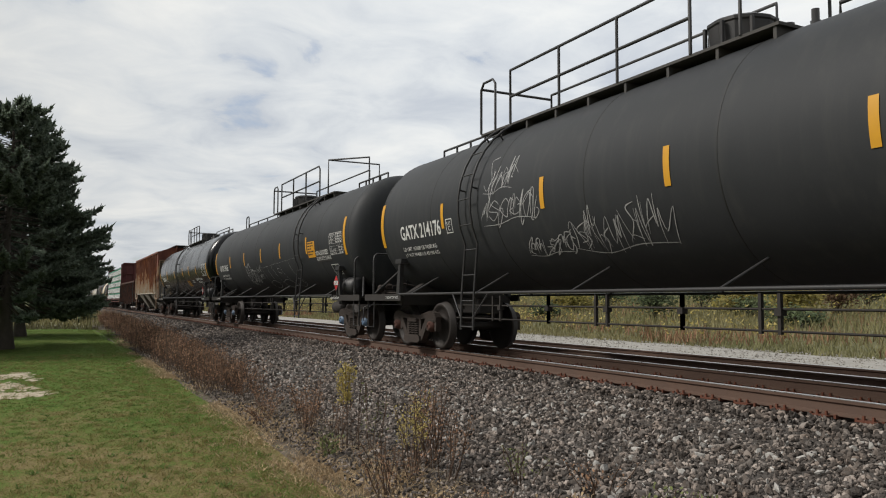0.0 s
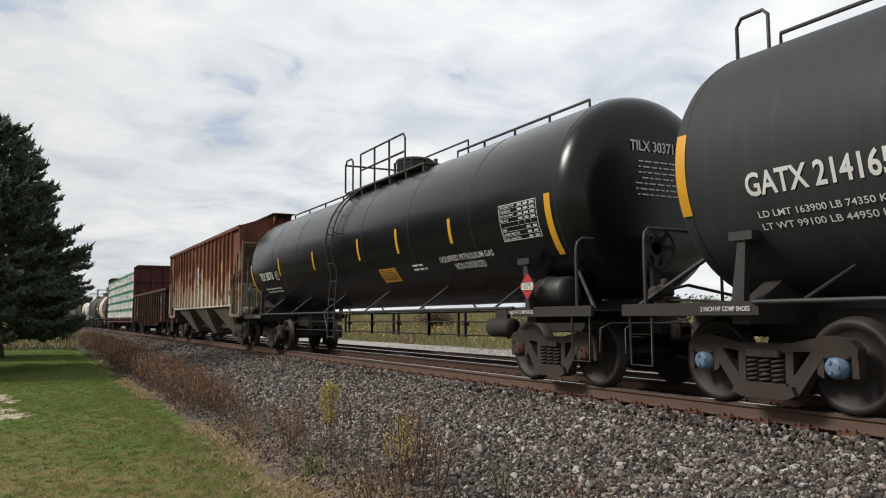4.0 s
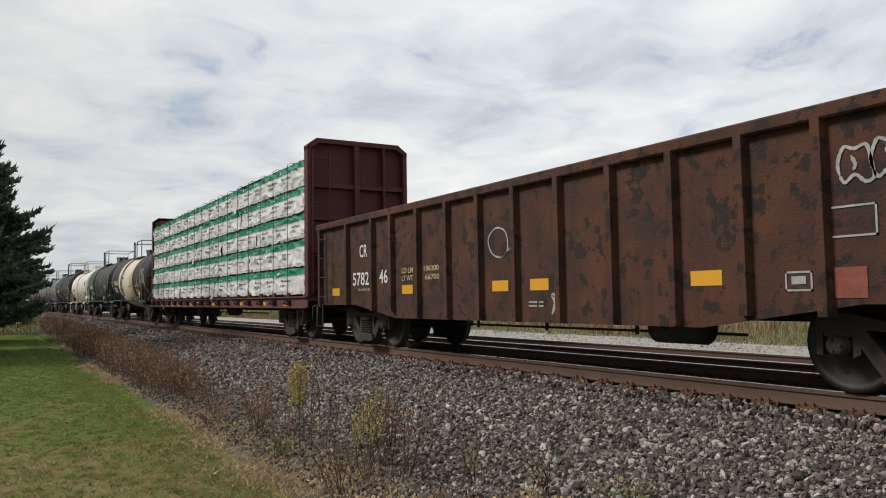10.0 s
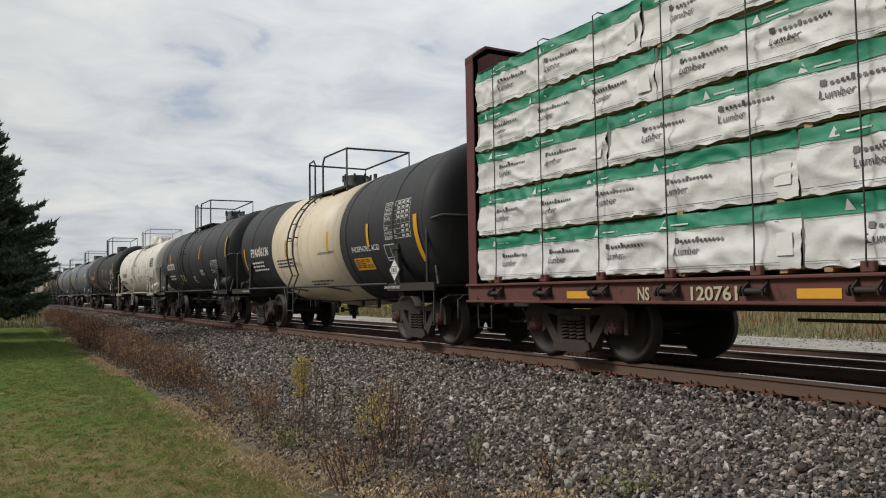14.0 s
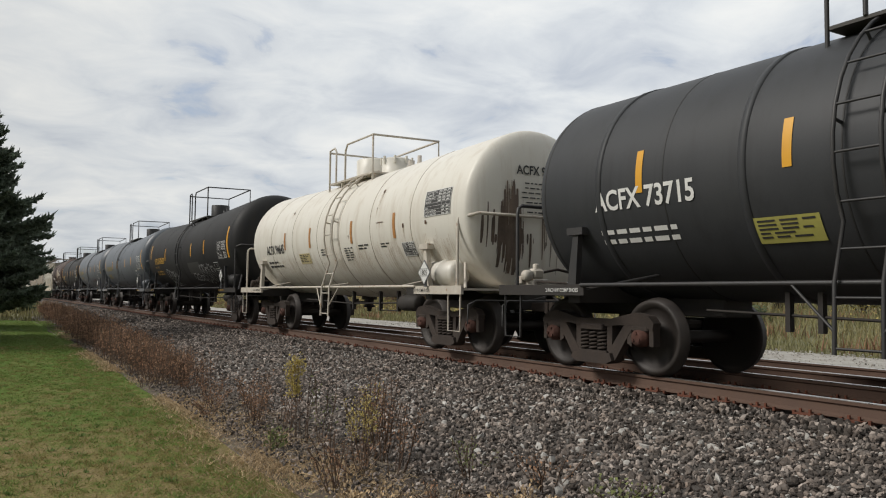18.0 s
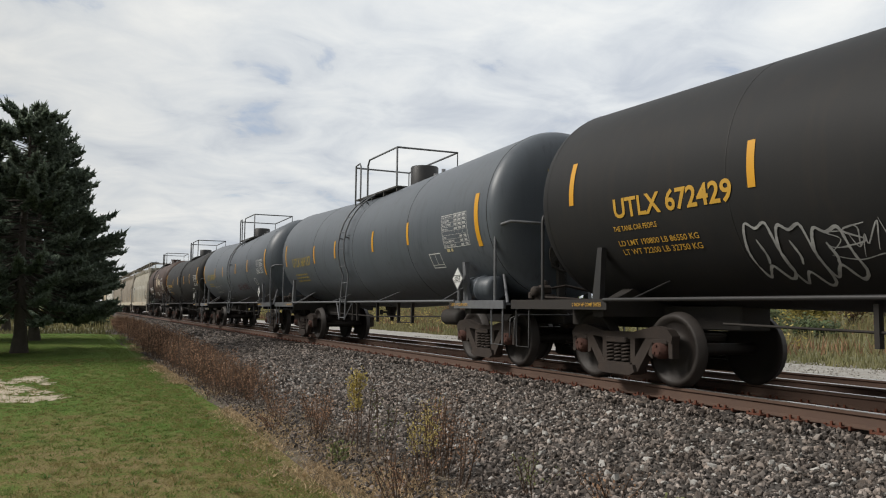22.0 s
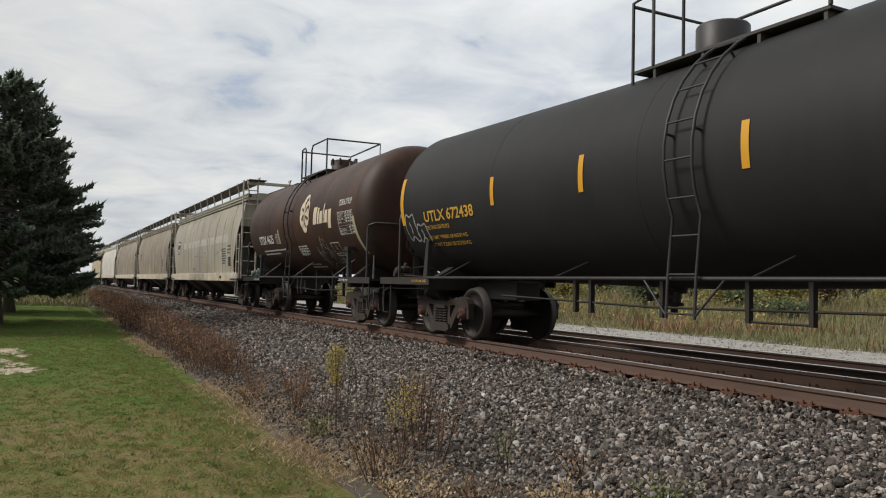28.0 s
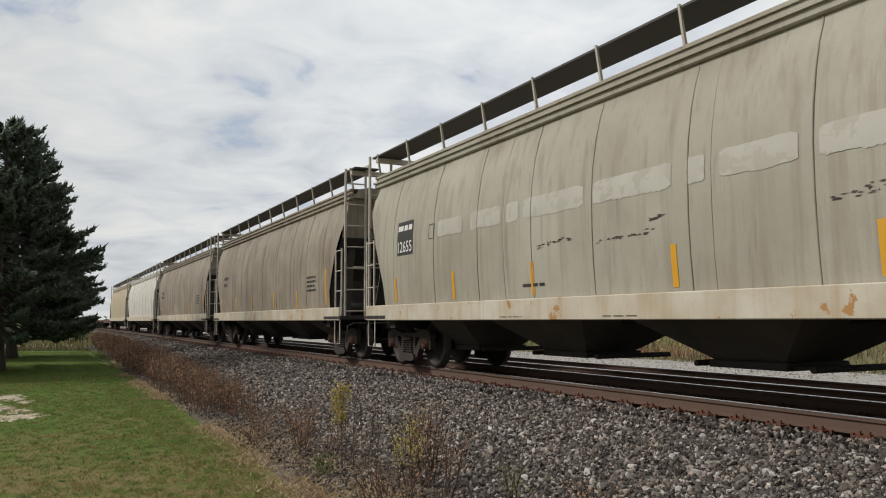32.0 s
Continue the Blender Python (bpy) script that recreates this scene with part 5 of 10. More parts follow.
            mb.add([skin(y + i[3] * math.cos(q * 6.2832 / n) * rnd.uniform(0.7, 1.1), i[2] + i[4] * math.sin(q * 6.2832 / n) * rnd.uniform(0.7, 1.1), 0.007 + 0.001 * (q % 2)) for q in range(n)], [tuple(range(n))])
            part("rust_spot", mb, M["rust_spot"], tank, "small rusted fitting on the side")
            if i[5]:
                mb = MB()
                for dy, w in ((0.0, 0.009), (i[3] * 0.7, 0.005), (-i[3] * 0.6, 0.006)):
                    ln = i[5] * rnd.uniform(0.5, 1.0)
                    v = []
                    for q in range(7):
                        v += [skin(y + dy - w * (1 - q / 7), i[2] - ln * q / 6, 0.005), skin(y + dy + w * (1 - q / 7), i[2] - ln * q / 6, 0.005)]
                    mb.add(v, [(2 * q, 2 * q + 1, 2 * q + 3, 2 * q + 2) for q in range(6)])
                part("band_mark", mb, M["rust_run"], tank, "rust run below a fitting")
        elif k == "d":
            placard(car, i[1] - mid, i[2], -1.62, i[4], i[3])
    # end stencils on the head that faces the camera
    mb = MB()

    def head(x, z, off=0.0):
        z += rise
        u = min(0.97, math.hypot(x, z - zc - rise) / R)
        return (x, front + hd0 * (1 - math.sqrt(1 - u ** (2 / full))) - 0.02, z)
    v, f = letters(top[4])
    mb.add([head(-0.55 + 1.0 * p, zc + 0.62 + 0.17 * q) for p, q in v], f)
    for r in range(7):
        x, zz = -0.42 + SPRAY.uniform(-0.05, 0.1), zc + 0.48 - r * 0.085
        while x < 0.32:
            w = SPRAY.uniform(0.05, 0.15)
            mb.add([head(x, zz), head(x + w, zz), head(x + w, zz - 0.022), head(x, zz - 0.022)], [(0, 1, 2, 3)])
            x += w + 0.03
    part("lettering", mb, M[ink], car, "stencilled lettering on the tank end")
    if paint == "white_tank":  # spill marks down the head
        rnd = random.Random(4)
        for k in range(92):
            near = k < 78
            x, w = (rnd.gauss(-0.68, 0.20) if near else rnd.uniform(-0.3, 0.95)), rnd.uniform(0.004, 0.034) if near else rnd.uniform(0.004, 0.012)
            x = max(-1.22, x)
            za, zb = zc + rnd.uniform(-0.7, 0.22) + (0.3 if near and abs(x + 0.68) < 0.15 else 0), zc + rnd.uniform(-1.15, -0.55)
            zb = max(zb, zc - math.sqrt(1.35 ** 2 - x * x))
            mb = MB()
            v = []
            for q in range(9):
                z, ww = za + (zb - za) * q / 8, w * (0.35 + 0.65 * math.sin(math.pi * (0.15 + 0.75 * q / 8)))
                p0, p1 = head(x - ww, z), head(x + ww, z)
                v += [(p0[0], p0[1] + 0.012, p0[2]), (p1[0], p1[1] + 0.012, p1[2])]
            mb.add(v, [(2 * q, 2 * q + 1, 2 * q + 3, 2 * q + 2) for q in range(8)])
            part("spill_mark", mb, M["stain"], tank, "rusty spill mark running down the tank end")
    return car, mid, skin


# the tank cars, in the order in which they pass; marks: kind, place along the train, heights
tank_car('long black pressure tank car with white lettering and spray scrawls', -1.1, 17.1, 2.81, 1.6, 'black_tank', 'rail_tube', [
    ('s', 16.61, 2.27, 3.26), ('s', 13.55, 2.47, 2.96), ('s', 10.08, 2.5, 3.0), ('s', 7.31, 2.49, 3.0), ('s', 4.56, 2.49, 2.99),
    ('t', 15.6, 13.66, 2.36, 0.31, 'GATX 214176', 'white'), ('o', 13.42, 13.16, 2.36, 2.64, 'plate'),
    ('t', 15.65, 14.02, 2.13, 0.08, 'LD LMT 163600 LB 74200 KG', 'white'), ('t', 15.66, 14.02, 2.01, 0.07, 'LT WT 99400 LB 45100 KG', 'white'),
    ('g', 11.95, 11.0, 2.95, 3.5, 'loops'), ('g', 12.0, 10.35, 2.4, 2.95, 'loops'), ('g', 10.9, 9.7, 1.80, 2.15, 'loops'), ('g', 9.6, 7.55, 1.78, 2.38, 'zig'), ('l', 12.67, 12.15),
], (13.3, 6.2, 5.38, 7.5, 'GATX 214176'), 'gas', 'cast_rust', rise=0)
tank_car('long black gas tank car with orange notice and chalky scrawls', 18.95, 37.3, 2.81, 1.6, 'black_tank', 'rail_tube', [
    ('s', 25.7, 2.46, 2.96), ('s', 28.34, 2.44, 2.93), ('s', 31.05, 2.43, 2.93), ('s', 33.73, 2.42, 2.92), ('s', 22.67, 2.45, 2.95), ('s', 19.27, 2.26, 3.26),
    ('s', 36.85, 2.23, 3.21), ('f', 22.54, 21.84, 2.32, 2.79, 'orange'), ('t', 21.79, 20.69, 2.35, 0.13, 'NON-ODORIZED', 'white'),
    ('t', 21.79, 20.55, 2.19, 0.12, 'LIQUEFIED PETROLEUM GAS', 'white'), ('k', 20.51, 19.43, 2.31, 2.89), ('o', 20.8, 20.21, 1.78, 2.06, 'box'),
    ('t', 35.94, 34.27, 2.33, 0.26, 'GATX 214165', 'white'), ('t', 35.87, 34.34, 2.1, 0.07, 'LD LMT 163900 LB 74350 KG', 'white'),
    ('t', 35.87, 34.34, 1.97, 0.07, 'LT WT 99100 LB 44950 KG', 'white'), ('d', 19.77, 1.52, 'red', '1075'), ('g', 31.02, 29.53, 1.65, 2.56, 'fat'),
    ('g', 29.4, 28.7, 2.12, 2.36, 'zig'), ('g', 29.3, 28.65, 1.86, 2.06, 'zig'), ('g', 28.5, 24.0, 1.49, 2.42, 'panel'), ('l', 23.57, 23.07),
], (29.4, 22.3, 5.36, 27.8, 'GATX 214165'), 'gas', 'blue_cap', rise=0)
tank_car('glossy black gas tank car with white lettering', 39.5, 57.6, 2.92, 1.6, 'gloss_tank', 'rail_tube', [
    ('s', 42.69, 2.42, 2.88), ('s', 45.06, 2.41, 2.93), ('s', 47.25, 2.41, 2.92), ('s', 50.58, 2.38, 2.88), ('s', 53.86, 2.39, 2.87), ('s', 39.58, 1.99, 2.91),
    ('s', 53.87, 2.43, 2.93), ('s', 57.19, 1.97, 2.9), ('k', 40.95, 39.87, 2.29, 2.88), ('f', 46.41, 45.52, 1.85, 2.14, 'orange'),
    ('b', 44.66, 43.98, 1.98, 2.14, 2, 'white'), ('t', 43.38, 41.42, 2.09, 0.12, 'LIQUEFIED PETROLEUM GAS', 'white'),
    ('t', 42.9, 41.81, 1.95, 0.11, 'NON-ODORIZED', 'white'), ('t', 56.2, 54.69, 2.3, 0.26, 'TILX 303716', 'white'), ('o', 54.43, 54.13, 2.27, 2.53, 'plate'),
    ('b', 56.13, 54.3, 1.86, 2.05, 2, 'white'), ('d', 40.1, 1.52, 'red', '1075'),
], (50.0, 45.2, 5.35, 47.4, 'TILX 303716'), 'gas', 'cast_rust', rise=0)
tank_car('short black tank car with a broad cream middle band', 116, 128.95, 2.22, 1.53, 'black_tank', 'rail_tube', [
    ('s', 124.27, 2.01, 2.49), ('s', 121.23, 1.99, 2.49), ('s', 126.59, 2.17, 2.44), ('s', 118.94, 2.03, 2.49), ('s', 116.77, 1.6, 2.5), ('s', 128.22, 1.79, 2.44),
    ('t', 127.52, 125.77, 2.14, 0.26, 'PPAX 6136', 'white'), ('b', 127.52, 125.85, 1.67, 1.99, 3, 'white'), ('t', 119.83, 118.45, 1.91, 0.12, 'PHOSPHORIC ACID', 'white'),
    ('f', 119.87, 118.99, 1.52, 1.78, 'orange'), ('k', 118.13, 117.01, 2.09, 2.84), ('o', 118.25, 117.74, 1.67, 2.0, 'box'),
    ('t', 121.9, 120.85, 1.96, 0.06, 'LEASED TO PCS PHOSPHATE', 'black'), ('b', 125.1, 123.77, 1.71, 1.96, 3, 'black'), ('b', 123.03, 121.55, 1.19, 1.35, 2, 'black'),
    ('d', 117.5, 1.46, 'white', '1805'), ('e', 125.45), ('e', 120.47), ('l', 123.86, 123.29),
], (124.2, 121.6, 4.62, 122.9, 'PPAX 6136'), 'jacket', 'cast_rust', rise=0.25)
tank_car('dark grey insulated tank car streaked with grime', 130.55, 142.5, 2.46, 1.5, 'dark_grey_tank', 'rail_tube', [
    ('s', 140.26, 2.33, 2.86), ('s', 138.19, 2.37, 2.88), ('s', 134.66, 2.41, 2.94), ('s', 130.74, 2.31, 3.03), ('t', 141.09, 139.4, 2.15, 0.27, 'ACFX 73715', 'white'),
    ('b', 141.07, 139.58, 1.67, 1.91, 2, 'white'), ('f', 138.7, 137.92, 1.62, 1.89, 'yellow'), ('b', 136.49, 135.93, 1.49, 1.78, 4, 'white'),
    ('b', 134.85, 134.13, 1.76, 2.0, 4, 'white'), ('k', 133.04, 131.98, 1.85, 2.28), ('d', 131.59, 1.4, 'white', '1805'), ('l', 137.63, 137.14),
], (138.15, 135.5, 4.85, 135.0, 'ACFX 73715'), 'jacket', 'cast_rust', rise=0.05)
tank_car('dirty cream-white insulated tank car with orange reflectors', 144.4, 156.75, 2.44, 1.48, 'white_tank', 'pale_tube', [
    ('s', 151.73, 2.18, 2.68), ('s', 149.15, 2.16, 2.66), ('s', 147.04, 2.16, 2.67), ('s', 153.61, 2.21, 2.67), ('t', 155.22, 153.71, 2.12, 0.26, 'ACFX 94645', 'black'),
    ('b', 155.27, 154.13, 1.71, 1.93, 2, 'black'), ('f', 152.6, 151.84, 1.8, 2.06, 'pale'), ('b', 151.03, 150.62, 1.93, 2.11, 3, 'black'),
    ('b', 149.62, 149.17, 1.77, 2.08, 6, 'black'), ('b', 148.83, 148.26, 1.98, 2.11, 2, 'black'), ('b', 147.73, 147.26, 1.98, 2.09, 2, 'black'),
    ('m', 146.8, 146.3, 1.79, 2.06), ('h', 145.78, 144.84, 2.47, 2.95), ('d', 145.51, 1.44, 'white', '1805'), ('l', 150.45, 149.93),
    ('x', 147.82, 3.20, 0.055, 0.04, 0.55), ('x', 147.88, 2.84, 0.014, 0.014, 0.25), ('x', 147.68, 2.52, 0.20, 0.012, 0.22), ('x', 146.64, 2.38, 0.035, 0.055, 0.36), ('x', 145.74, 2.38, 0.04, 0.045, 0.0),
    ('x', 153.34, 3.20, 0.055, 0.035, 0.2), ('x', 153.64, 2.44, 0.10, 0.010, 0.1), ('x', 149.30, 2.34, 0.018, 0.03, 0.15), ('v', 149.4, 144.9, 2.0, 0.7, 150, 'rust_run'), ('v', 156.2, 149.0, 1.9, 0.6, 150, 'rust_run'),
], (152.0, 149.4, 4.74, 149.85, 'ACFX 94645'), 'jacket', 'cast_rust', rise=0.1)
tank_car('sooty black tank car with yellow lettering and white scrawls', 158.8, 174, 2.59, 1.6, 'soot_tank', 'rail_tube', [
    ('q', 165.19, 163.38, 1.75, 2.2), ('s', 159.08, 2.21, 3.24), ('s', 162.33, 2.45, 2.96), ('s', 164.44, 2.44, 2.95), ('s', 167.3, 2.47, 2.98),
    ('s', 169.47, 2.43, 2.97), ('s', 172.88, 2.61, 3.26), ('t', 171.9, 169.76, 2.31, 0.28, 'UTLX 672429', 'yellow'), ('t', 171.99, 171.1, 2.14, 0.07, 'THE TANK CAR PEOPLE', 'yellow'),
    ('t', 171.97, 170.43, 1.94, 0.075, 'LD LMT 190800 LB 86550 KG', 'yellow'), ('t', 171.95, 170.43, 1.82, 0.075, 'LT WT 72200 LB 32750 KG', 'yellow'),
    ('k', 160.39, 159.32, 2.21, 2.78), ('o', 161.25, 160.72, 1.82, 2.11, 'box'), ('g', 163.51, 161.19, 1.39, 2.25, 'fat'), ('g', 164.87, 163.57, 1.5, 1.8, 'fat'),
    ('g', 169.8, 168.5, 1.34, 2.2, 'fat'), ('g', 168.75, 167.85, 1.60, 1.96, 'zig'), ('d', 159.7, 1.61, 'white', '3257'), ('l', 166.81, 166.22),
], (168.2, 165.0, 5.3, 166.3, 'UTLX 672429'), 'union', 'cast_rust', rise=0.17)
tank_car('blue-grey tank car with yellow lettering and streaked sides', 175.7, 190.6, 2.64, 1.6, 'grey_tank', 'grey_tube', [
    ('s', 184.31, 2.43, 2.91), ('s', 186.35, 2.38, 2.91), ('s', 181.32, 2.43, 2.94), ('s', 179.13, 2.45, 2.95), ('s', 175.91, 2.21, 3.2), ('s', 189.69, 2.41, 3.14),
    ('t', 188.86, 186.78, 2.34, 0.3, 'UTLX 669137', 'yellow'), ('b', 188.88, 187.42, 1.83, 2.12, 3, 'yellow'), ('k', 177.39, 176.3, 2.26, 2.91),
    ('o', 178.19, 177.67, 1.89, 2.19, 'box'), ('b', 177.32, 177.05, 2.12, 2.24, 1, 'pale'), ('d', 176.6, 1.62, 'white', '3257'), ('l', 183.64, 183.15),
], (184.75, 181.6, 5.2, 181.75, 'UTLX 669137'), 'union', 'cast_rust', rise=0.2)
tank_car('blue-grey tank car with yellow lettering and a white scrawl', 192.5, 207.7, 2.65, 1.6, 'grey_tank', 'grey_tube', [
    ('s', 201.66, 2.46, 2.94), ('s', 203.74, 2.48, 2.94), ('s', 207.14, 2.27, 3.2), ('s', 198.55, 2.48, 2.93), ('t', 206.05, 203.91, 2.36, 0.3, 'UTLX 669287', 'yellow'),
    ('b', 205.87, 204.55, 1.99, 2.2, 2, 'yellow'), ('g', 204.47, 203.2, 1.71, 2.12, 'fat'), ('g', 203.2, 202.45, 1.82, 2.2, 'zig'), ('s', 192.93, 2.26, 3.24), ('s', 196.06, 2.49, 2.97),
    ('k', 194.38, 193.35, 2.36, 2.88), ('o', 195.13, 194.78, 1.94, 2.2, 'box'), ('d', 193.63, 1.62, 'white', '3257'), ('r', 198.74, 196.82, 1.77, 2.05, 'red'),
    ('l', 199.80, 199.34), ('v', 198.8, 193.2, 2.82, 0.36, 210, 'soot_run'),
], (201.4, 198.3, 5.2, 200.5, 'UTLX 669287'), 'union', 'cast_rust', rise=0.22)
tank_car('black tank car with yellow lettering and small scrawls', 209.6, 224.8, 2.67, 1.6, 'soot_tank', 'rail_tube', [
    ('s', 209.75, 2.3, 3.27), ('s', 212.81, 2.41, 2.97), ('s', 215.2, 2.41, 2.95), ('s', 218.13, 2.43, 2.97), ('s', 220.6, 2.44, 2.93),
    ('t', 223.3, 221.29, 2.31, 0.22, 'UTLX 672438', 'yellow'), ('t', 223.31, 222.32, 2.16, 0.08, 'THE TANK CAR PEOPLE', 'yellow'),
    ('t', 223.32, 221.73, 1.97, 0.07, 'LD LMT 190800 LB 86550 KG', 'yellow'), ('t', 223.32, 221.73, 1.83, 0.07, 'LT WT 72200 LB 32750 KG', 'yellow'),
    ('g', 224.27, 223.32, 1.9, 2.52, 'fat'), ('s', 224.31, 2.3, 3.3), ('k', 211.1, 209.99, 2.23, 2.84), ('o', 212.08, 211.47, 1.78, 2.1, 'box'),
    ('d', 210.44, 1.6, 'white', '3257'), ('l', 216.52, 215.67),
], (217.9, 214.7, 5.25, 217.0, 'UTLX 672438'), 'union', 'cast_rust', rise=0.15)
syrup = tank_car('rust-brown corn syrup tank car with a large white emblem', 227, 238.15, 2.93, 1.62, 'brown_tank', 'rail_tube', [
    ('t', 232.35, 231.48, 2.11, 0.04, 'MAXIMUM OPERATING PRESSURE', 'white'), ('t', 232.37, 231.67, 2.04, 0.04, 'FOR HEATER COILS 25 PSI', 'white'),
    ('t', 232.4, 231.69, 1.98, 0.04, 'EXTERIOR HEATER PIPES', 'white'), ('t', 232.43, 231.77, 1.92, 0.05, 'NO INLET OR OUTLET', 'white'),
    ('t', 232.46, 231.82, 1.85, 0.04, 'PIPE CAPS REQUIRED', 'white'), ('t', 236.54, 234.78, 2.31, 0.29, 'STSX 4625', 'white'),
    ('b', 236.47, 233.8, 1.91, 2.12, 2, 'white'), ('o', 234.48, 234.17, 2.3, 2.59, 'plate'), ('w', 234.07, 2.28, 2.73), ('w', 227.25, 1.8, 2.72),
    ('t', 228.22, 227.32, 3.04, 0.16, 'CORN SYRUP', 'white'), ('k', 228.36, 227.28, 2.3, 2.88), ('o', 229.46, 228.82, 1.79, 2.14, 'box'),
    ('b', 232.36, 231.51, 1.85, 2.14, 4, 'white'), ('g', 230.9, 229.9, 1.55, 2.34, 'loops'), ('g', 229.9, 229.3, 1.62, 1.95, 'loops'), ('b', 232.58, 231.15, 1.47, 1.62, 2, 'white'), ('l', 232.98, 232.5),
], (234.1, 231.6, 5.42, 232.5, 'STSX 4625'), 'plain', 'cast_rust', rise=0.03)


def emblem(car, mid, skin):
    """The white flower-like emblem and, beside it, the maker's word as plain blocks."""
    mb = MB()
    y, z = 231.18 - mid, 3.06
    for k, (oy, oz, ry, rz) in enumerate(((0, 0.30, 0.25, 0.27), (0, -0.30, 0.25, 0.27), (0.21, 0.10, 0.22, 0.27), (-0.21, 0.10, 0.22, 0.27), (0.21, -0.12, 0.22, 0.27), (-0.21, -0.12, 0.22, 0.27))):
        v = [skin(y + oy + ry * math.cos(q * math.pi / 10), z + oz + rz * math.sin(q * math.pi / 10), 0.009 + 0.0006 * k) for q in range(20)]
        mb.add(v, [tuple(range(20))])
    part("emblem", mb, M["cream_tank"], car, "large white petal emblem")
    mb = MB()
    for k in range(6):
        a = math.pi / 2 + k * math.pi / 3
        v = [skin(y - math.cos(a + d) * r * 0.9, z + math.sin(a + d) * r * 1.1, 0.018) for d, r in ((-0.10, 0.05), (-0.22, 0.20), (-0.05, 0.33), (0.20, 0.30), (0.12, 0.12))]
        mb.add(v, [(0, 1, 2, 3, 4)])
    part("emblem_cut", mb, M["brown_tank"], car)
    x = 230.42 - mid
    for w, zl, zh in ((0.36, 2.68, 3.16), (0.20, 2.68, 3.12), (0.30, 2.68, 3.02), (0.13, 2.68, 3.20), (0.28, 2.68, 3.02), (0.30, 2.52, 3.02)):
        mb = MB()
        n = 8
        v = [skin(x - d - (z - 2.6) * 0.22, z, 0.009) for z in (zl + (zh - zl) * q / n for q in range(n + 1)) for d in (0, w - 0.06)]
        mb.add(v, [(2 * q, 2 * q + 1, 2 * q + 3, 2 * q + 2) for q in range(n)])
        part("emblem_block", mb, M["cream_tank"], car, "plain cream block of the maker's mark")
        x -= w


emblem(*syrup)


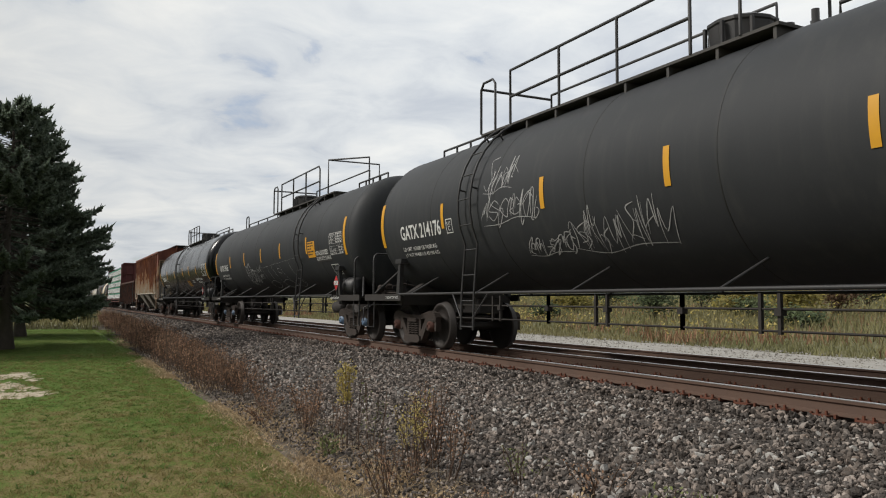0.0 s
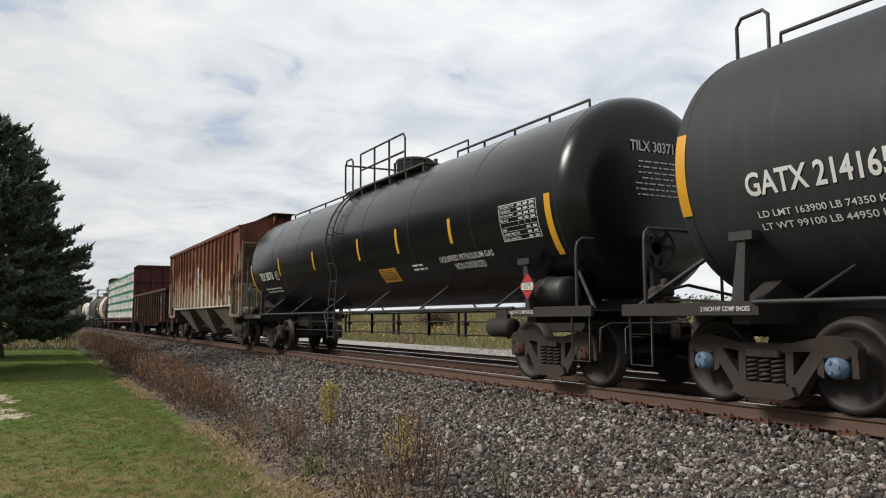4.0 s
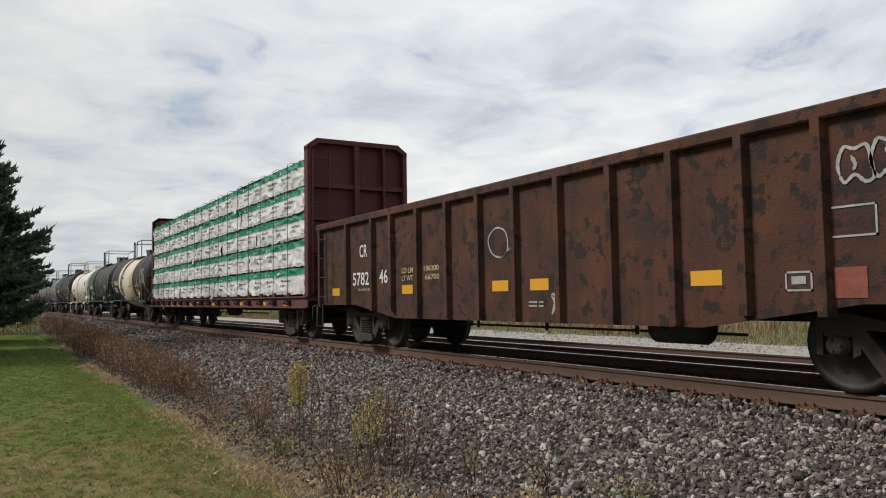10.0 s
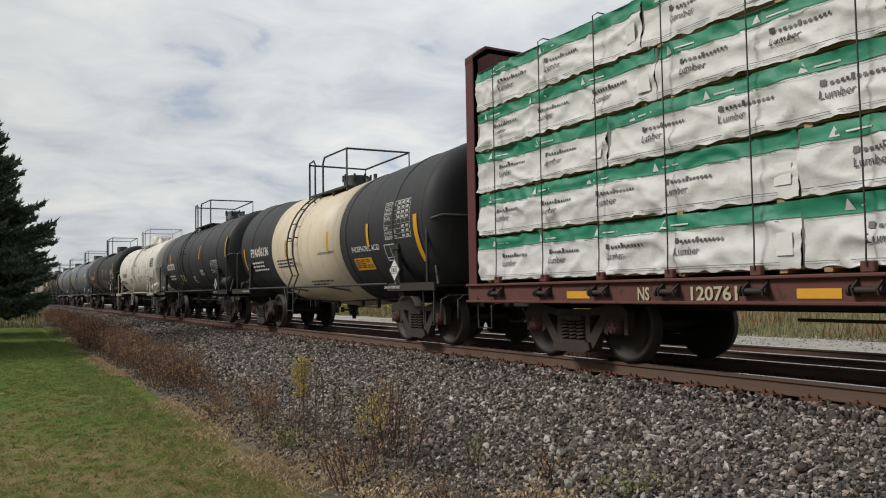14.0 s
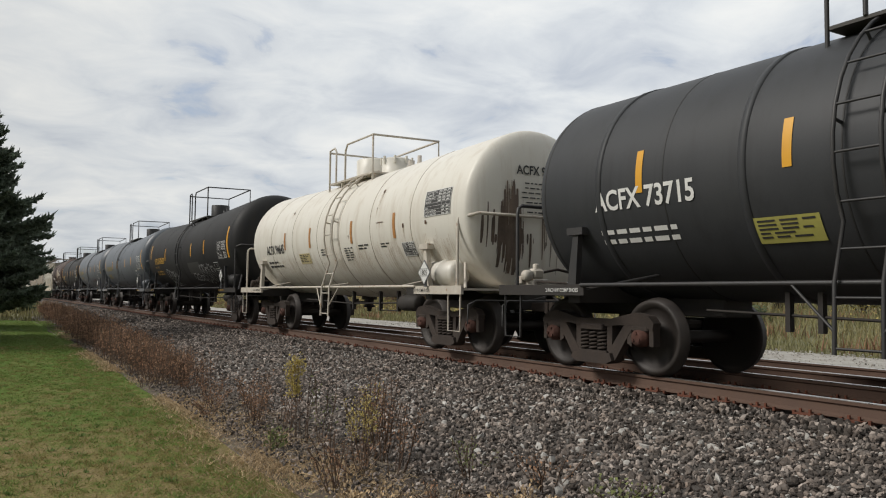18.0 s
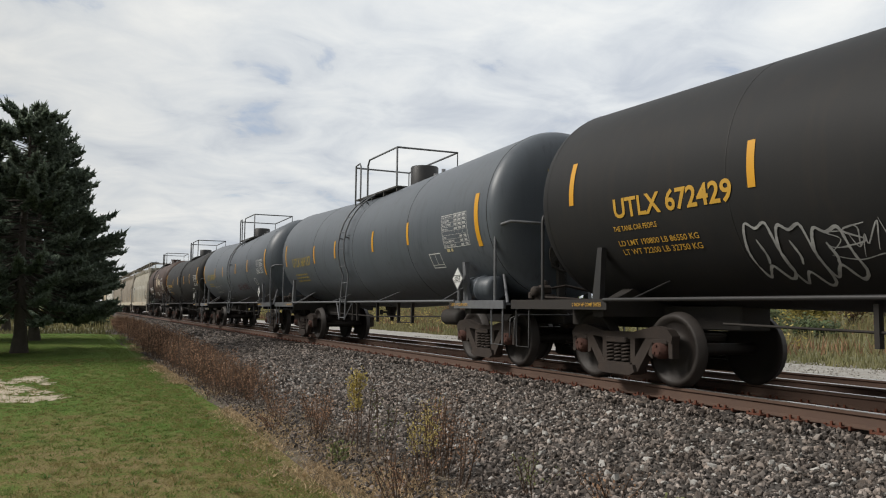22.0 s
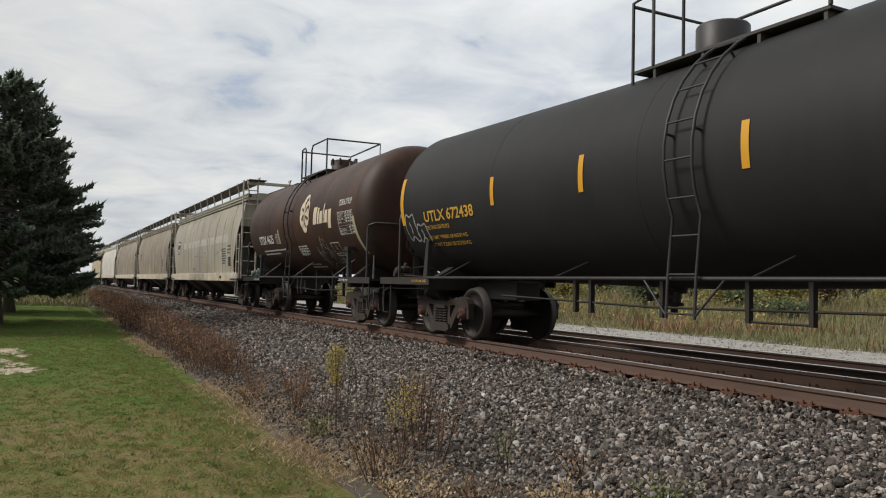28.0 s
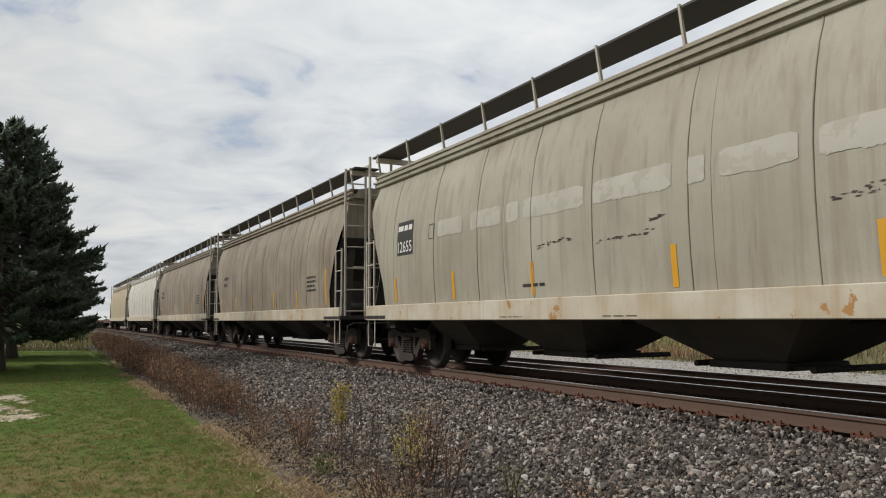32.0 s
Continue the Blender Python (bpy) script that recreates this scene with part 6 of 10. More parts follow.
# -- covered hopper with outside posts, rusted --
def post_hopper(S0, S1):
    mid = (S0 + S1) / 2
    car = thing("covered_hopper", "rust-eaten white covered hopper with outside posts", "hopper car", "hopper cars of the freight train")
    ROLLING.append((car, mid))
    rp, tm = M["rust_white"], M["rust_tube"]
    e0, e1 = S0 - mid, S1 - mid
    zb, zt, w = 1.60, 4.45, 1.50

    def lim(z):
        """How far the side sheet stands back from the car's end at a height."""
        return 0.0 if z > 3.97 else 1.36 * (3.97 - z) / (3.97 - 2.6) if z > 2.6 else 1.36
    zs = [zb, 1.9, 2.25, 2.6, 3.3, 3.97, 4.1, zt]
    for s in (-1, 1):
        mb = MB()
        v = [(s * w, y, z) for z in zs for y in (e0 + lim(z), e1 - lim(z))]
        v += [(s * (w - 0.05), y, z) for z in zs for y in (e0 + lim(z), e1 - lim(z))]
        n = len(zs)
        mb.add(v, [(2 * i, 2 * i + 1, 2 * i + 3, 2 * i + 2) for i in range(n - 1)] + [(2 * n + 2 * i, 2 * n + 2 * i + 1, 2 * n + 2 * i + 3, 2 * n + 2 * i + 2) for i in range(n - 1)])
        part("side_sheet", mb, rp, car, "rusted white side sheet")
        mb = MB()
        mb.box(min(s * (w - 0.02), s * (w + 0.10)), max(s * (w - 0.02), s * (w + 0.10)), e0, e1, zt - 0.02, zt + 0.12, 0.015)
        part("top_chord", mb, rp, car)
        mb = MB()
        mb.box(min(s * (w - 0.05), s * (w + 0.03)), max(s * (w - 0.05), s * (w + 0.03)), e0 + 1.34, e1 - 1.34, zb - 0.07, zb + 0.01, 0.012)
        part("side_sill", mb, rp, car)
        half = [0.42, 1.33, 2.2, 3.0, 3.8, 4.56, 5.33, 6.0, 6.72]
        for y in [q - 0.025 for q in half] + [-0.025 - q for q in half]:
            mb = MB()
            mb.prism([(s * (w - 0.01), y - 0.085), (s * (w + 0.09), y - 0.045), (s * (w + 0.09), y + 0.045), (s * (w - 0.01), y + 0.085)], zb + 0.06, zt + 0.02, "z")
            mb.add([(s * (w - 0.01), y - 0.085, zb + 0.06), (s * (w + 0.09), y - 0.045, zb + 0.06), (s * (w + 0.09), y + 0.045, zb + 0.06), (s * (w - 0.01), y + 0.085, zb + 0.06), (s * (w + 0.02), y - 0.05, zb - 0.04), (s * (w + 0.02), y + 0.05, zb - 0.04)],
                   [(0, 1, 4), (1, 2, 5, 4), (2, 3, 5)])
            part("side_post", mb, M["rust_edge"], car, "rust-orange outside post, paler at its foot")
    mb = MB()
    mb.prism([(-w - 0.06, zt + 0.1), (-0.6, zt + 0.42), (0.6, zt + 0.42), (w + 0.06, zt + 0.1), (w, zt), (-w, zt)], e0, e1, "y")
    part("roof", mb, rp, car, "low pitched rusted steel roof")
    mb = MB()
    mb.box(-0.42, 0.42, e0 - 0.45, e1 + 0.45, zt + 0.55, zt + 0.58)
    for k in range(12):
        mb.box(-0.35, 0.35, e0 + 0.1 + (e1 - e0 - 0.2) * k / 11 - 0.02, e0 + 0.1 + (e1 - e0 - 0.2) * k / 11 + 0.02, zt + 0.40, zt + 0.555)
    part("running_board", mb, M["grating"], car, "grated roof walkway")
    for s, e in ((-1, e0), (1, e1)):
        mb = MB()  # end wall over the sloping hopper end
        mb.prism([(-w, 3.97), (w, 3.97), (w, zt + 0.06), (0.6, zt + 0.41), (-0.6, zt + 0.41), (-w, zt + 0.06)], e + s * 0.012, e - s * 0.04, "y")
        part("end_sheet", mb, rp, car, "rusted upper end sheet")
        mb = MB()
        mb.box(-w + 0.05, w - 0.05, min(e - s * 0.02, e - s * 0.12), max(e - s * 0.02, e - s * 0.12), 3.86, 3.97, 0.01)
        part("end_beam", mb, tm, car, "pale cross beam with rust stains")
        mb = MB()
        mb.add([(w, e - s * 0.05, 3.97), (-w, e - s * 0.05, 3.97), (-w + 0.03, e - s * 1.42, 2.46), (w - 0.03, e - s * 1.42, 2.46), (w, e - s * 0.11, 3.97), (-w, e - s * 0.11, 3.97), (-w + 0.03, e - s * 1.50, 2.46), (w - 0.03, e - s * 1.50, 2.46)], [(0, 1, 2, 3), (4, 7, 6, 5), (1, 5, 6, 2), (0, 3, 7, 4), (2, 6, 7, 3)])
        part("slope_sheet", mb, M["bay_pale"], car, "dusty grey sloping end sheet")
        mb = MB()
        mb.box(-w + 0.03, w - 0.03, min(e - s * 1.42, e - s * 1.48), max(e - s * 1.42, e - s * 1.48), 1.16, 2.47)
        part("end_bulkhead", mb, M["bay_light"], car, "pale grey lower end wall with rust specks")
        if s < 0:
            mb = MB()
            mb.lathe([(-0.95, 0.0), (-0.93, 0.11), (-0.87, 0.155), (-0.1, 0.155), (-0.04, 0.11), (-0.02, 0)], "x", (0, e - s * 1.08, 2.16), 18)
            part("air_reservoir", mb, M["bay_light"], car, "pale round air reservoir")
            mb = MB()
            mb.box(-1.25, 0.9, min(e - s * 0.88, e - s * 1.0), max(e - s * 0.88, e - s * 1.0), 1.93, 2.0, 0.008)
            mb.prism([(e - s * 0.94, 1.96), (e - s * 1.42, 2.08), (e - s * 1.42, 1.7), (e - s * 1.3, 1.9)], -0.05, 0.0)
            part("end_shelf", mb, M["bay_light"], car, "pale shelf beam across the end")
            mb = MB()
            mb.lathe([(-1.30, 0.0), (-1.29, 0.10), (-1.22, 0.16), (-0.95, 0.17), (-0.80, 0.09), (-0.62, 0.05), (-0.62, 0)], "x", (0, e - s * 0.5, 1.34), 16)
            part("brake_cylinder", mb, M["bay_light"], car, "pale conical brake cylinder")
        for x, wd, z0 in ((-0.62, 0.05, 1.15), (-0.26, 0.105, 2.45), (0.42, 0.05, 1.15), (0.9, 0.05, 1.15)):
            mb = MB()
            mb.box(x - wd, x + wd, min(e, e - s * 0.1), max(e, e - s * 0.1), z0, zt, 0.008)
            part("end_post", mb, M["rust_edge"] if wd > 0.1 else tm, car, "upright end post streaked with rust")
        for x in (-0.30, 0.30):
            mb = MB()
            mb.prism([(e + s * 0.42, zt + 0.55), (e + s * 0.02, zt + 0.55), (e + s * 0.02, zt + 0.10), (e + s * 0.05, zt + 0.06)], x - 0.012, x + 0.012)
            part("board_bracket", mb, M["rust_edge"], car, "tapered plate under the roof walkway")
        for x in (-1.52, 1.52):
            mb = MB()  # end sill plate below the ladder, with its gusset at the side
            mb.box(x - 0.02, x + 0.02, min(e, e - s * 1.6), max(e, e - s * 1.6), 1.12, 1.24, 0.008)
            mb.prism([(e - s * 1.28, 1.2), (e - s * 1.75, 1.2), (e - s * 1.62, 1.56), (e - s * 1.28, 1.56)], x - 0.015, x + 0.015)
            part("end_sill", mb, tm, car, "pale sill plate with rust stains")
            mb = MB()
            mb.box(x - 0.05, x + 0.05, min(e + s * 0.01, e - s * 0.11), max(e + s * 0.01, e - s * 0.11), 1.2, 4.45, 0.012)
            part("corner_post", mb, rp, car, "rust-streaked corner post")
            mb = MB()
            mb.tube([(x, e - s * 0.56, 1.2), (x, e - s * 0.56, 3.5)], 0.032, 6)
            for z in (1.7, 2.19, 2.7):
                mb.tube([(x, e - s * 0.05, z), (x, e - s * 0.3, z - 0.03), (x, e - s * 0.56, z)], 0.017, 6)
            part("ladder", mb, tm, car, "worn ladder rungs between upright bars")
            sill_step(car, x, e - s * 0.85, tm)
        mb = MB()
        mb.box(-1.50, 1.50, min(e - s * 0.02, e - s * 1.45), max(e - s * 0.02, e - s * 1.45), 1.08, 1.16, 0.01)
        part("end_platform", mb, M["hopper_under"], car, "dark end platform")
        mb = MB()
        mb.tube([(-1.1, e - s * 0.55, 1.2), (-1.1, e - s * 0.55, 3.4)], 0.03, 6)
        mb.tube([(-1.45, e - s * 0.5, 2.5), (1.45, e - s * 0.5, 2.5)], 0.018, 5)
        part("grab_rail", mb, M["grey_tube"], car, "bare upright pipe and cross rail")
        straight_ladder(car, (-1.46, -0.90), e + s * 0.07, 0, 1.15, 3.95, tm, 0.50, 0.022)
        truck(car, e - s * 1.55, mid + e - s * 1.55)
        mb = MB()
        mb.box(-0.3, 0.3, min(e + s * 0.1, e - s * 2.6), max(e + s * 0.1, e - s * 2.6), 0.78, 1.08, 0.02)
        part("draft_sill", mb, M["under"], car)
        mb = MB()
        mb.prism([(-1.4, 0.9), (1.4, 0.9), (1.4, 1.2), (0.6, 1.5), (-0.6, 1.5), (-1.4, 1.2)], e - s * 1.7, e - s * 1.4, "y")
        part("bolster", mb, M["hopper_under"], car)
    hand_brake(car, -0.02, e0 - 0.14, 2.31, 1, "bay_light")
    couplers(car, e0 - 0.1, e1 + 0.1)
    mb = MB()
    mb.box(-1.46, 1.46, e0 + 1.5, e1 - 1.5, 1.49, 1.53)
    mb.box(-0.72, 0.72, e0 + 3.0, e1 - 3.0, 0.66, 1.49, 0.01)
    part("floor_sheet", mb, M["hopper_under"], car, "dark floor sheet over the centre sill")
    for c in (4.055, -0.165, -4.365):
        y0, y1 = c - 1.35, c + 1.35
        mb = MB()
        mb.add([(-1.45, y0, 1.49), (1.45, y0, 1.49), (1.45, y1, 1.49), (-1.45, y1, 1.49), (-0.75, c - 0.35, 0.42), (0.75, c - 0.35, 0.42), (0.75, c + 0.35, 0.42), (-0.75, c + 0.35, 0.42)],
               [(0, 1, 5, 4), (1, 2, 6, 5), (2, 3, 7, 6), (3, 0, 4, 7), (4, 5, 6, 7)])
        bay = part("hopper_bay", mb, M["bay_pale"], car, "tapering discharge bay")
        mb = MB()
        mb.box(-0.85, 0.85, c - 0.4, c + 0.4, 0.32, 0.42, 0.015)
        mb.tube([(-0.95, c - 0.3, 0.38), (0.95, c - 0.3, 0.38)], 0.03, 6)
        part("outlet_gate", mb, M["under"], bay)
    sk = flat_skin(-w - 0.002)
    # patched lettering on the far panels
    for y0, y1, z, t, hgt in ((73.07, 72.61, 3.09, "DJ", 0.27), (72.35, 71.88, 3.08, "TX", 0.27), (73.08, 72.61, 2.56, "475", 0.26), (72.37, 71.80, 2.59, "083", 0.26)):
        mb = MB()
        patch(mb, sk, y0 - mid, y1 - mid, z - 0.06, z + hgt + 0.07, 1, 0.004)
        pl = part("paint_patch", mb, M["hopper_white"], car, "repainted pale patch under the mark")
        mb = MB()
        write(mb, sk, t, y0 - mid - 0.05, y1 - mid + 0.04, z, hgt, 0.009)
        part("lettering", mb, M["black"], pl, "black stencilled mark")
    mb = MB()
    for y0, y1, z, t in ((73.01, 72.64, 2.06, "LD. LMT."), (73.0, 72.68, 1.90, "LT. WT."), (72.32, 71.86, 2.05, "198800 LB"), (72.27, 71.86, 1.89, "64200 LB"), (71.45, 71.25, 2.06, "LO"), (71.45, 71.12, 1.90, "NEW 9")):
        write(mb, sk, t, y0 - mid, y1 - mid, z, 0.075, 0.007)
    outline(mb, sk, 72.22 - mid, 71.96 - mid, 1.61, 1.71, 0.015)
    for k in range(4):
        patch(mb, sk, 61.82 - mid, 61.46 - mid + 0.05 * (k % 2), 1.96 + 0.07 * k, 1.985 + 0.07 * k, 1, 0.006)
    outline(mb, sk, 62.57 - mid, 62.16 - mid, 1.84, 2.18, 0.02)
    for k in range(3):
        patch(mb, sk, 62.53 - k * 0.12 - mid, 62.44 - k * 0.12 - mid, 1.9, 2.12, 1, 0.006)
    mb.add([sk(61.08 - mid, 2.05, 0.006), sk(60.95 - mid, 1.9, 0.006), sk(60.82 - mid, 2.05, 0.006), sk(60.95 - mid, 2.2, 0.006)], [(0, 1, 2, 3)])
    part("small_print", mb, M["black"], car, "small black stencilled print")
    mb = MB()
    patch(mb, sk, 67.52 - mid, 66.89 - mid, 2.62, 3.42, 1, 0.005)
    sign = part("sign_panel", mb, M["white"], car, "white and blue emblem panel")
    mb = MB()
    mb.add([sk(67.49 - mid, 3.03, 0.009), sk(67.205 - mid, 2.70, 0.009), sk(66.92 - mid, 3.03, 0.009), sk(67.205 - mid, 3.38, 0.009)], [(0, 1, 2, 3)])
    patch(mb, sk, 67.52 - mid, 66.89 - mid, 2.28, 2.60, 1, 0.006)
    part("sign_blue", mb, M["blue"], sign, "blue diamond and lower panel")
    mb = MB()
    for a, b in ((67.40, 67.25), (67.21, 67.13), (67.09, 67.01)):
        patch(mb, sk, a - mid, b - mid, 2.96, 3.11, 1, 0.013)
    for a, b, z in ((67.28, 67.13, 2.515), (67.48, 66.93, 2.42), (67.42, 66.99, 2.325)):
        patch(mb, sk, a - mid, b - mid, z, z + 0.05, 1, 0.010)
    part("sign_print", mb, M["white"], sign, "white print bars on blue")
    mb = MB()
    for a, b in ((70.85, 70.35), (67.45, 66.95), (64.05, 63.6)):
        patch(mb, sk, a - mid, b - mid, 1.64, 1.73, 1, 0.006)
    part("reflector_patch", mb, M["patch_orange"], car, "faded orange reflector strips")


post_hopper(59.14, 75.3)


# -- gondola --
def gondola(S0, S1):
    mid = (S0 + S1) / 2
    car = thing("gondola", "rust-brown steel gondola car with worn white numbers", "gondola car")
    ROLLING.append((car, mid))
    gm = M["gondola"]
    e0, e1 = S0 - mid, S1 - mid
    zt, w = 2.72, 1.48
    for s in (-1, 1):
        belly = [(e0, 0.92), (e0 + 2.1, 0.92), (e0 + 4.0, 0.66), (e1 - 4.0, 0.66), (e1 - 2.1, 0.92), (e1, 0.92), (e1, zt), (e0, zt)]
        mb = MB()
        mb.prism(belly, min(s * w, s * (w - 0.03)), max(s * w, s * (w - 0.03)))
        part("side_sheet", mb, gm, car, "rust-brown plate side")
        mb = MB()
        mb.box(min(s * (w - 0.06), s * (w + 0.10)), max(s * (w - 0.06), s * (w + 0.10)), e0, e1, zt - 0.02, zt + 0.13, 0.02)
        part("top_chord", mb, gm, car)
        for along in (92.3, 90.70, 89.38, 88.50, 87.42, 86.35, 85.33, 84.33, 83.28, 82.22, 81.18, 80.2, 79.3, 78.0, 77.0):
            y = along - mid
            zl = 0.92 if min(y - e0, e1 - y) < 2.2 else (0.68 if min(y - e0, e1 - y) > 4 else 0.80)
            mb = MB()
            mb.prism([(s * (w - 0.01), y - 0.085), (s * (w + 0.10), y - 0.05), (s * (w + 0.10), y + 0.05), (s * (w - 0.01), y + 0.085)], zl, zt, "z")
            part("side_post", mb, gm, car)
    for s, e in ((-1, e0), (1, e1)):
        mb = MB()
        mb.box(-w, w, min(e, e - s * 0.05), max(e, e - s * 0.05), 1.0, zt, 0.01)
        part("end_wall", mb, gm, car, "rusted steel end wall")
        mb = MB()
        mb.box(-w - 0.08, w + 0.08, min(e + s * 0.09, e - s * 0.05), max(e + s * 0.09, e - s * 0.05), zt - 0.03, zt + 0.14, 0.02)
        part("end_cap", mb, gm, car)
        for z in (1.55, 2.1):
            mb = MB()
            mb.box(-w, w, min(e + s * 0.08, e), max(e + s * 0.08, e), z - 0.06, z + 0.06, 0.02)
            part("end_beam", mb, gm, car)
        mb = MB()
        mb.box(-w, w, min(e + s * 0.12, e), max(e + s * 0.12, e), 0.85, 1.08, 0.02)
        part("end_sill", mb, gm, car)
        for x in (-1.15, 0.95):
            straight_ladder(car, (x - 0.2, x + 0.25), e + s * 0.16, 0, 1.35, 2.55, M["pale_tube"], 0.40, 0.016)
        for x in (-w - 0.13, w + 0.13):
            straight_ladder(car, x, e - s * 0.75, e - s * 0.30, 1.0, 2.6, M["rail_tube"], 0.45, 0.012)
            sill_step(car, x, e - s * 0.3, M["under"], 0.95)
        truck(car, e - s * 1.75, mid + e - s * 1.75, "cast")
    mb = MB()
    mb.box(-w + 0.04, w - 0.04, e0 + 0.06, e1 - 0.06, 1.0, 1.08)
    part("floor", mb, gm, car)
    mb = MB()
    mb.box(-0.3, 0.3, e0 - 0.2, e1 + 0.2, 0.70, 1.0, 0.02)
    part("centre_sill", mb, M["under"], car)
    mb = MB()
    mb.lathe([(e0 + 4.4, 0.0), (e0 + 4.42, 0.2), (e0 + 5.2, 0.2), (e0 + 5.22, 0)], "y", (-0.9, 0, 0.62), 16)
    part("air_reservoir", mb, M["under"], car)
    mb = MB()
    mb.tube([(-0.7, e0 + 4, 0.55), (-0.7, e1 - 5, 0.55)], 0.02, 5)
    for y in (-2, 0, 2):
        mb.box(-0.72, -0.68, y - 0.02, y + 0.02, 0.5, 0.95)
    part("brake_rigging", mb, M["under"], car)
    hand_brake(car, 0.4, e0 - 0.14, 2.2, 1)
    couplers(car, e0 - 0.2, e1 + 0.2)
    sk = flat_skin(-w - 0.002)
    for y0, y1, z, hgt, t in ((90.1, 89.71, 1.94, 0.27, "CR"), (90.46, 89.64, 1.34, 0.28, "5782"), (89.13, 88.75, 1.36, 0.28, "46")):
        mb = MB()
        write(mb, sk, t, y0 - mid, y1 - mid, z, hgt)
        part("lettering", mb, M["white"], car, "worn white stencilled number")
    mb = MB()
    for y0, y1, z, h_, t in ((88.13, 87.67, 1.53, 0.10, "LD LM"), (88.13, 87.67, 1.38, 0.10, "LT WT"), (87.24, 86.70, 1.54, 0.10, "196300"), (87.20, 86.68, 1.38, 0.10, "66700"), (90.2, 89.6, 1.22, 0.05, "2 IN COMP SHOES")):
        write(mb, sk, t, y0 - mid, y1 - mid, z, h_)
    part("small_print", mb, M["pale"], car, "worn small stencilled print")
    for y in (91.45, 87.92, 84.8, 83.8, 80.75, 78.35):
        mb = MB()
        patch(mb, sk, y - mid + 0.22, y - mid - 0.22, 1.13, 1.30 if y > 79 else 1.38, 1)
        part("reflector", mb, M["yellow"], car, "amber reflector plate")
    mb = MB()
    outline(mb, sk, 79.25 - mid, 78.78 - mid, 1.55, 1.85, 0.02)
    scribble(mb, sk, 79.15 - mid, 78.5 - mid, 2.05, 2.5, 0.035, "fat")
    stroke(mb, sk, glide([(84.82 + q * 0.05 * math.cos(k) - mid, 1.9 + 0.24 * math.sin(k)) for k, q in ((3.6, 7), (4.5, 6), (5.6, 5), (6.6, 6), (7.6, 6), (8.6, 5), (9.4, 5), (10.2, 6), (10.9, 6))]), 0.028, SPRAY)
    stroke(mb, sk, glide([(83.86 - 0.35 - mid, 0.78), (83.86 - 0.42 - mid, 0.95), (83.86 - 0.36 - mid, 1.06), (83.86 - 0.50 - mid, 1.0), (83.86 - 0.46 - mid, 0.82)]), 0.06, SPRAY)
    bars(mb, sk, 83.86 + 0.2 - mid, 83.86 - 0.15 - mid, 0.86, 0.97, 2)
    part("graffiti", mb, M["graffiti"], car, "faded chalk scrawls")
    mb = MB()
    patch(mb, sk, 79.35 - mid, 78.9 - mid, 0.98, 1.27, 1)
    part("paint_patch", mb, M["salmon"], car, "faded salmon paint patch")
    mb = MB()
    outline(mb, sk, 79.75 - mid, 79.45 - mid, 1.05, 1.25, 0.02)
    patch(mb, sk, 79.68 - mid, 79.52 - mid, 1.12, 1.20, 1)
    part("small_print", mb, M["graffiti"], car, "worn white stencil")


gondola(76.85, 92.45)


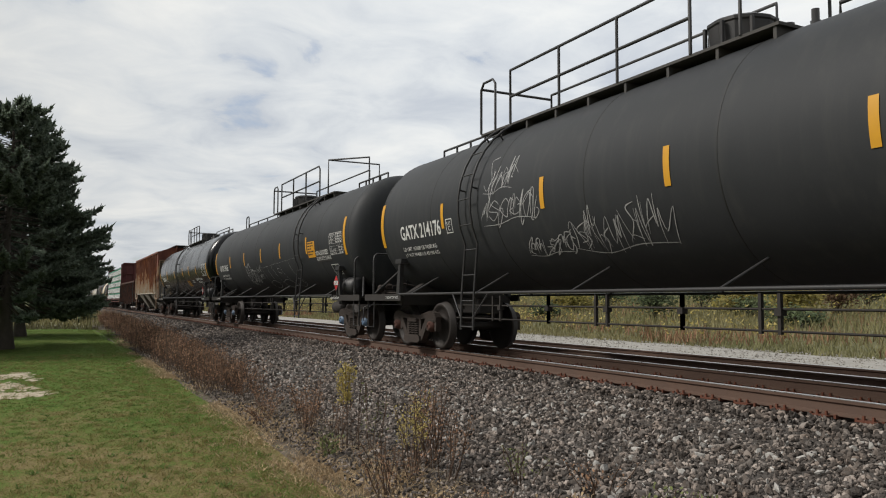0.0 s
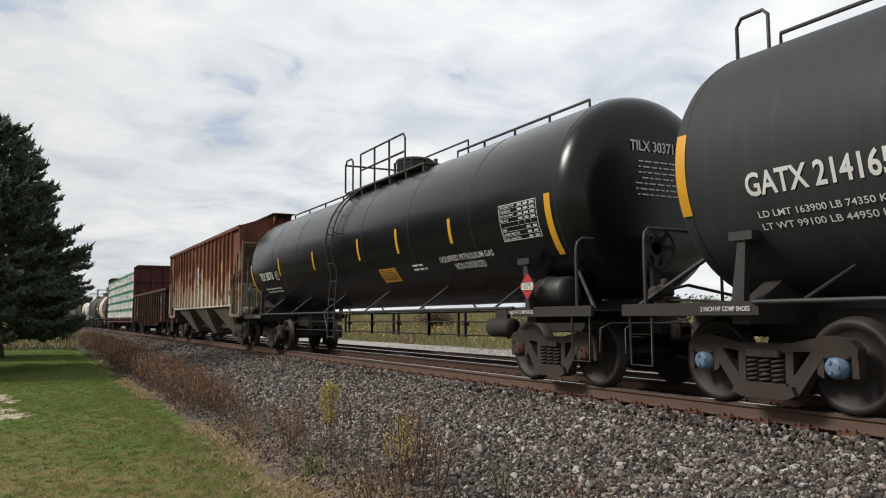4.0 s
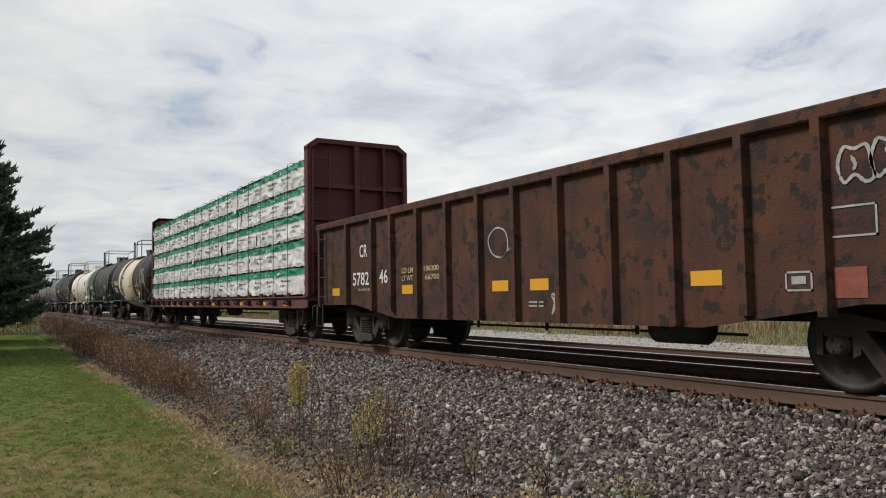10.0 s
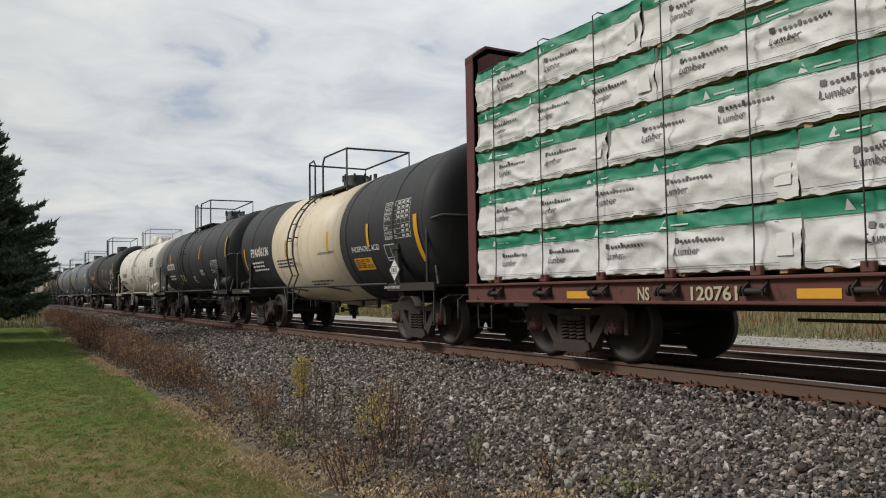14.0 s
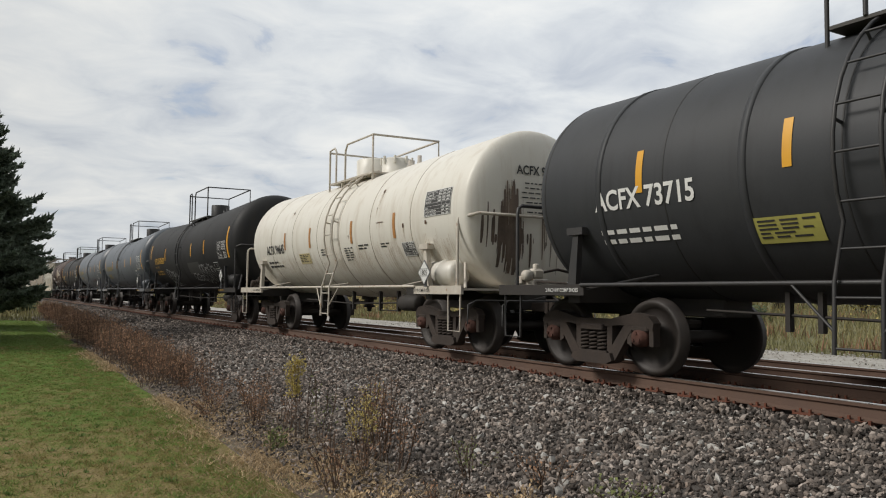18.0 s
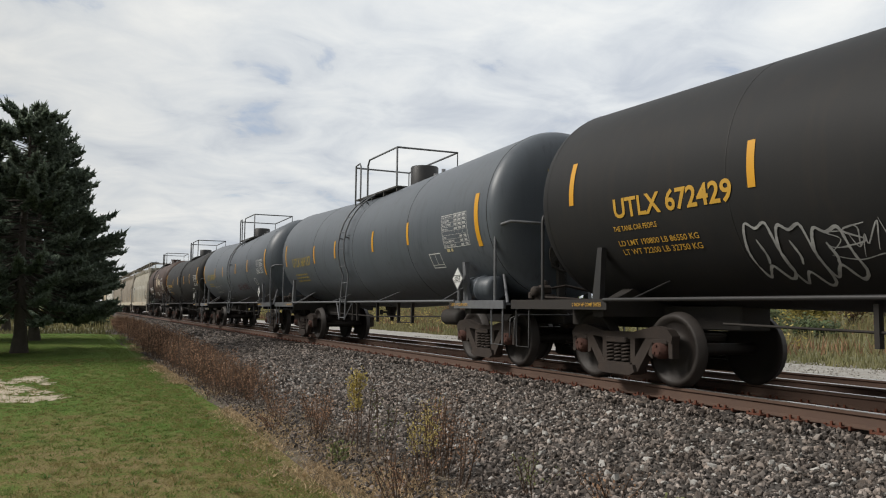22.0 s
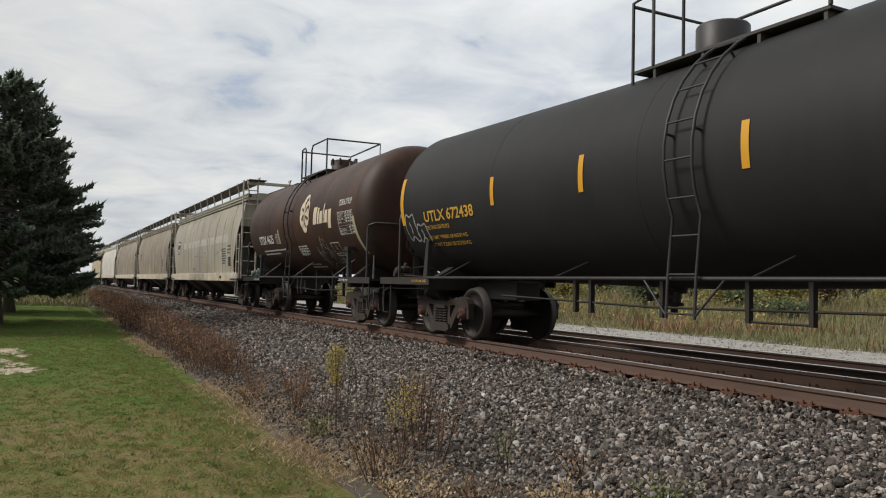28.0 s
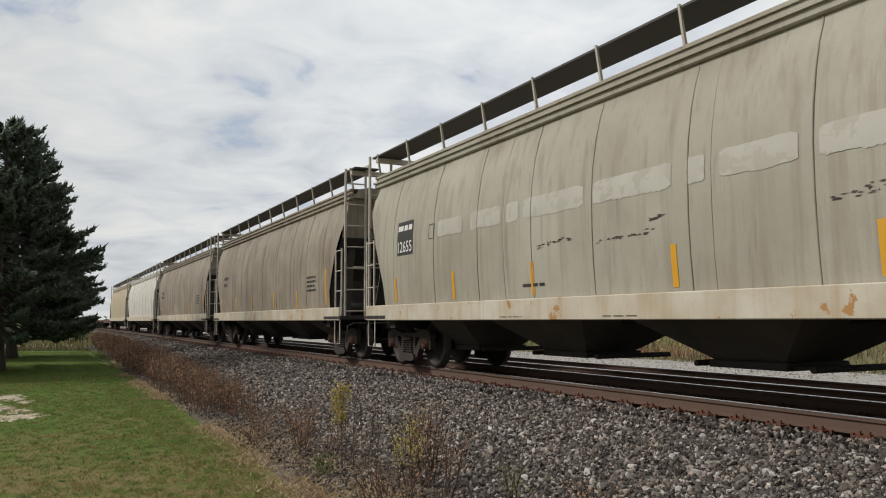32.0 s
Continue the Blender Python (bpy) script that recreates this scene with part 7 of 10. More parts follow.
# -- bulkhead flatcar with wrapped lumber --
def bulkhead_flat(S0, S1):
    mid = (S0 + S1) / 2
    car = thing("bulkhead_flatcar", "maroon bulkhead flatcar loaded with wrapped lumber", "flatcar")
    ROLLING.append((car, mid))
    e0, e1 = S0 - mid, S1 - mid
    mr, sr = M["maroon"], M["sill_red"]
    mb = MB()
    mb.box(-1.42, 1.42, e0, e1, 1.02, 1.14)
    part("deck", mb, sr, car, "worn red steel deck")
    for s in (-1, 1):
        mb = MB()
        x = 1.42
        mb.box(min(s * x, s * (x + 0.03)), max(s * x, s * (x + 0.03)), e0, e1, 0.84, 1.12)
        mb.box(min(s * x, s * (x + 0.09)), max(s * x, s * (x + 0.09)), e0, e1, 1.10, 1.14, 0.01)
        mb.box(min(s * x, s * (x + 0.09)), max(s * x, s * (x + 0.09)), e0, e1, 0.83, 0.87, 0.01)
        part("side_sill", mb, sr, car, "faded red channel side sill")
        for k in range(17):
            y = 114.13 - 1.21 * k - mid
            mb = MB()
            for dy in (-0.12, 0.12):
                mb.prism([(s * (x + 0.02), 1.10), (s * (x + 0.15), 1.0), (s * (x + 0.13), 0.93), (s * (x + 0.02), 0.92)], y + dy - 0.01, y + dy + 0.01, "y")
            mb.tube([(s * (x + 0.10), y - 0.15, 0.98), (s * (x + 0.10), y + 0.19, 0.98)], 0.032, 8)
            mb.tube([(s * (x + 0.10), y + 0.15, 0.98), (s * (x + 0.10), y + 0.18, 0.98)], 0.055, 10)
            part("winch", mb, M["under"], car, "dark cable winch on the sill")
            mb = MB()
            mb.box(min(s * (x + 0.01), s * (x + 0.08)), max(s * (x + 0.01), s * (x + 0.08)), y - 0.07, y + 0.07, 1.14, 1.25, 0.01)
            part("stake_pocket", mb, sr, car)
    mb = MB()
    mb.box(-0.3, 0.3, e0 - 0.3, e1 + 0.3, 0.72, 1.02, 0.02)
    part("centre_sill", mb, M["under"], car)
    for k in range(12):
        y = e0 + 1 + (e1 - e0 - 2) * k / 11
        mb = MB()
        mb.prism([(-1.42, 1.0), (1.42, 1.0), (0.3, 0.78), (-0.3, 0.78)], y - 0.04, y + 0.04, "y")
        part("cross_bearer", mb, M["under"], car)
    mb = MB()
    mb.lathe([(-2.1, 0.0), (-2.05, 0.17), (-1.15, 0.17), (-1.1, 0)], "y", (-0.75, 0, 0.70), 18)
    mb.box(-1.1, -0.5, 1.9, 2.5, 0.55, 0.9, 0.03)
    mb.tube([(-0.9, -6, 0.66), (-0.9, 5, 0.66)], 0.02, 5)
    mb.tube([(-0.9, 0.6, 0.9), (-0.95, 0.3, 0.52), (-0.9, -0.2, 0.5), (-0.9, -0.6, 0.75)], 0.02, 5)
    part("brake_rigging", mb, M["under"], car, "brake reservoir, rods and hoses")
    for s, e in ((-1, e0), (1, e1)):
        g = min(e, e - s * 0.24), max(e, e - s * 0.24)
        mb = MB()  # bulkhead sheet towards the load
        mb.prism([(-1.42, 1.1), (1.42, 1.1), (1.42, 4.98), (1.15, 5.18), (-1.15, 5.18), (-1.42, 4.98)], e - s * 0.24, e - s * 0.19, "y")
        bh = part("bulkhead", mb, mr, car, "tall maroon steel bulkhead")
        for x, wd in ((-1.38, 0.06), (1.38, 0.06), (-0.05, 0.07), (0.75, 0.03)):
            mb = MB()
            mb.box(x - wd, x + wd, g[0], g[1], 1.1, 4.98 if abs(x) > 1 else 5.1, 0.01)
            part("bulkhead_post", mb, mr, bh)
        for z in (1.4, 2.3, 3.15, 4.0):
            mb = MB()
            mb.box(-1.36, 1.36, g[0] + 0.05, g[1] - 0.02, z - 0.06, z + 0.06, 0.01)
            part("bulkhead_beam", mb, mr, bh)
        mb = MB()
        mb.prism([(-1.44, 4.90), (-1.44, 5.02), (-1.17, 5.22), (1.17, 5.22), (1.44, 5.02), (1.44, 4.90), (1.10, 5.10), (-1.10, 5.10)], g[0], g[1], "y")
        part("bulkhead_cap", mb, mr, bh)
        straight_ladder(car, (-1.30, -0.85), e + s * 0.03, 0, 1.2, 4.9, mr, 0.42, 0.018)
        for x in (-1.45, 1.45):
            sill_step(car, x, e - s * 0.5, M["under"], 0.9)
        truck(car, e - s * 2.25, mid + e - s * 2.25)
    couplers(car, e0 - 0.3, e1 + 0.3)
    sk = flat_skin(-1.452)
    for y in (112.2, 108.6, 106.3, 102.85, 99.4, 97.0, 95.0):
        mb = MB()
        patch(mb, sk, y - mid + 0.24, y - mid - 0.24, 0.90, 1.0, 1)
        part("reflector", mb, M["yellow"], car, "amber reflector plate")
    mb = MB()
    write(mb, sk, "120761", 110.2 - mid, 109.55 - mid, 0.875, 0.165)
    write(mb, sk, "NS", 111.05 - mid, 110.85 - mid, 0.875, 0.165)
    bars(mb, sk, 101.0 - mid, 100.5 - mid, 0.90, 1.06, 2)
    bars(mb, sk, 105.3 - mid, 104.3 - mid, 0.93, 1.04, 1)
    part("small_print", mb, M["ivory"], car, "white stencilled sill numbers")
    mb = MB()
    v, f = letters("120761")
    mb.add([(0.30 + 0.7 * p, e0 + 0.355, 4.28 + 0.15 * q) for p, q in v], f)
    part("lettering", mb, M["white"], car)
    # tie cables over the load
    for k in range(17):
        y = 114.13 - 1.21 * k - mid
        mb = MB()
        mb.tube([(-1.51, y, 1.2), (-1.495, y, 1.5), (-1.495, y, 4.70), (-1.40, y, 4.76), (1.40, y, 4.76), (1.45, y, 4.7), (1.46, y, 1.2)], 0.009, 5)
        part("tie_cable", mb, M["strap"], car, "dark tie-down cable over the load")
    return mid


def lumber_bundle(y0, y1, z0, z1, seed):
    """One bundle in printed wrapping, with creases in its near face. y0 is its rear end."""
    rnd = random.Random(seed)
    mid, L = (y0 + y1) / 2, y0 - y1
    ob = thing("lumber_bundle", "lumber bundle in creased white and green printed wrap", "lumber bundle", "wrapped lumber bundles on the flatcar")
    ROLLING.append((ob, mid))
    h = z1 - z0 - 0.045
    zb = z0 + 0.045
    nx, nz = max(10, int(L / 0.05)), 18
    seeds = rnd.uniform(0, 50)

    def ridge(y, z, k):
        return 1 - min(1.0, 5.5 * abs(noise.noise((y + seeds + k, z, k * 3.1))))

    def face(y, z):
        n = noise.noise((y * 1.1 + seeds, z * 2.6, seeds)) * 0.040
        n += ridge(y * 0.9 + z * 0.7, z * 1.7 - y * 0.5, 1.0) * 0.040 + ridge(y * 1.7 - z * 1.9, z * 1.6 + y * 0.8, 4.0) * 0.032
        n += ridge(y * 3.3 + z * 2.4, z * 3.6 - y * 1.2, 7.0) * 0.018
        low = max(0.0, 1 - (z - zb) / (h * 0.30))
        n += low * 0.045 * noise.noise((y * 4.2, seeds, 2.0))
        edge_ = max(0.0, 1 - (L / 2 - abs(y)) / 0.35)
        n += edge_ * 0.03 * noise.noise((z * 7.0, seeds, y * 2.0))
        sag = 0.012 * math.cos((z - zb) / h * math.pi)
        return -1.365 - n - sag

    mb = MB()
    v = [(face(-L / 2 + L * i / nx, zb + h * j / nz), -L / 2 + 0.012 + (L - 0.024) * i / nx, zb + h * j / nz + (0.034 * noise.noise((i * 0.35, seeds, 3)) if j == 0 else 0)) for j in range(nz + 1) for i in range(nx + 1)]
    q = nx + 1
    mb.add(v, [(j * q + i, j * q + i + 1, (j + 1) * q + i + 1, (j + 1) * q + i) for j in range(nz) for i in range(nx)], True)
    mb.add([(-1.37, -L / 2 + 0.01, zb), (1.38, -L / 2 + 0.01, zb), (1.38, L / 2 - 0.01, zb), (-1.37, L / 2 - 0.01, zb), (-1.38, -L / 2 + 0.01, zb + h), (1.38, -L / 2 + 0.01, zb + h), (1.38, L / 2 - 0.01, zb + h), (-1.38, L / 2 - 0.01, zb + h)],
           [(4, 5, 6, 7), (0, 1, 5, 4), (2, 3, 7, 6), (1, 2, 6, 5)])
    part("wrap", mb, M["wrap"], ob, "creased white lumber wrap")
    mb = MB()
    for k in range(int(L / 1.4) + 1):
        y = -L / 2 + 0.25 + k * (L - 0.5) / max(1, int(L / 1.4))
        mb.box(-1.36, 1.36, y - 0.045, y + 0.045, z0, zb + 0.004)
    mb.box(-1.34, 1.34, -L / 2 + 0.03, L / 2 - 0.03, zb - 0.012, zb + 0.03)
    part("lumber", mb, M["timber"], ob, "pale sawn lumber under the wrap")
    mb = MB()
    zg = zb + h * 0.745
    m2 = nx
    wave = [0.045 * noise.noise((i * 0.055 + seeds, seeds * 0.7, 6.0)) + 0.02 * noise.noise((i * 0.21, seeds, 8.0)) for i in range(m2 + 1)]
    rows_ = [None] + list(range(14, nz + 1))
    v = []
    for r in rows_:
        for i in range(m2 + 1):
            z = zg + wave[i] * 0.5 if r is None else zb + h * r / nz + (0.004 if r == nz else 0)
            v.append((face(-L / 2 + L * i / m2, z) - (0.012 if r is None else 0.007), -L / 2 + 0.012 + (L - 0.024) * i / m2, z))
    mb.add(v, [(j * q + i, j * q + i + 1, (j + 1) * q + i + 1, (j + 1) * q + i) for j in range(len(rows_) - 1) for i in range(nx)], True)
    mb.add([(face(-L / 2, zb + h), -L / 2 + 0.012, zb + h + 0.002), (face(L / 2, zb + h), L / 2 - 0.012, zb + h + 0.002), (-1.1, L / 2 - 0.012, zb + h + 0.004), (-1.1, -L / 2 + 0.012, zb + h + 0.004)], [(0, 1, 2, 3)])
    part("green_band", mb, M["wrap_green"], ob, "green printed band along the top edge")

    def skin(y, z, off=0.0):
        return (face(y, z) - 0.015, y, z)
    prints, marks, rules = MB(), MB(), MB()
    pitch = 1.22
    y = L / 2 - rnd.uniform(0.1, 0.5)
    while y > -L / 2 + 0.35:
        w = min(1.0, y + L / 2 - 0.05)
        if w > 0.98:
            x = y - 0.25
            for ww in (0.10, 0.058, 0.056, 0.058, 0.045, 0.062, 0.058, 0.058, 0.06, 0.052, 0.058, 0.042):  # brand word as plain bars
                patch(prints, skin, x, x - ww * 0.62, zb + h * 0.505, zb + h * (0.56 if ww < 0.062 else 0.60), 1)
                x -= ww
            if x > -L / 2 + 0.02:
                write(prints, skin, "Lumber", y - 0.25, y - 0.62, zb + h * 0.30, h * 0.135)
            t = y - 0.02
            marks.add([skin(t, zg + 0.025), skin(t - 0.11, zg + 0.025), skin(t - 0.055, zg + h * 0.20)], [(0, 1, 2)])
            patch(marks, skin, t - 0.17, t - 0.44, zg + 0.05, zg + 0.068, 1)
        y -= pitch
    for zz, th in ((zb + h * 0.09, 0.006), (zb + h * 0.055, 0.004), (zg - 0.02, 0.006)):  # thin printed rules
        for k in range(int(L / 0.3)):
            ya, yb = L / 2 - 0.02 - k * 0.3, L / 2 - 0.02 - (k + 1) * 0.3
            patch(prints if zz < zg - 0.1 else rules, skin, ya, yb, zz, zz + th, 1)
    part("print", prints, M["print_grey"], ob, "dark printed words on the wrap")
    part("print", rules, M["wrap_green"], ob, "thin green printed rule")
    part("band_mark", marks, M["wrap"], ob, "pale marks on the green band")
    mb = MB()  # paper label at the near end
    patch(mb, skin, -L / 2 + 0.30, -L / 2 + 0.10, zb + h * 0.2, zb + h * 0.55, 1)
    part("label_sticker", mb, M["white"], ob)
    if seed in (1, 21, 42):  # loose flap of wrap at the lower corner
        mb = MB()
        y = -L / 2 + 0.05
        mb.add([(-1.44, y, zb + 0.10), (-1.45, y + 0.24, zb + 0.06), (-1.50, y + 0.20, zb - 0.10), (-1.49, y + 0.04, zb - 0.15), (-1.435, y, zb + 0.10), (-1.445, y + 0.24, zb + 0.06), (-1.49, y + 0.20, zb - 0.10), (-1.48, y + 0.04, zb - 0.15)],
               [(0, 1, 2), (0, 2, 3), (4, 6, 5), (4, 7, 6), (0, 3, 7, 4), (1, 5, 6, 2), (2, 6, 7, 3)])
        part("loose_flap", mb, M["wrap"], ob, "torn loose flap of wrap")


bulkhead_flat(93.4, 115.05)
ROWS = [1.16, 1.89, 2.61, 3.31, 3.99, 4.70]
CUTS = [[114.78, 108.8, 102.9, 98.6, 93.66], [114.78, 108.8, 102.9, 98.6, 93.66], [114.78, 111.6, 105.8, 101.9, 97.9, 93.66], [114.78, 110.7, 105.3, 99.5, 93.66], [114.78, 110.9, 105.4, 99.8, 93.66]]
for r, cuts in enumerate(CUTS):
    for c, (ya, yb) in enumerate(zip(cuts, cuts[1:])):
        lumber_bundle(ya, yb, ROWS[r], ROWS[r + 1], r * 10 + c)


# -- curved-side covered hoppers --
def worn(car, skin, y0, y1, z0, z1, seed, mat, label):
    """A worn paint mark with ragged edges that thin out towards its ends. y0 is its rear end."""
    mb = MB()
    n = max(6, int((y0 - y1) / 0.04))
    v = []
    for i in range(n + 1):
        u = i / n
        y = y0 + (y1 - y0) * u
        thin = min(1.0, 0.82 + 2.5 * min(u, 1 - u))
        m, h = (z0 + z1) / 2, (z1 - z0) / 2 * thin
        lo = m - h * (0.92 + 0.20 * noise.noise((y * 3.1, seed, 1.0)) + 0.14 * noise.noise((y * 17.0, seed, 2.0)))
        hi = m + h * (1 + 0.07 * noise.noise((y * 5.3, seed, 3.0)) + 0.04 * noise.noise((y * 19.0, seed, 4.0)))
        v += [skin(y, lo + (hi - lo) * k / 3, 0.005) for k in range(4)]
    mb.add(v, [(4 * i + k, 4 * i + 4 + k, 4 * i + 5 + k, 4 * i + 1 + k) for i in range(n) for k in range(3)], True)
    part("painted_band", mb, M[mat], car, label)


def curved_hopper(label, S0, S1, paint, marks=True):
    mid = (S0 + S1) / 2
    car = thing("covered_hopper", label, "hopper car", "hopper cars of the freight train")
    ROLLING.append((car, mid))
    pm, tm = M[paint], M["pale_tube"]
    e0, e1 = S0 - mid, S1 - mid
    prof = [(1.50, 1.34), (1.535, 1.8), (1.55, 2.3), (1.545, 2.8), (1.51, 3.2), (1.44, 3.6), (1.36, 3.9), (1.28, 4.12), (1.26, 4.3)]

    def lim(z):
        return 0.12 if z > 3.5 else 0.12 + 0.95 * min(1.0, ((3.5 - z) / 1.8)) ** 0.8

    def skin(y, z, off=0.006):
        for (xa, za), (xb, zb) in zip(prof, prof[1:]):
            if z <= zb:
                return (-(xa + (xb - xa) * max(0.0, z - za) / (zb - za)) - off, y, z)
        return (-prof[-1][0] - off, y, z)
    for s in (-1, 1):
        mb = MB()
        n = 15
        v = []
        for x, z in prof:
            a, b = e0 + lim(z), e1 - lim(z)
            for k in range(n + 1):
                v.append((s * (x + (0.008 * noise.noise((k * 0.9, z * 1.3, s + S0)) if 0 < k < n else 0)), a + (b - a) * k / n, z))
        q = n + 1
        mb.add(v, [(j * q + i, j * q + i + 1, (j + 1) * q + i + 1, (j + 1) * q + i) for j in range(len(prof) - 1) for i in range(n)], True)
        part("side_sheet", mb, pm, car, "bowed weathered side sheet")
        for k, d in enumerate((6.9, 4.91, 3.16, 2.28, 1.43, -0.12, -1.97, -2.34, -3.70, -5.35, -6.95)):  # welded seams, some faint
            y = d * (e1 - e0) / 17.05
            mb = MB()
            pts = [(s * (x + 0.002), y, z) for x, z in prof]
            mb.tube(pts, 0.004 if k in (0, 3, 7) else 0.010, 4)
            part("seam", mb, pm if k in (0, 3, 7) else M["seam_grime"], car)
        mb = MB()
        mb.box(min(s * 1.52, s * 1.60), max(s * 1.52, s * 1.60), e0 + 0.1, e1 - 0.1, 1.02, 1.36, 0.012)
        part("side_sill", mb, M["hopper_sill"], car, "pale broad side sill")
        mb = MB()
        mb.box(min(s * 1.22, s * 1.33), max(s * 1.22, s * 1.33), e0, e1, 4.20, 4.33, 0.02)
        mb.box(min(s * 1.22, s * 1.37), max(s * 1.22, s * 1.37), e0, e1, 4.31, 4.35)
        mb.box(min(s * 1.12, s * 1.29), max(s * 1.12, s * 1.29), e0, e1, 4.34, 4.45, 0.02)
        mb.box(min(s * 1.10, s * 1.32), max(s * 1.10, s * 1.32), e0, e1, 4.44, 4.49)
        part("eave", mb, pm, car, "stepped roof eave")
    mb = MB()
    mb.prism([(-1.24, 4.25), (-1.24, 4.46), (-0.8, 4.54), (0.8, 4.54), (1.24, 4.46), (1.24, 4.25)], e0, e1, "y")
    part("roof", mb, pm, car, "shallow steel roof")
    for s in (-1, 1):
        n = 11
        mb = MB()
        mb.box(min(s * 0.62, s * 1.30), max(s * 0.62, s * 1.30), e0 - 0.25, e1 + 0.25, 5.0, 5.035)
        part("running_board", mb, M["grating"], car, "dark grated roof walkway")
        for k in range(n):
            y = e0 + 0.1 + (e1 - e0 - 0.2) * k / (n - 1)
            mb = MB()
            mb.prism([(s * 1.18, 4.46), (s * 1.23, 4.46), (s * 1.32, 5.06), (s * 1.29, 5.06)], y - 0.02, y + 0.02, "y")
            part("board_bracket", mb, tm, car)
    for s, e in ((-1, e0), (1, e1)):
        mb = MB()
        mb.add([(-1.25, e - s * 0.14, 4.44), (1.25, e - s * 0.14, 4.44), (1.5, e - s * 0.14, 3.2), (-1.5, e - s * 0.14, 3.2), (-1.25, e - s * 0.17, 4.44), (1.25, e - s * 0.17, 4.44), (1.5, e - s * 0.17, 3.2), (-1.5, e - s * 0.17, 3.2)], [(0, 1, 2, 3), (4, 7, 6, 5), (0, 4, 5, 1), (2, 6, 7, 3)])
        part("end_sheet", mb, pm, car, "pale flat end sheet")
        # slope sheet and lower wall: shade below the end is painted in
        mb = MB()
        mb.add([(1.5, e - s * 0.14, 3.2), (-1.5, e - s * 0.14, 3.2), (1.45, e - s * 1.9, 1.2), (-1.45, e - s * 1.9, 1.2), (1.5, e - s * 0.2, 3.2), (-1.5, e - s * 0.2, 3.2), (1.45, e - s * 1.96, 1.2), (-1.45, e - s * 1.96, 1.2)], [(0, 1, 3, 2), (4, 6, 7, 5)])
        part("slope_sheet", mb, M["soot_shade"], car, "sooty sloping end sheet with its shade in the colour")
        mb = MB()
        mb.box(-1.46, 1.46, min(e - s * 1.10, e - s * 1.16), max(e - s * 1.10, e - s * 1.16), 1.14, 2.14)
        part("end_bulkhead", mb, M["soot_shade"], car, "sooty lower end wall with its shade in the colour")
        for x in (-0.62, 0.0, 0.62):
            mb = MB()
            mb.box(x - 0.05, x + 0.05, min(e - s * 0.02, e - s * 0.15), max(e - s * 0.02, e - s * 0.15), 4.10, 4.15, 0.008)
            mb.box(x - 0.035, x + 0.035, min(e - s * 0.05, e - s * 0.15), max(e - s * 0.05, e - s * 0.15), 4.15, 4.28, 0.008)
            part("end_bracket", mb, pm, car)
        if s < 0:
            mb = MB()
            bars(mb, lambda y, z, off=0: (-y, e - s * 0.135, z), 0.75, 0.35, 3.22, 3.55, 5)
            part("small_print", mb, M["black"], car, "small dark stencilled print")
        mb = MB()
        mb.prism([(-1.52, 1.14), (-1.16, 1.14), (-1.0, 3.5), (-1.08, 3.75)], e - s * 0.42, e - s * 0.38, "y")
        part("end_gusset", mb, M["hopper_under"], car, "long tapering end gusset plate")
        mb = MB()
        mb.lathe([(-0.42, 0), (-0.40, 0.12), (-0.34, 0.16), (0.34, 0.16), (0.40, 0.12), (0.42, 0)], "x", (-0.75, e - s * 0.75, 1.34), 16)
        part("air_reservoir", mb, M["soot_shade"], car, "round air reservoir on the platform")
        mb = MB()
        mb.box(0.15, 0.55, min(e - s * 0.4, e - s * 0.9), max(e - s * 0.4, e - s * 0.9), 1.14, 1.52, 0.03)
        mb.tube([(0.1, e - s * 0.4, 1.3), (-0.3, e - s * 0.35, 1.22), (-0.7, e - s * 0.5, 1.2)], 0.025, 6)
        mb.tube([(0.3, e - s * 0.4, 1.5), (0.3, e - s * 0.2, 1.7), (0.0, e - s * 0.15, 2.1)], 0.018, 5)
        part("brake_valve", mb, M["soot_shade"], car, "brake valve with pipes on the platform")
        mb = MB()
        mb.tube([(-1.2, e - s * 0.1, 2.42), (1.2, e - s * 0.1, 2.42)], 0.02, 6)
        part("grab_rail", mb, tm, car, "cross grab rail")
        mb = MB()
        mb.box(-1.3, 1.3, min(e + s * 0.02, e - s * 0.1), max(e + s * 0.02, e - s * 0.1), 4.86, 4.98, 0.01)
        for x in (-0.9, 0.35):
            mb.prism([(e + s * 0.3, 5.12), (e - s * 0.05, 5.12), (e - s * 0.05, 4.86)], x - 0.02, x + 0.02)
        part("board_support", mb, tm, car, "roof walkway end support")
        mb = MB()
        mb.box(-1.6, 1.6, min(e, e - s * 1.3), max(e, e - s * 1.3), 1.04, 1.14, 0.01)
        part("end_platform", mb, M["soot_shade"], car)
        for x in (-1.54, 1.54):
            straight_ladder(car, x, min(e - s * 0.04, e - s * 0.5), max(e - s * 0.04, e - s * 0.5), 1.14, 2.9, tm, 0.53)
            sill_step(car, x, e - s * 0.35, tm)
        straight_ladder(car, (-1.46, -0.90), e, 0, 1.14, 5.0, tm, 0.56, 0.026)
        straight_ladder(car, (1.46, 0.90), e, 0, 1.14, 5.0, tm, 0.56, 0.026)
        for x in (-0.45, 0.45):
            mb = MB()
            mb.box(x - 0.06, x + 0.06, min(e - s * 0.2, e - s * 0.3), max(e - s * 0.2, e - s * 0.3), 1.1, 3.3)
            part("end_post", mb, M["soot_shade"], car)
        truck(car, e - s * 1.35, mid + e - s * 1.35)
        mb = MB()
        mb.box(-0.3, 0.3, min(e + s * 0.1, e - s * 2.4), max(e + s * 0.1, e - s * 2.4), 0.78, 1.05, 0.02)
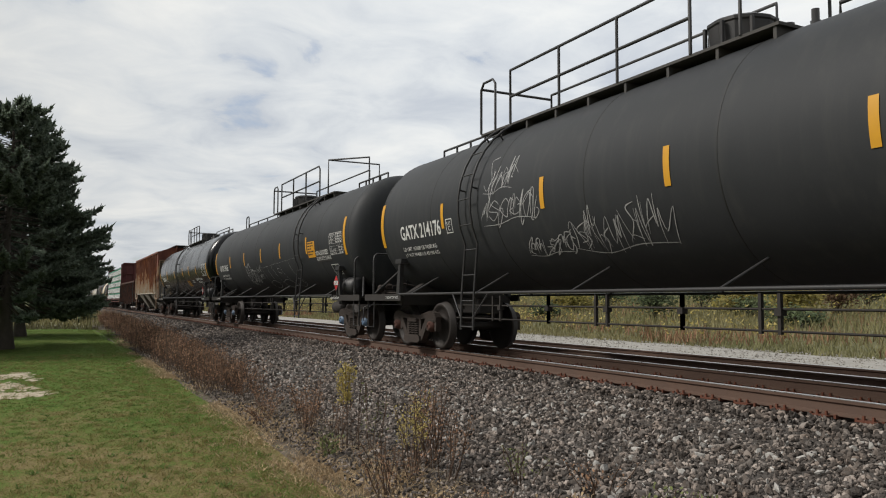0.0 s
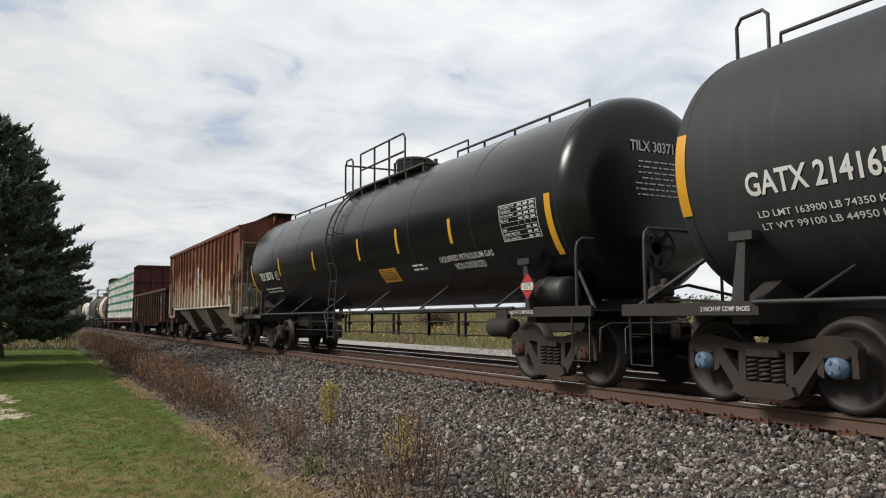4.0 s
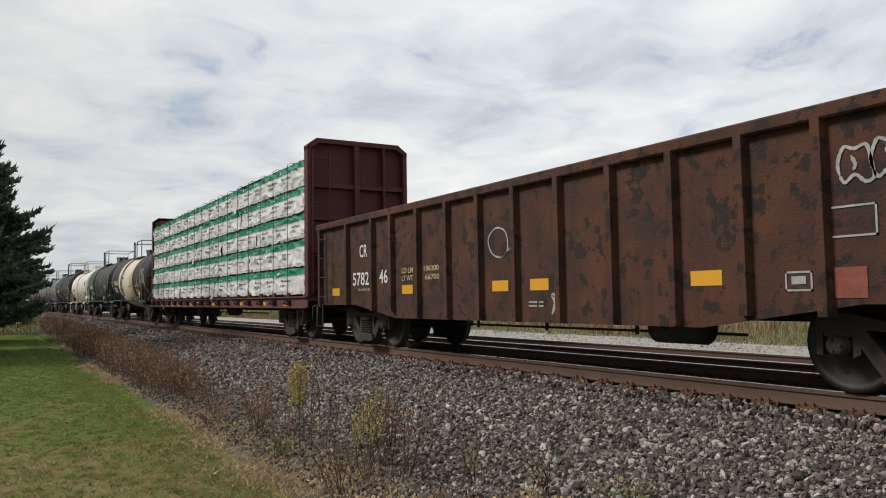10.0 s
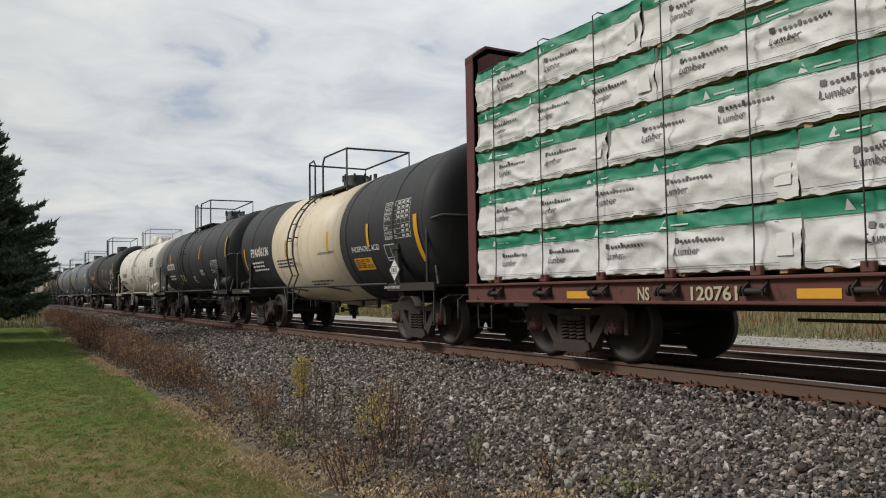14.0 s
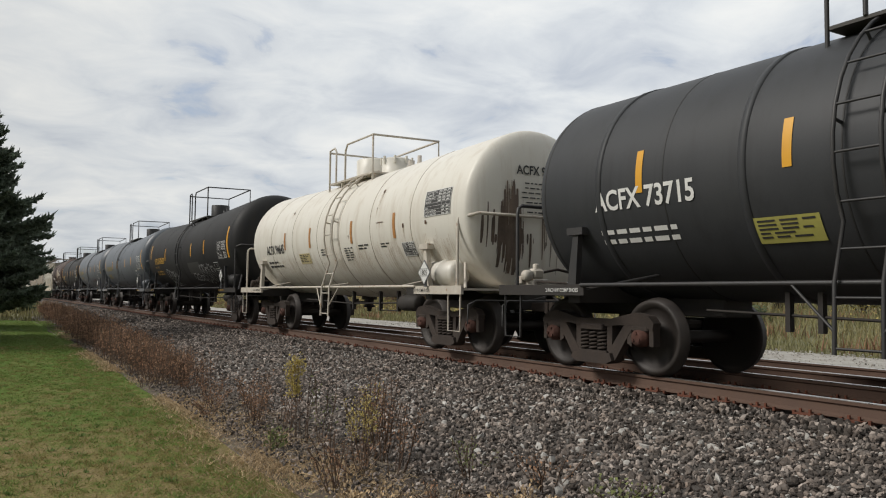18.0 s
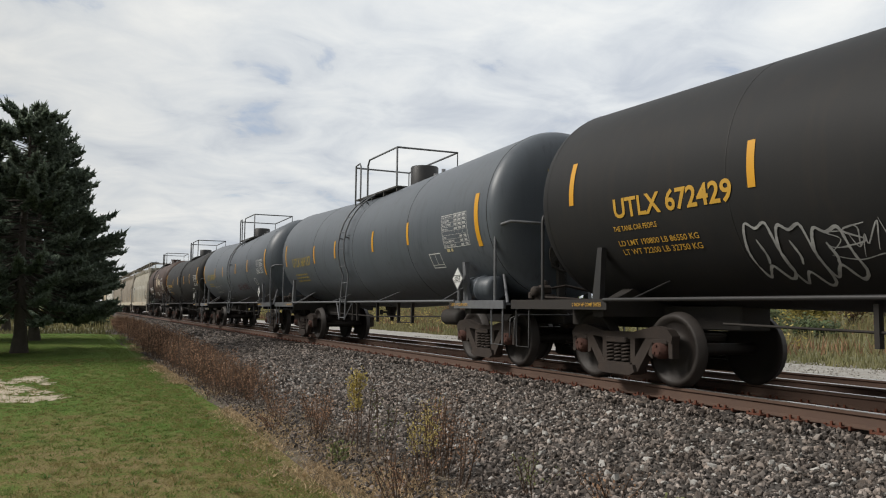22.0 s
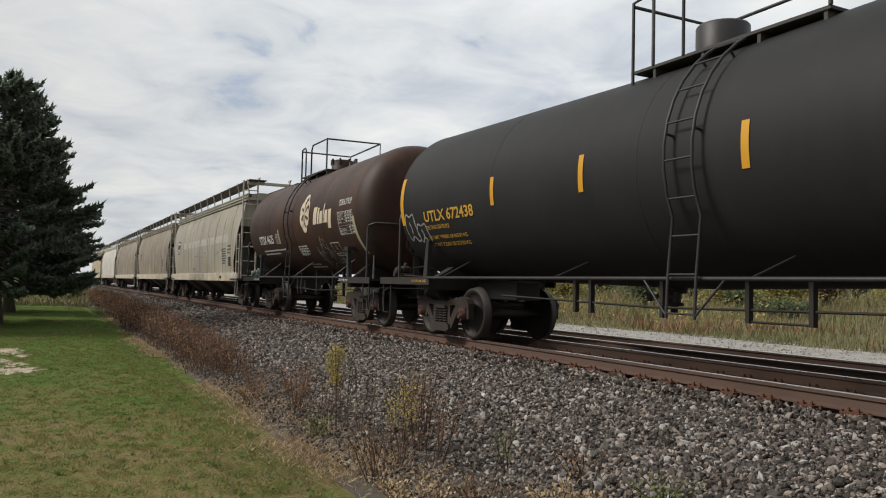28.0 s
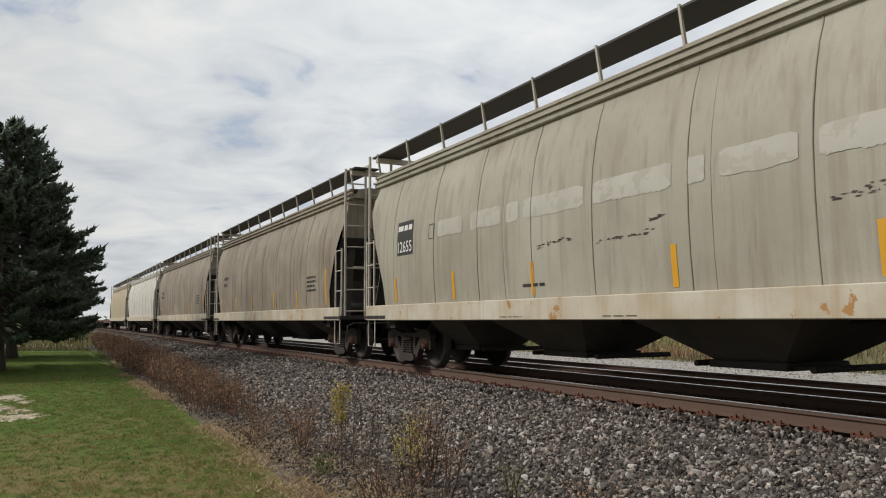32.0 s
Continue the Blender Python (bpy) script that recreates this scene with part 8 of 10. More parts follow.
        mb.prism([(-1.45, 0.85), (1.45, 0.85), (1.45, 1.05), (0.5, 1.35), (-0.5, 1.35), (-1.45, 1.05)], e - s * 1.5, e - s * 1.2, "y")
        part("draft_sill", mb, M["under"], car)
    hand_brake(car, -0.10, e0 - 0.14, 2.48, 1, "hopper_under")
    couplers(car, e0 - 0.1, e1 + 0.1)
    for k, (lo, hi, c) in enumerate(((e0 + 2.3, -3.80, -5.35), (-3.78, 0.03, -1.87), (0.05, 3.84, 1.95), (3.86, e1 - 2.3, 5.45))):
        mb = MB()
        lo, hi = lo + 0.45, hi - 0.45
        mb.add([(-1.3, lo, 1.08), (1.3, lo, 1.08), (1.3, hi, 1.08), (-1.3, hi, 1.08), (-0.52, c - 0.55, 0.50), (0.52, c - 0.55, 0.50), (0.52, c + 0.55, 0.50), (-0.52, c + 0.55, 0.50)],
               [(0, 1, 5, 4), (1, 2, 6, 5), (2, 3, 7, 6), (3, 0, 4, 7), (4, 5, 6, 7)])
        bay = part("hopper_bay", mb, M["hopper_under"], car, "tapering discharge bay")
        mb = MB()
        mb.box(-0.58, 0.58, c - 0.62, c + 0.6, 0.40, 0.50, 0.015)
        mb.box(-0.45, 0.45, c - 1.15, c - 0.6, 0.42, 0.46, 0.01)
        for dy in (-1.1, 0.65):
            mb.tube([(-0.75, c + dy, 0.45), (0.75, c + dy, 0.45)], 0.04, 8)
        part("outlet_gate", mb, M["under"], bay, "sliding outlet gate with its shafts")
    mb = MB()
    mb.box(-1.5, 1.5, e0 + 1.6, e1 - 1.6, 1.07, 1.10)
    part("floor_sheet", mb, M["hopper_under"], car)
    mb = MB()
    mb.tube([(-0.35, e0 + 2.4, 0.98), (-0.35, e1 - 2.4, 0.98)], 0.03, 6)
    part("train_line", mb, M["under"], car, "brake pipe along the underside")
    if not marks:
        return
    for y in (255.08, 252.38, 249.71, 246.58, 243.89):
        mb = MB()
        d = (y - mid) * (e1 - e0) / (256.8 - 239.75) if marks == "near" else y - 248.2
        patch(mb, skin, d - 0.05, d + 0.05, 1.42, 1.95, 4)
        part("stripe", mb, M["yellow"], car, "upright reflective stripe")
    mb = MB()
    d = e0 + 1.30
    patch(mb, skin, d - 0.055, d + 0.055, 1.45, 2.45, 5)
    part("stripe", mb, M["yellow"], car, "upright reflective stripe")
    if marks == "near":
        mb = MB()
        patch(mb, skin, 254.95 - mid, 254.15 - mid, 2.42, 3.15, 4)
        pl = part("paint_patch", mb, M["black"], car, "black patch under the number")
        mb = MB()
        write(mb, lambda y, z, off=0: skin(y, z, 0.012), "12655", 254.9 - mid, 254.2 - mid, 2.48, 0.24)
        bars(mb, lambda y, z, off=0: skin(y, z, 0.012), 254.9 - mid, 254.2 - mid, 2.82, 3.06, 1)
        part("lettering", mb, M["white"], pl, "white stencilled number")
        for k, (ya, yb) in enumerate(((253.0, 252.0), (251.68, 250.62), (250.45, 250.07), (249.93, 248.35), (248.12, 246.58), (246.33, 246.03), (245.8, 244.75), (244.5, 243.0), (242.8, 241.9))):
            worn(car, skin, ya - mid, yb - mid, 2.64, 2.98, k, "patch_white", "pale band painted over old lettering")
        for k, (ya, yb, z, hh) in enumerate(((249.55, 248.75, 2.18, 0.05), (248.1, 246.9, 2.12, 0.04), (244.45, 243.75, 2.22, 0.06), (247.0, 246.8, 2.3, 0.02), (243.2, 242.7, 2.35, 0.03))):
            mb, rnd = MB(), random.Random(90 + k)
            for _ in range(26):
                u, ln, th = rnd.random(), rnd.uniform(0.02, 0.14), rnd.uniform(0.004, 0.016)
                y, zz = ya + (yb - ya) * u - mid, z + hh * (1.4 * u - 0.4) + rnd.gauss(0, hh * 0.4)
                mb.add([skin(y, zz, 0.006), skin(y - ln * 0.5, zz - th * 0.5, 0.006), skin(y - ln, zz + th * 0.6, 0.006), skin(y - ln * 0.4, zz + th, 0.006)], [(0, 1, 2, 3)])
            part("small_print", mb, M["hopper_under"], car, "dark scuffs scratched in the paint")
        mb = MB()
        bars(mb, skin, 243.0 - mid, 242.2 - mid, 1.7, 2.4, 7)
        bars(mb, skin, 241.9 - mid, 241.3 - mid, 2.1, 2.5, 3)
        bars(mb, skin, 250.0 - mid, 249.3 - mid, 1.5, 1.6, 1)
        bars(mb, flat_skin(-1.603), 250.6 - mid, 249.9 - mid, 1.06, 1.08, 1)
        bars(mb, flat_skin(-1.603), 247.9 - mid, 246.9 - mid, 1.06, 1.08, 1)
        outline(mb, skin, 253.4 - mid, 253.15 - mid, 2.65, 2.95, 0.015)
        part("small_print", mb, M["black"], car, "small dark stencilled print")
        mb = MB()
        patch(mb, skin, 241.75 - mid, 241.2 - mid, 1.6, 2.05, 3, 0.007)
        box_ = part("stencil_box", mb, M["black"], car, "black test record box")
        mb = MB()
        outline(mb, lambda y, z, off=0: skin(y, z, 0.011), 241.75 - mid, 241.2 - mid, 1.6, 2.05)
        part("small_print", mb, M["white"], box_)
        mb = MB()
        mb.box(-1.635, -1.60, 242.75 - mid, 243.0 - mid, 1.13, 1.24, 0.01)
        part("latch_box", mb, M["hopper_under"], car)
    else:
        mb = MB()
        bars(mb, skin, e1 - 2.0, e1 - 2.9, 2.3, 2.85, 2)
        bars(mb, skin, e0 + 3.0, e0 + 2.2, 1.8, 2.3, 4)
        part("small_print", mb, M["black"], car, "small dark stencilled print")


curved_hopper("weathered grey curved-side covered hopper with pale painted-over bands", 239.75, 256.8, "hopper_grey", "near")
curved_hopper("weathered grey curved-side covered hopper streaked with dirt", 258.5, 275.2, "hopper_dingy", "far")
curved_hopper("grey curved-side covered hopper far along the train", 276.9, 294.6, "hopper_dingy", "far")
curved_hopper("dirty white curved-side covered hopper far along the train", 296.3, 315.5, "hopper_white", "")
curved_hopper("tan covered hopper far along the train", 317.3, 336.0, "hopper_tan", "")


def far_flatcar(S0, S1):
    mid = (S0 + S1) / 2
    car = thing("flatcar", "empty low dark flatcar at the far end", "flatcar")
    ROLLING.append((car, mid))
    e0, e1 = S0 - mid, S1 - mid
    mb = MB()
    mb.box(-1.42, 1.42, e0, e1, 0.95, 1.15, 0.02)
    part("deck", mb, M["sill_red"], car)
    for s in (-1, 1):
        mb = MB()
        mb.box(min(s * 1.38, s * 1.46), max(s * 1.38, s * 1.46), e0, e1, 0.8, 1.1)
        part("side_sill", mb, M["sill_red"], car)
        truck(car, s * (e1 - 2), mid + s * (e1 - 2))
    couplers(car, e0 - 0.3, e1 + 0.3)


far_flatcar(337.8, 357)
far_flatcar(358.8, 378)


def rolled(t):
    """Metres travelled at t seconds."""
    for (ta, a), (tb, b) in zip(TRAVEL, TRAVEL[1:]):
        if t <= tb:
            return a + (b - a) * (t - ta) / (tb - ta)
    return TRAVEL[-1][1]


def motions():
    for ob, along in ROLLING:
        walk(ob, [(t, pose(0, along - s, 0)) for t, s in TRAVEL])
    for ob, dy, along in WHEELS:
        times = []
        for k in range(0, 481):
            t = k / 15
            if -6 < along - rolled(t) < 55:
                times.append(t)
        if not times:
            walk(ob, [(t, pose(0, dy, WHEEL_R)) for t in (0, 32)])
            continue
        first = rolled(times[0])
        rows = [(t, pose(0, dy, WHEEL_R, math.degrees((rolled(t) - first) / WHEEL_R))) for t in times]
        if times[0] > 0:
            rows.insert(0, (0, rows[0][1]))
        if times[-1] < 32:
            rows.append((32, rows[-1][1]))
        walk(ob, rows)
    a, b, c = (-8.71, 2.092, 1.659), (-8.066, 1.792, 1.551), (-7.93, 1.837, 2.138)
    away, gone = (a[0] - 6, a[1] - 2, a[2] + 1), (c[0] + 4, c[1] - 6, c[2] + 5)
    walk(FLY, [(0, pose(*away)), (8.5, pose(away[0] + 2, away[1], away[2])), (8.9, pose(*a)), (9.0, pose(*b, 0, 0, 12)), (9.1, pose(*c, 0, 0, 40)), (9.6, pose(*gone, 0, 0, 60)), (32, pose(gone[0] + 3, gone[1] - 4, gone[2], 0, 0, 60))])

# ---- the ground and the tracks ----
GRASS_Z = -0.70


def mesh_np(name, verts, faces, material, smooth=False):
    """A large joined mesh from arrays; faces all have the same number of corners."""
    me = bpy.data.meshes.new(name)
    verts, faces = np.asarray(verts, np.float32), np.asarray(faces, np.int32)
    k = faces.shape[1]
    me.vertices.add(len(verts))
    me.vertices.foreach_set("co", verts.ravel())
    me.loops.add(faces.size)
    me.loops.foreach_set("vertex_index", faces.ravel())
    me.polygons.add(len(faces))
    me.polygons.foreach_set("loop_start", np.arange(0, faces.size, k, dtype=np.int32))
    me.polygons.foreach_set("use_smooth", np.full(len(faces), smooth))
    me.materials.append(material)
    me.update(calc_edges=True)
    return me


def ground_height(x, y):
    """Lawn, a shallow swale at the toe of the ballast, a low meadow beyond the tracks."""
    if x < -6.2:
        z = GRASS_Z
    elif x < 9:
        z = GRASS_Z - 0.05
    else:
        z = GRASS_Z + min(1.0, (x - 9) / 70) ** 1.2 * 3.4
    return z + 0.05 * noise.noise((x * 0.23, y * 0.19, 0.0)) * (1 if -30 < x < 60 else 0)


def build_ground():
    xs = [-1500, -400, -120, -60] + [-40 + 1.0 * k for k in range(101)] + [66, 73, 80, 140, 400, 1500]
    ys = [-600, -120, -40] + [-20 + 1.5 * k for k in range(110)] + [170, 220, 320, 600, 1200, 2500]
    v = [(x, y, ground_height(x, y)) for y in ys for x in xs]
    n = len(xs)
    f = [(j * n + i, j * n + i + 1, (j + 1) * n + i + 1, (j + 1) * n + i) for j in range(len(ys) - 1) for i in range(n - 1)]
    me = mesh_np("ground", v, f, M["lawn"], True)
    me.materials.append(M["meadow"])
    idx = [1 if (xs[i] > 7.5 or ys[j] > 51) else 0 for j in range(len(ys) - 1) for i in range(n - 1)]
    me.polygons.foreach_set("material_index", idx)
    tagged(new("ground", me), "mown lawn and open meadow running to the horizon", "ground", kind="structure")


build_ground()


def strip(name, prof, material, label, category, y0=-40, y1=420, step=1.2, rough=0.03, thick=0.0):
    """A bed with the given cross profile (x, z), laid along the track."""
    ys = [y0 + step * k for k in range(int((min(y1, 90) - y0) / step) + 1)] + [y for y in (120, 170, 240, 330, y1) if y > 90]
    n = len(prof)
    v = [(x + 0.12 * noise.noise((x, y * 0.4, 3)), y, z + rough * noise.noise((x * 1.7, y * 1.3, 1.0))) for y in ys for i, (x, z) in enumerate(prof)]
    f = [(j * n + i, j * n + i + 1, (j + 1) * n + i + 1, (j + 1) * n + i) for j in range(len(ys) - 1) for i in range(n - 1)]
    return tagged(new(name, mesh_np(name, v, f, material, True)), label, category, kind="structure")


BALLAST = [(-5.05, -0.78), (-4.6, -0.66), (-4.0, -0.56), (-3.3, -0.455), (-2.6, -0.36), (-2.0, -0.29), (-1.55, -0.255), (-1.2, -0.25)]
bed = strip("ballast_bed", BALLAST, M["ballast_bed"], "grey crushed stone ballast shoulder", "ballast", rough=0.03)
# darker bed from the near rail to past the second track
strip("track_bed", [(-1.3, -0.262), (0.0, -0.27), (1.4, -0.27), (2.4, -0.36), (3.3, -0.44), (4.7, -0.46), (6.2, -0.46), (7.2, -0.60), (7.9, -0.80)], M["track_bed"], "dark track bed under both tracks", "track bed", rough=0.02)
strip("gravel_road", [(6.6, -0.62), (7.4, -0.555), (8.6, -0.53), (10.6, -0.53), (12.2, -0.55), (13.2, -0.60), (13.9, -0.72)], M["road"], "pale limestone gravel road beyond the tracks", "road", rough=0.04)
strip("bare_verge", [(-6.1, -0.82), (-5.85, -0.715), (-5.5, -0.69), (-4.9, -0.68), (-4.4, -0.70)], M["dirt"], "strip of dry straw and soil at the lawn's edge", "verge", rough=0.05)


def ballast_z(x):
    for (xa, za), (xb, zb) in zip(BALLAST, BALLAST[1:]):
        if x <= xb:
            return za + (zb - za) * (x - xa) / (xb - xa)
    return BALLAST[-1][1]


def rail_profile():
    half = [(0.0, -0.18), (0.075, -0.18), (0.075, -0.168), (0.018, -0.145), (0.012, -0.06), (0.036, -0.042), (0.038, -0.008), (0.030, 0.0)]
    return half + [(-x, z) for x, z in half[::-1][:-1]]


def track(x0, dz, ties_to, label):
    t = thing("track", label, "railway track", "railway tracks", "structure")
    for s in (-1, 1):
        mb = MB()
        pr = [(x0 + s * 0.755 + x, z + dz) for x, z in rail_profile()]
        n = len(pr)
        v = [(x, y, z) for y in (-40, 420) for x, z in pr]
        for i in range(n):
            j = (i + 1) % n
            mb.cur = 1 if min(pr[i][1], pr[j][1]) > dz - 0.01 else 0
            mb.add([v[i], v[j], v[n + j], v[n + i]], [(0, 1, 2, 3)])
        part("rail", mb, [M["rail"], M["rail_top"]], t, "rusted steel rail with a polished head")
    tie, plate = MB(), MB()
    tie.box(x0 - 1.30, x0 + 1.30, -0.115, 0.115, -0.36 + dz, -0.195 + dz, 0.012)
    tie_me = tie.mesh("tie", M["tie"])
    for s in (-1, 1):
        c = x0 + s * 0.755
        plate.box(c - 0.17, c + 0.17, -0.10, 0.10, -0.195 + dz, -0.178 + dz)
        for dx in (-0.10, 0.10):
            for dy in (-0.05, 0.06):
                plate.box(c + dx - 0.012, c + dx + 0.012, dy - 0.012, dy + 0.012, -0.18 + dz, -0.135 + dz)
        for dy in (-0.15, 0.15):  # rail anchors
            plate.box(c - 0.10, c + 0.10, dy - 0.015, dy + 0.015, -0.21 + dz, -0.165 + dz)
    plate_me = plate.mesh("tie_plate", M["clip"])
    rnd = random.Random(11)
    for k in range(ties_to):
        y = 1.0 + k * 0.53 + rnd.uniform(-0.03, 0.03)
        part("tie", tie_me, None, t, at=pose(0, y, rnd.uniform(-0.01, 0.005), 0, 0, rnd.uniform(-0.6, 0.6)))
        part("tie_plate", plate_me, None, t, at=pose(0, y, 0))


track(0.0, 0.0, 120, "near railway track with rusted rails on dark wooden ties")
track(4.72, -0.213, 90, "second railway track with polished rail heads")


# ---- ballast stones ----
def stone_shape(rnd):
    g = (1 + 5 ** 0.5) / 2
    v = np.array([(-1, g, 0), (1, g, 0), (-1, -g, 0), (1, -g, 0), (0, -1, g), (0, 1, g), (0, -1, -g), (0, 1, -g), (g, 0, -1), (g, 0, 1), (-g, 0, -1), (-g, 0, 1)], float) / 1.9
    v *= rnd.uniform(0.55, 1.25, (12, 1))
    v *= np.array([1.0, rnd.uniform(0.55, 0.85), rnd.uniform(0.35, 0.65)]) * 0.55
    f = np.array([(0, 11, 5), (0, 5, 1), (0, 1, 7), (0, 7, 10), (0, 10, 11), (1, 5, 9), (5, 11, 4), (11, 10, 2), (10, 7, 6), (7, 1, 8), (3, 9, 4), (3, 4, 2), (3, 2, 6), (3, 6, 8), (3, 8, 9), (4, 9, 5), (2, 4, 11), (6, 2, 10), (8, 6, 7), (9, 8, 1)])
    return v, f


RN = np.random.RandomState(3)
STONES = [stone_shape(RN) for _ in range(14)]


def turned(n):
    """n random turns."""
    q = RN.normal(size=(n, 4))
    q /= np.linalg.norm(q, axis=1)[:, None]
    w, x, y, z = q.T
    return np.stack([1 - 2 * (y * y + z * z), 2 * (x * y - w * z), 2 * (x * z + w * y), 2 * (x * y + w * z), 1 - 2 * (x * x + z * z), 2 * (y * z - w * x), 2 * (x * z - w * y), 2 * (y * z + w * x), 1 - 2 * (x * x + y * y)], 1).reshape(n, 3, 3)


def scatter(x, y, z, size):
    V, F, o = [], [], 0
    R = turned(len(x))
    pick = RN.randint(0, len(STONES), len(x))
    for i in range(len(x)):
        v, f = STONES[pick[i]]
        V.append((v * size[i]) @ R[i].T + (x[i], y[i], z[i]))
        F.append(f + o)
        o += 12
    return np.concatenate(V), np.concatenate(F)


def stones(name, n, x0, x1, y0, y1, lo, hi, label, height=None, material="stone"):
    x, y = RN.uniform(x0, x1, n), RN.uniform(y0, y1, n)
    z = np.array([ballast_z(a) if height is None else height for a in x]) + RN.uniform(-0.012, 0.022, n)
    size = lo + (hi - lo) * RN.beta(2, 3, n)
    v, f = scatter(x, y, z, size)
    tagged(new(name, mesh_np(name, v, f, M[material])), label, "ballast stones", kind="stuff")


stones("ballast_stones", 36000, -5.05, -1.15, 3.0, 15.0, 0.034, 0.092, "loose grey crushed granite with a few pale stones")
stones("ballast_stones", 13000, -5.1, -1.15, 15.0, 34.0, 0.055, 0.13, "loose grey crushed granite farther along the track")
stones("ballast_stones", 5200, -4.9, -1.15, 34.0, 75.0, 0.11, 0.20, "grey crushed granite far along the track")
stones("ballast_stones", 4000, -5.05, -1.15, -2.0, 3.0, 0.04, 0.11, "loose grey crushed granite beside the camera")
stones("pale_stones", 2100, -5.2, -1.3, 3.2, 20.0, 0.035, 0.10, "scattered pale stones among the ballast", None, "stone_pale")
stones("rail_stones", 3600, -1.55, -0.98, 2.5, 26.0, 0.05, 0.12, "ballast stones heaped against the tie ends", -0.205)
stones("verge_stones", 11000, -5.86, -4.6, 4.5, 30.0, 0.016, 0.066, "scattered ballast stones at the foot of the slope", -0.66)
stones("road_stones", 3600, 7.0, 12.8, 8.0, 40.0, 0.03, 0.10, "pale limestone chips on the gravel road", -0.53, "road")

# the stones that lie nearest are single pieces of the ballast bed
STONE_ME = []
for sv, sf in STONES:
    STONE_ME.append(mesh_np("ballast_stone", sv, sf, M["stone"]))
pick = random.Random(8)
PALE_ME = [mesh_np("ballast_stone", sv, sf, M["stone_pale"]) for sv, sf in STONES[:5]]
for k in range(300):
    x, y = pick.uniform(-4.6, -1.6), pick.uniform(3.6, 9.0)
    sz = pick.uniform(0.06, 0.13)
    part("ballast_stone", pick.choice(PALE_ME if pick.random() < 0.3 else STONE_ME), None, bed,
         at=Matrix.LocRotScale((x, y, ballast_z(x) + 0.02), Euler([pick.uniform(0, 6.28) for _ in range(3)]), (sz, sz, sz)))


# ---- grass, weeds ----
def blades(name, x, y, z, h, w, material, label, category, lean=0.35):
    n = len(x)
    a = RN.uniform(0, 6.283, n)
    dx, dy = np.cos(a) * w, np.sin(a) * w
    lx, ly = RN.normal(0, lean, n) * h, RN.normal(0, lean, n) * h
    v = np.stack([np.stack([x - dx, y - dy, z], 1), np.stack([x + dx, y + dy, z], 1), np.stack([x + lx, y + ly, z + h], 1)], 1).reshape(-1, 3)
    tagged(new(name, mesh_np(name, v, np.arange(3 * n).reshape(n, 3), M[material])), label, category, kind="stuff")


def lawn_edge(y):
    """Where the mown grass ends towards the track."""
    return -6.02 + 0.72 * np.clip((y - 15) / 30, 0, 1) + 0.10 * np.sin(y * 1.3) + 0.08 * np.sin(y * 3.7) + 0.05 * np.sin(y * 8.3)


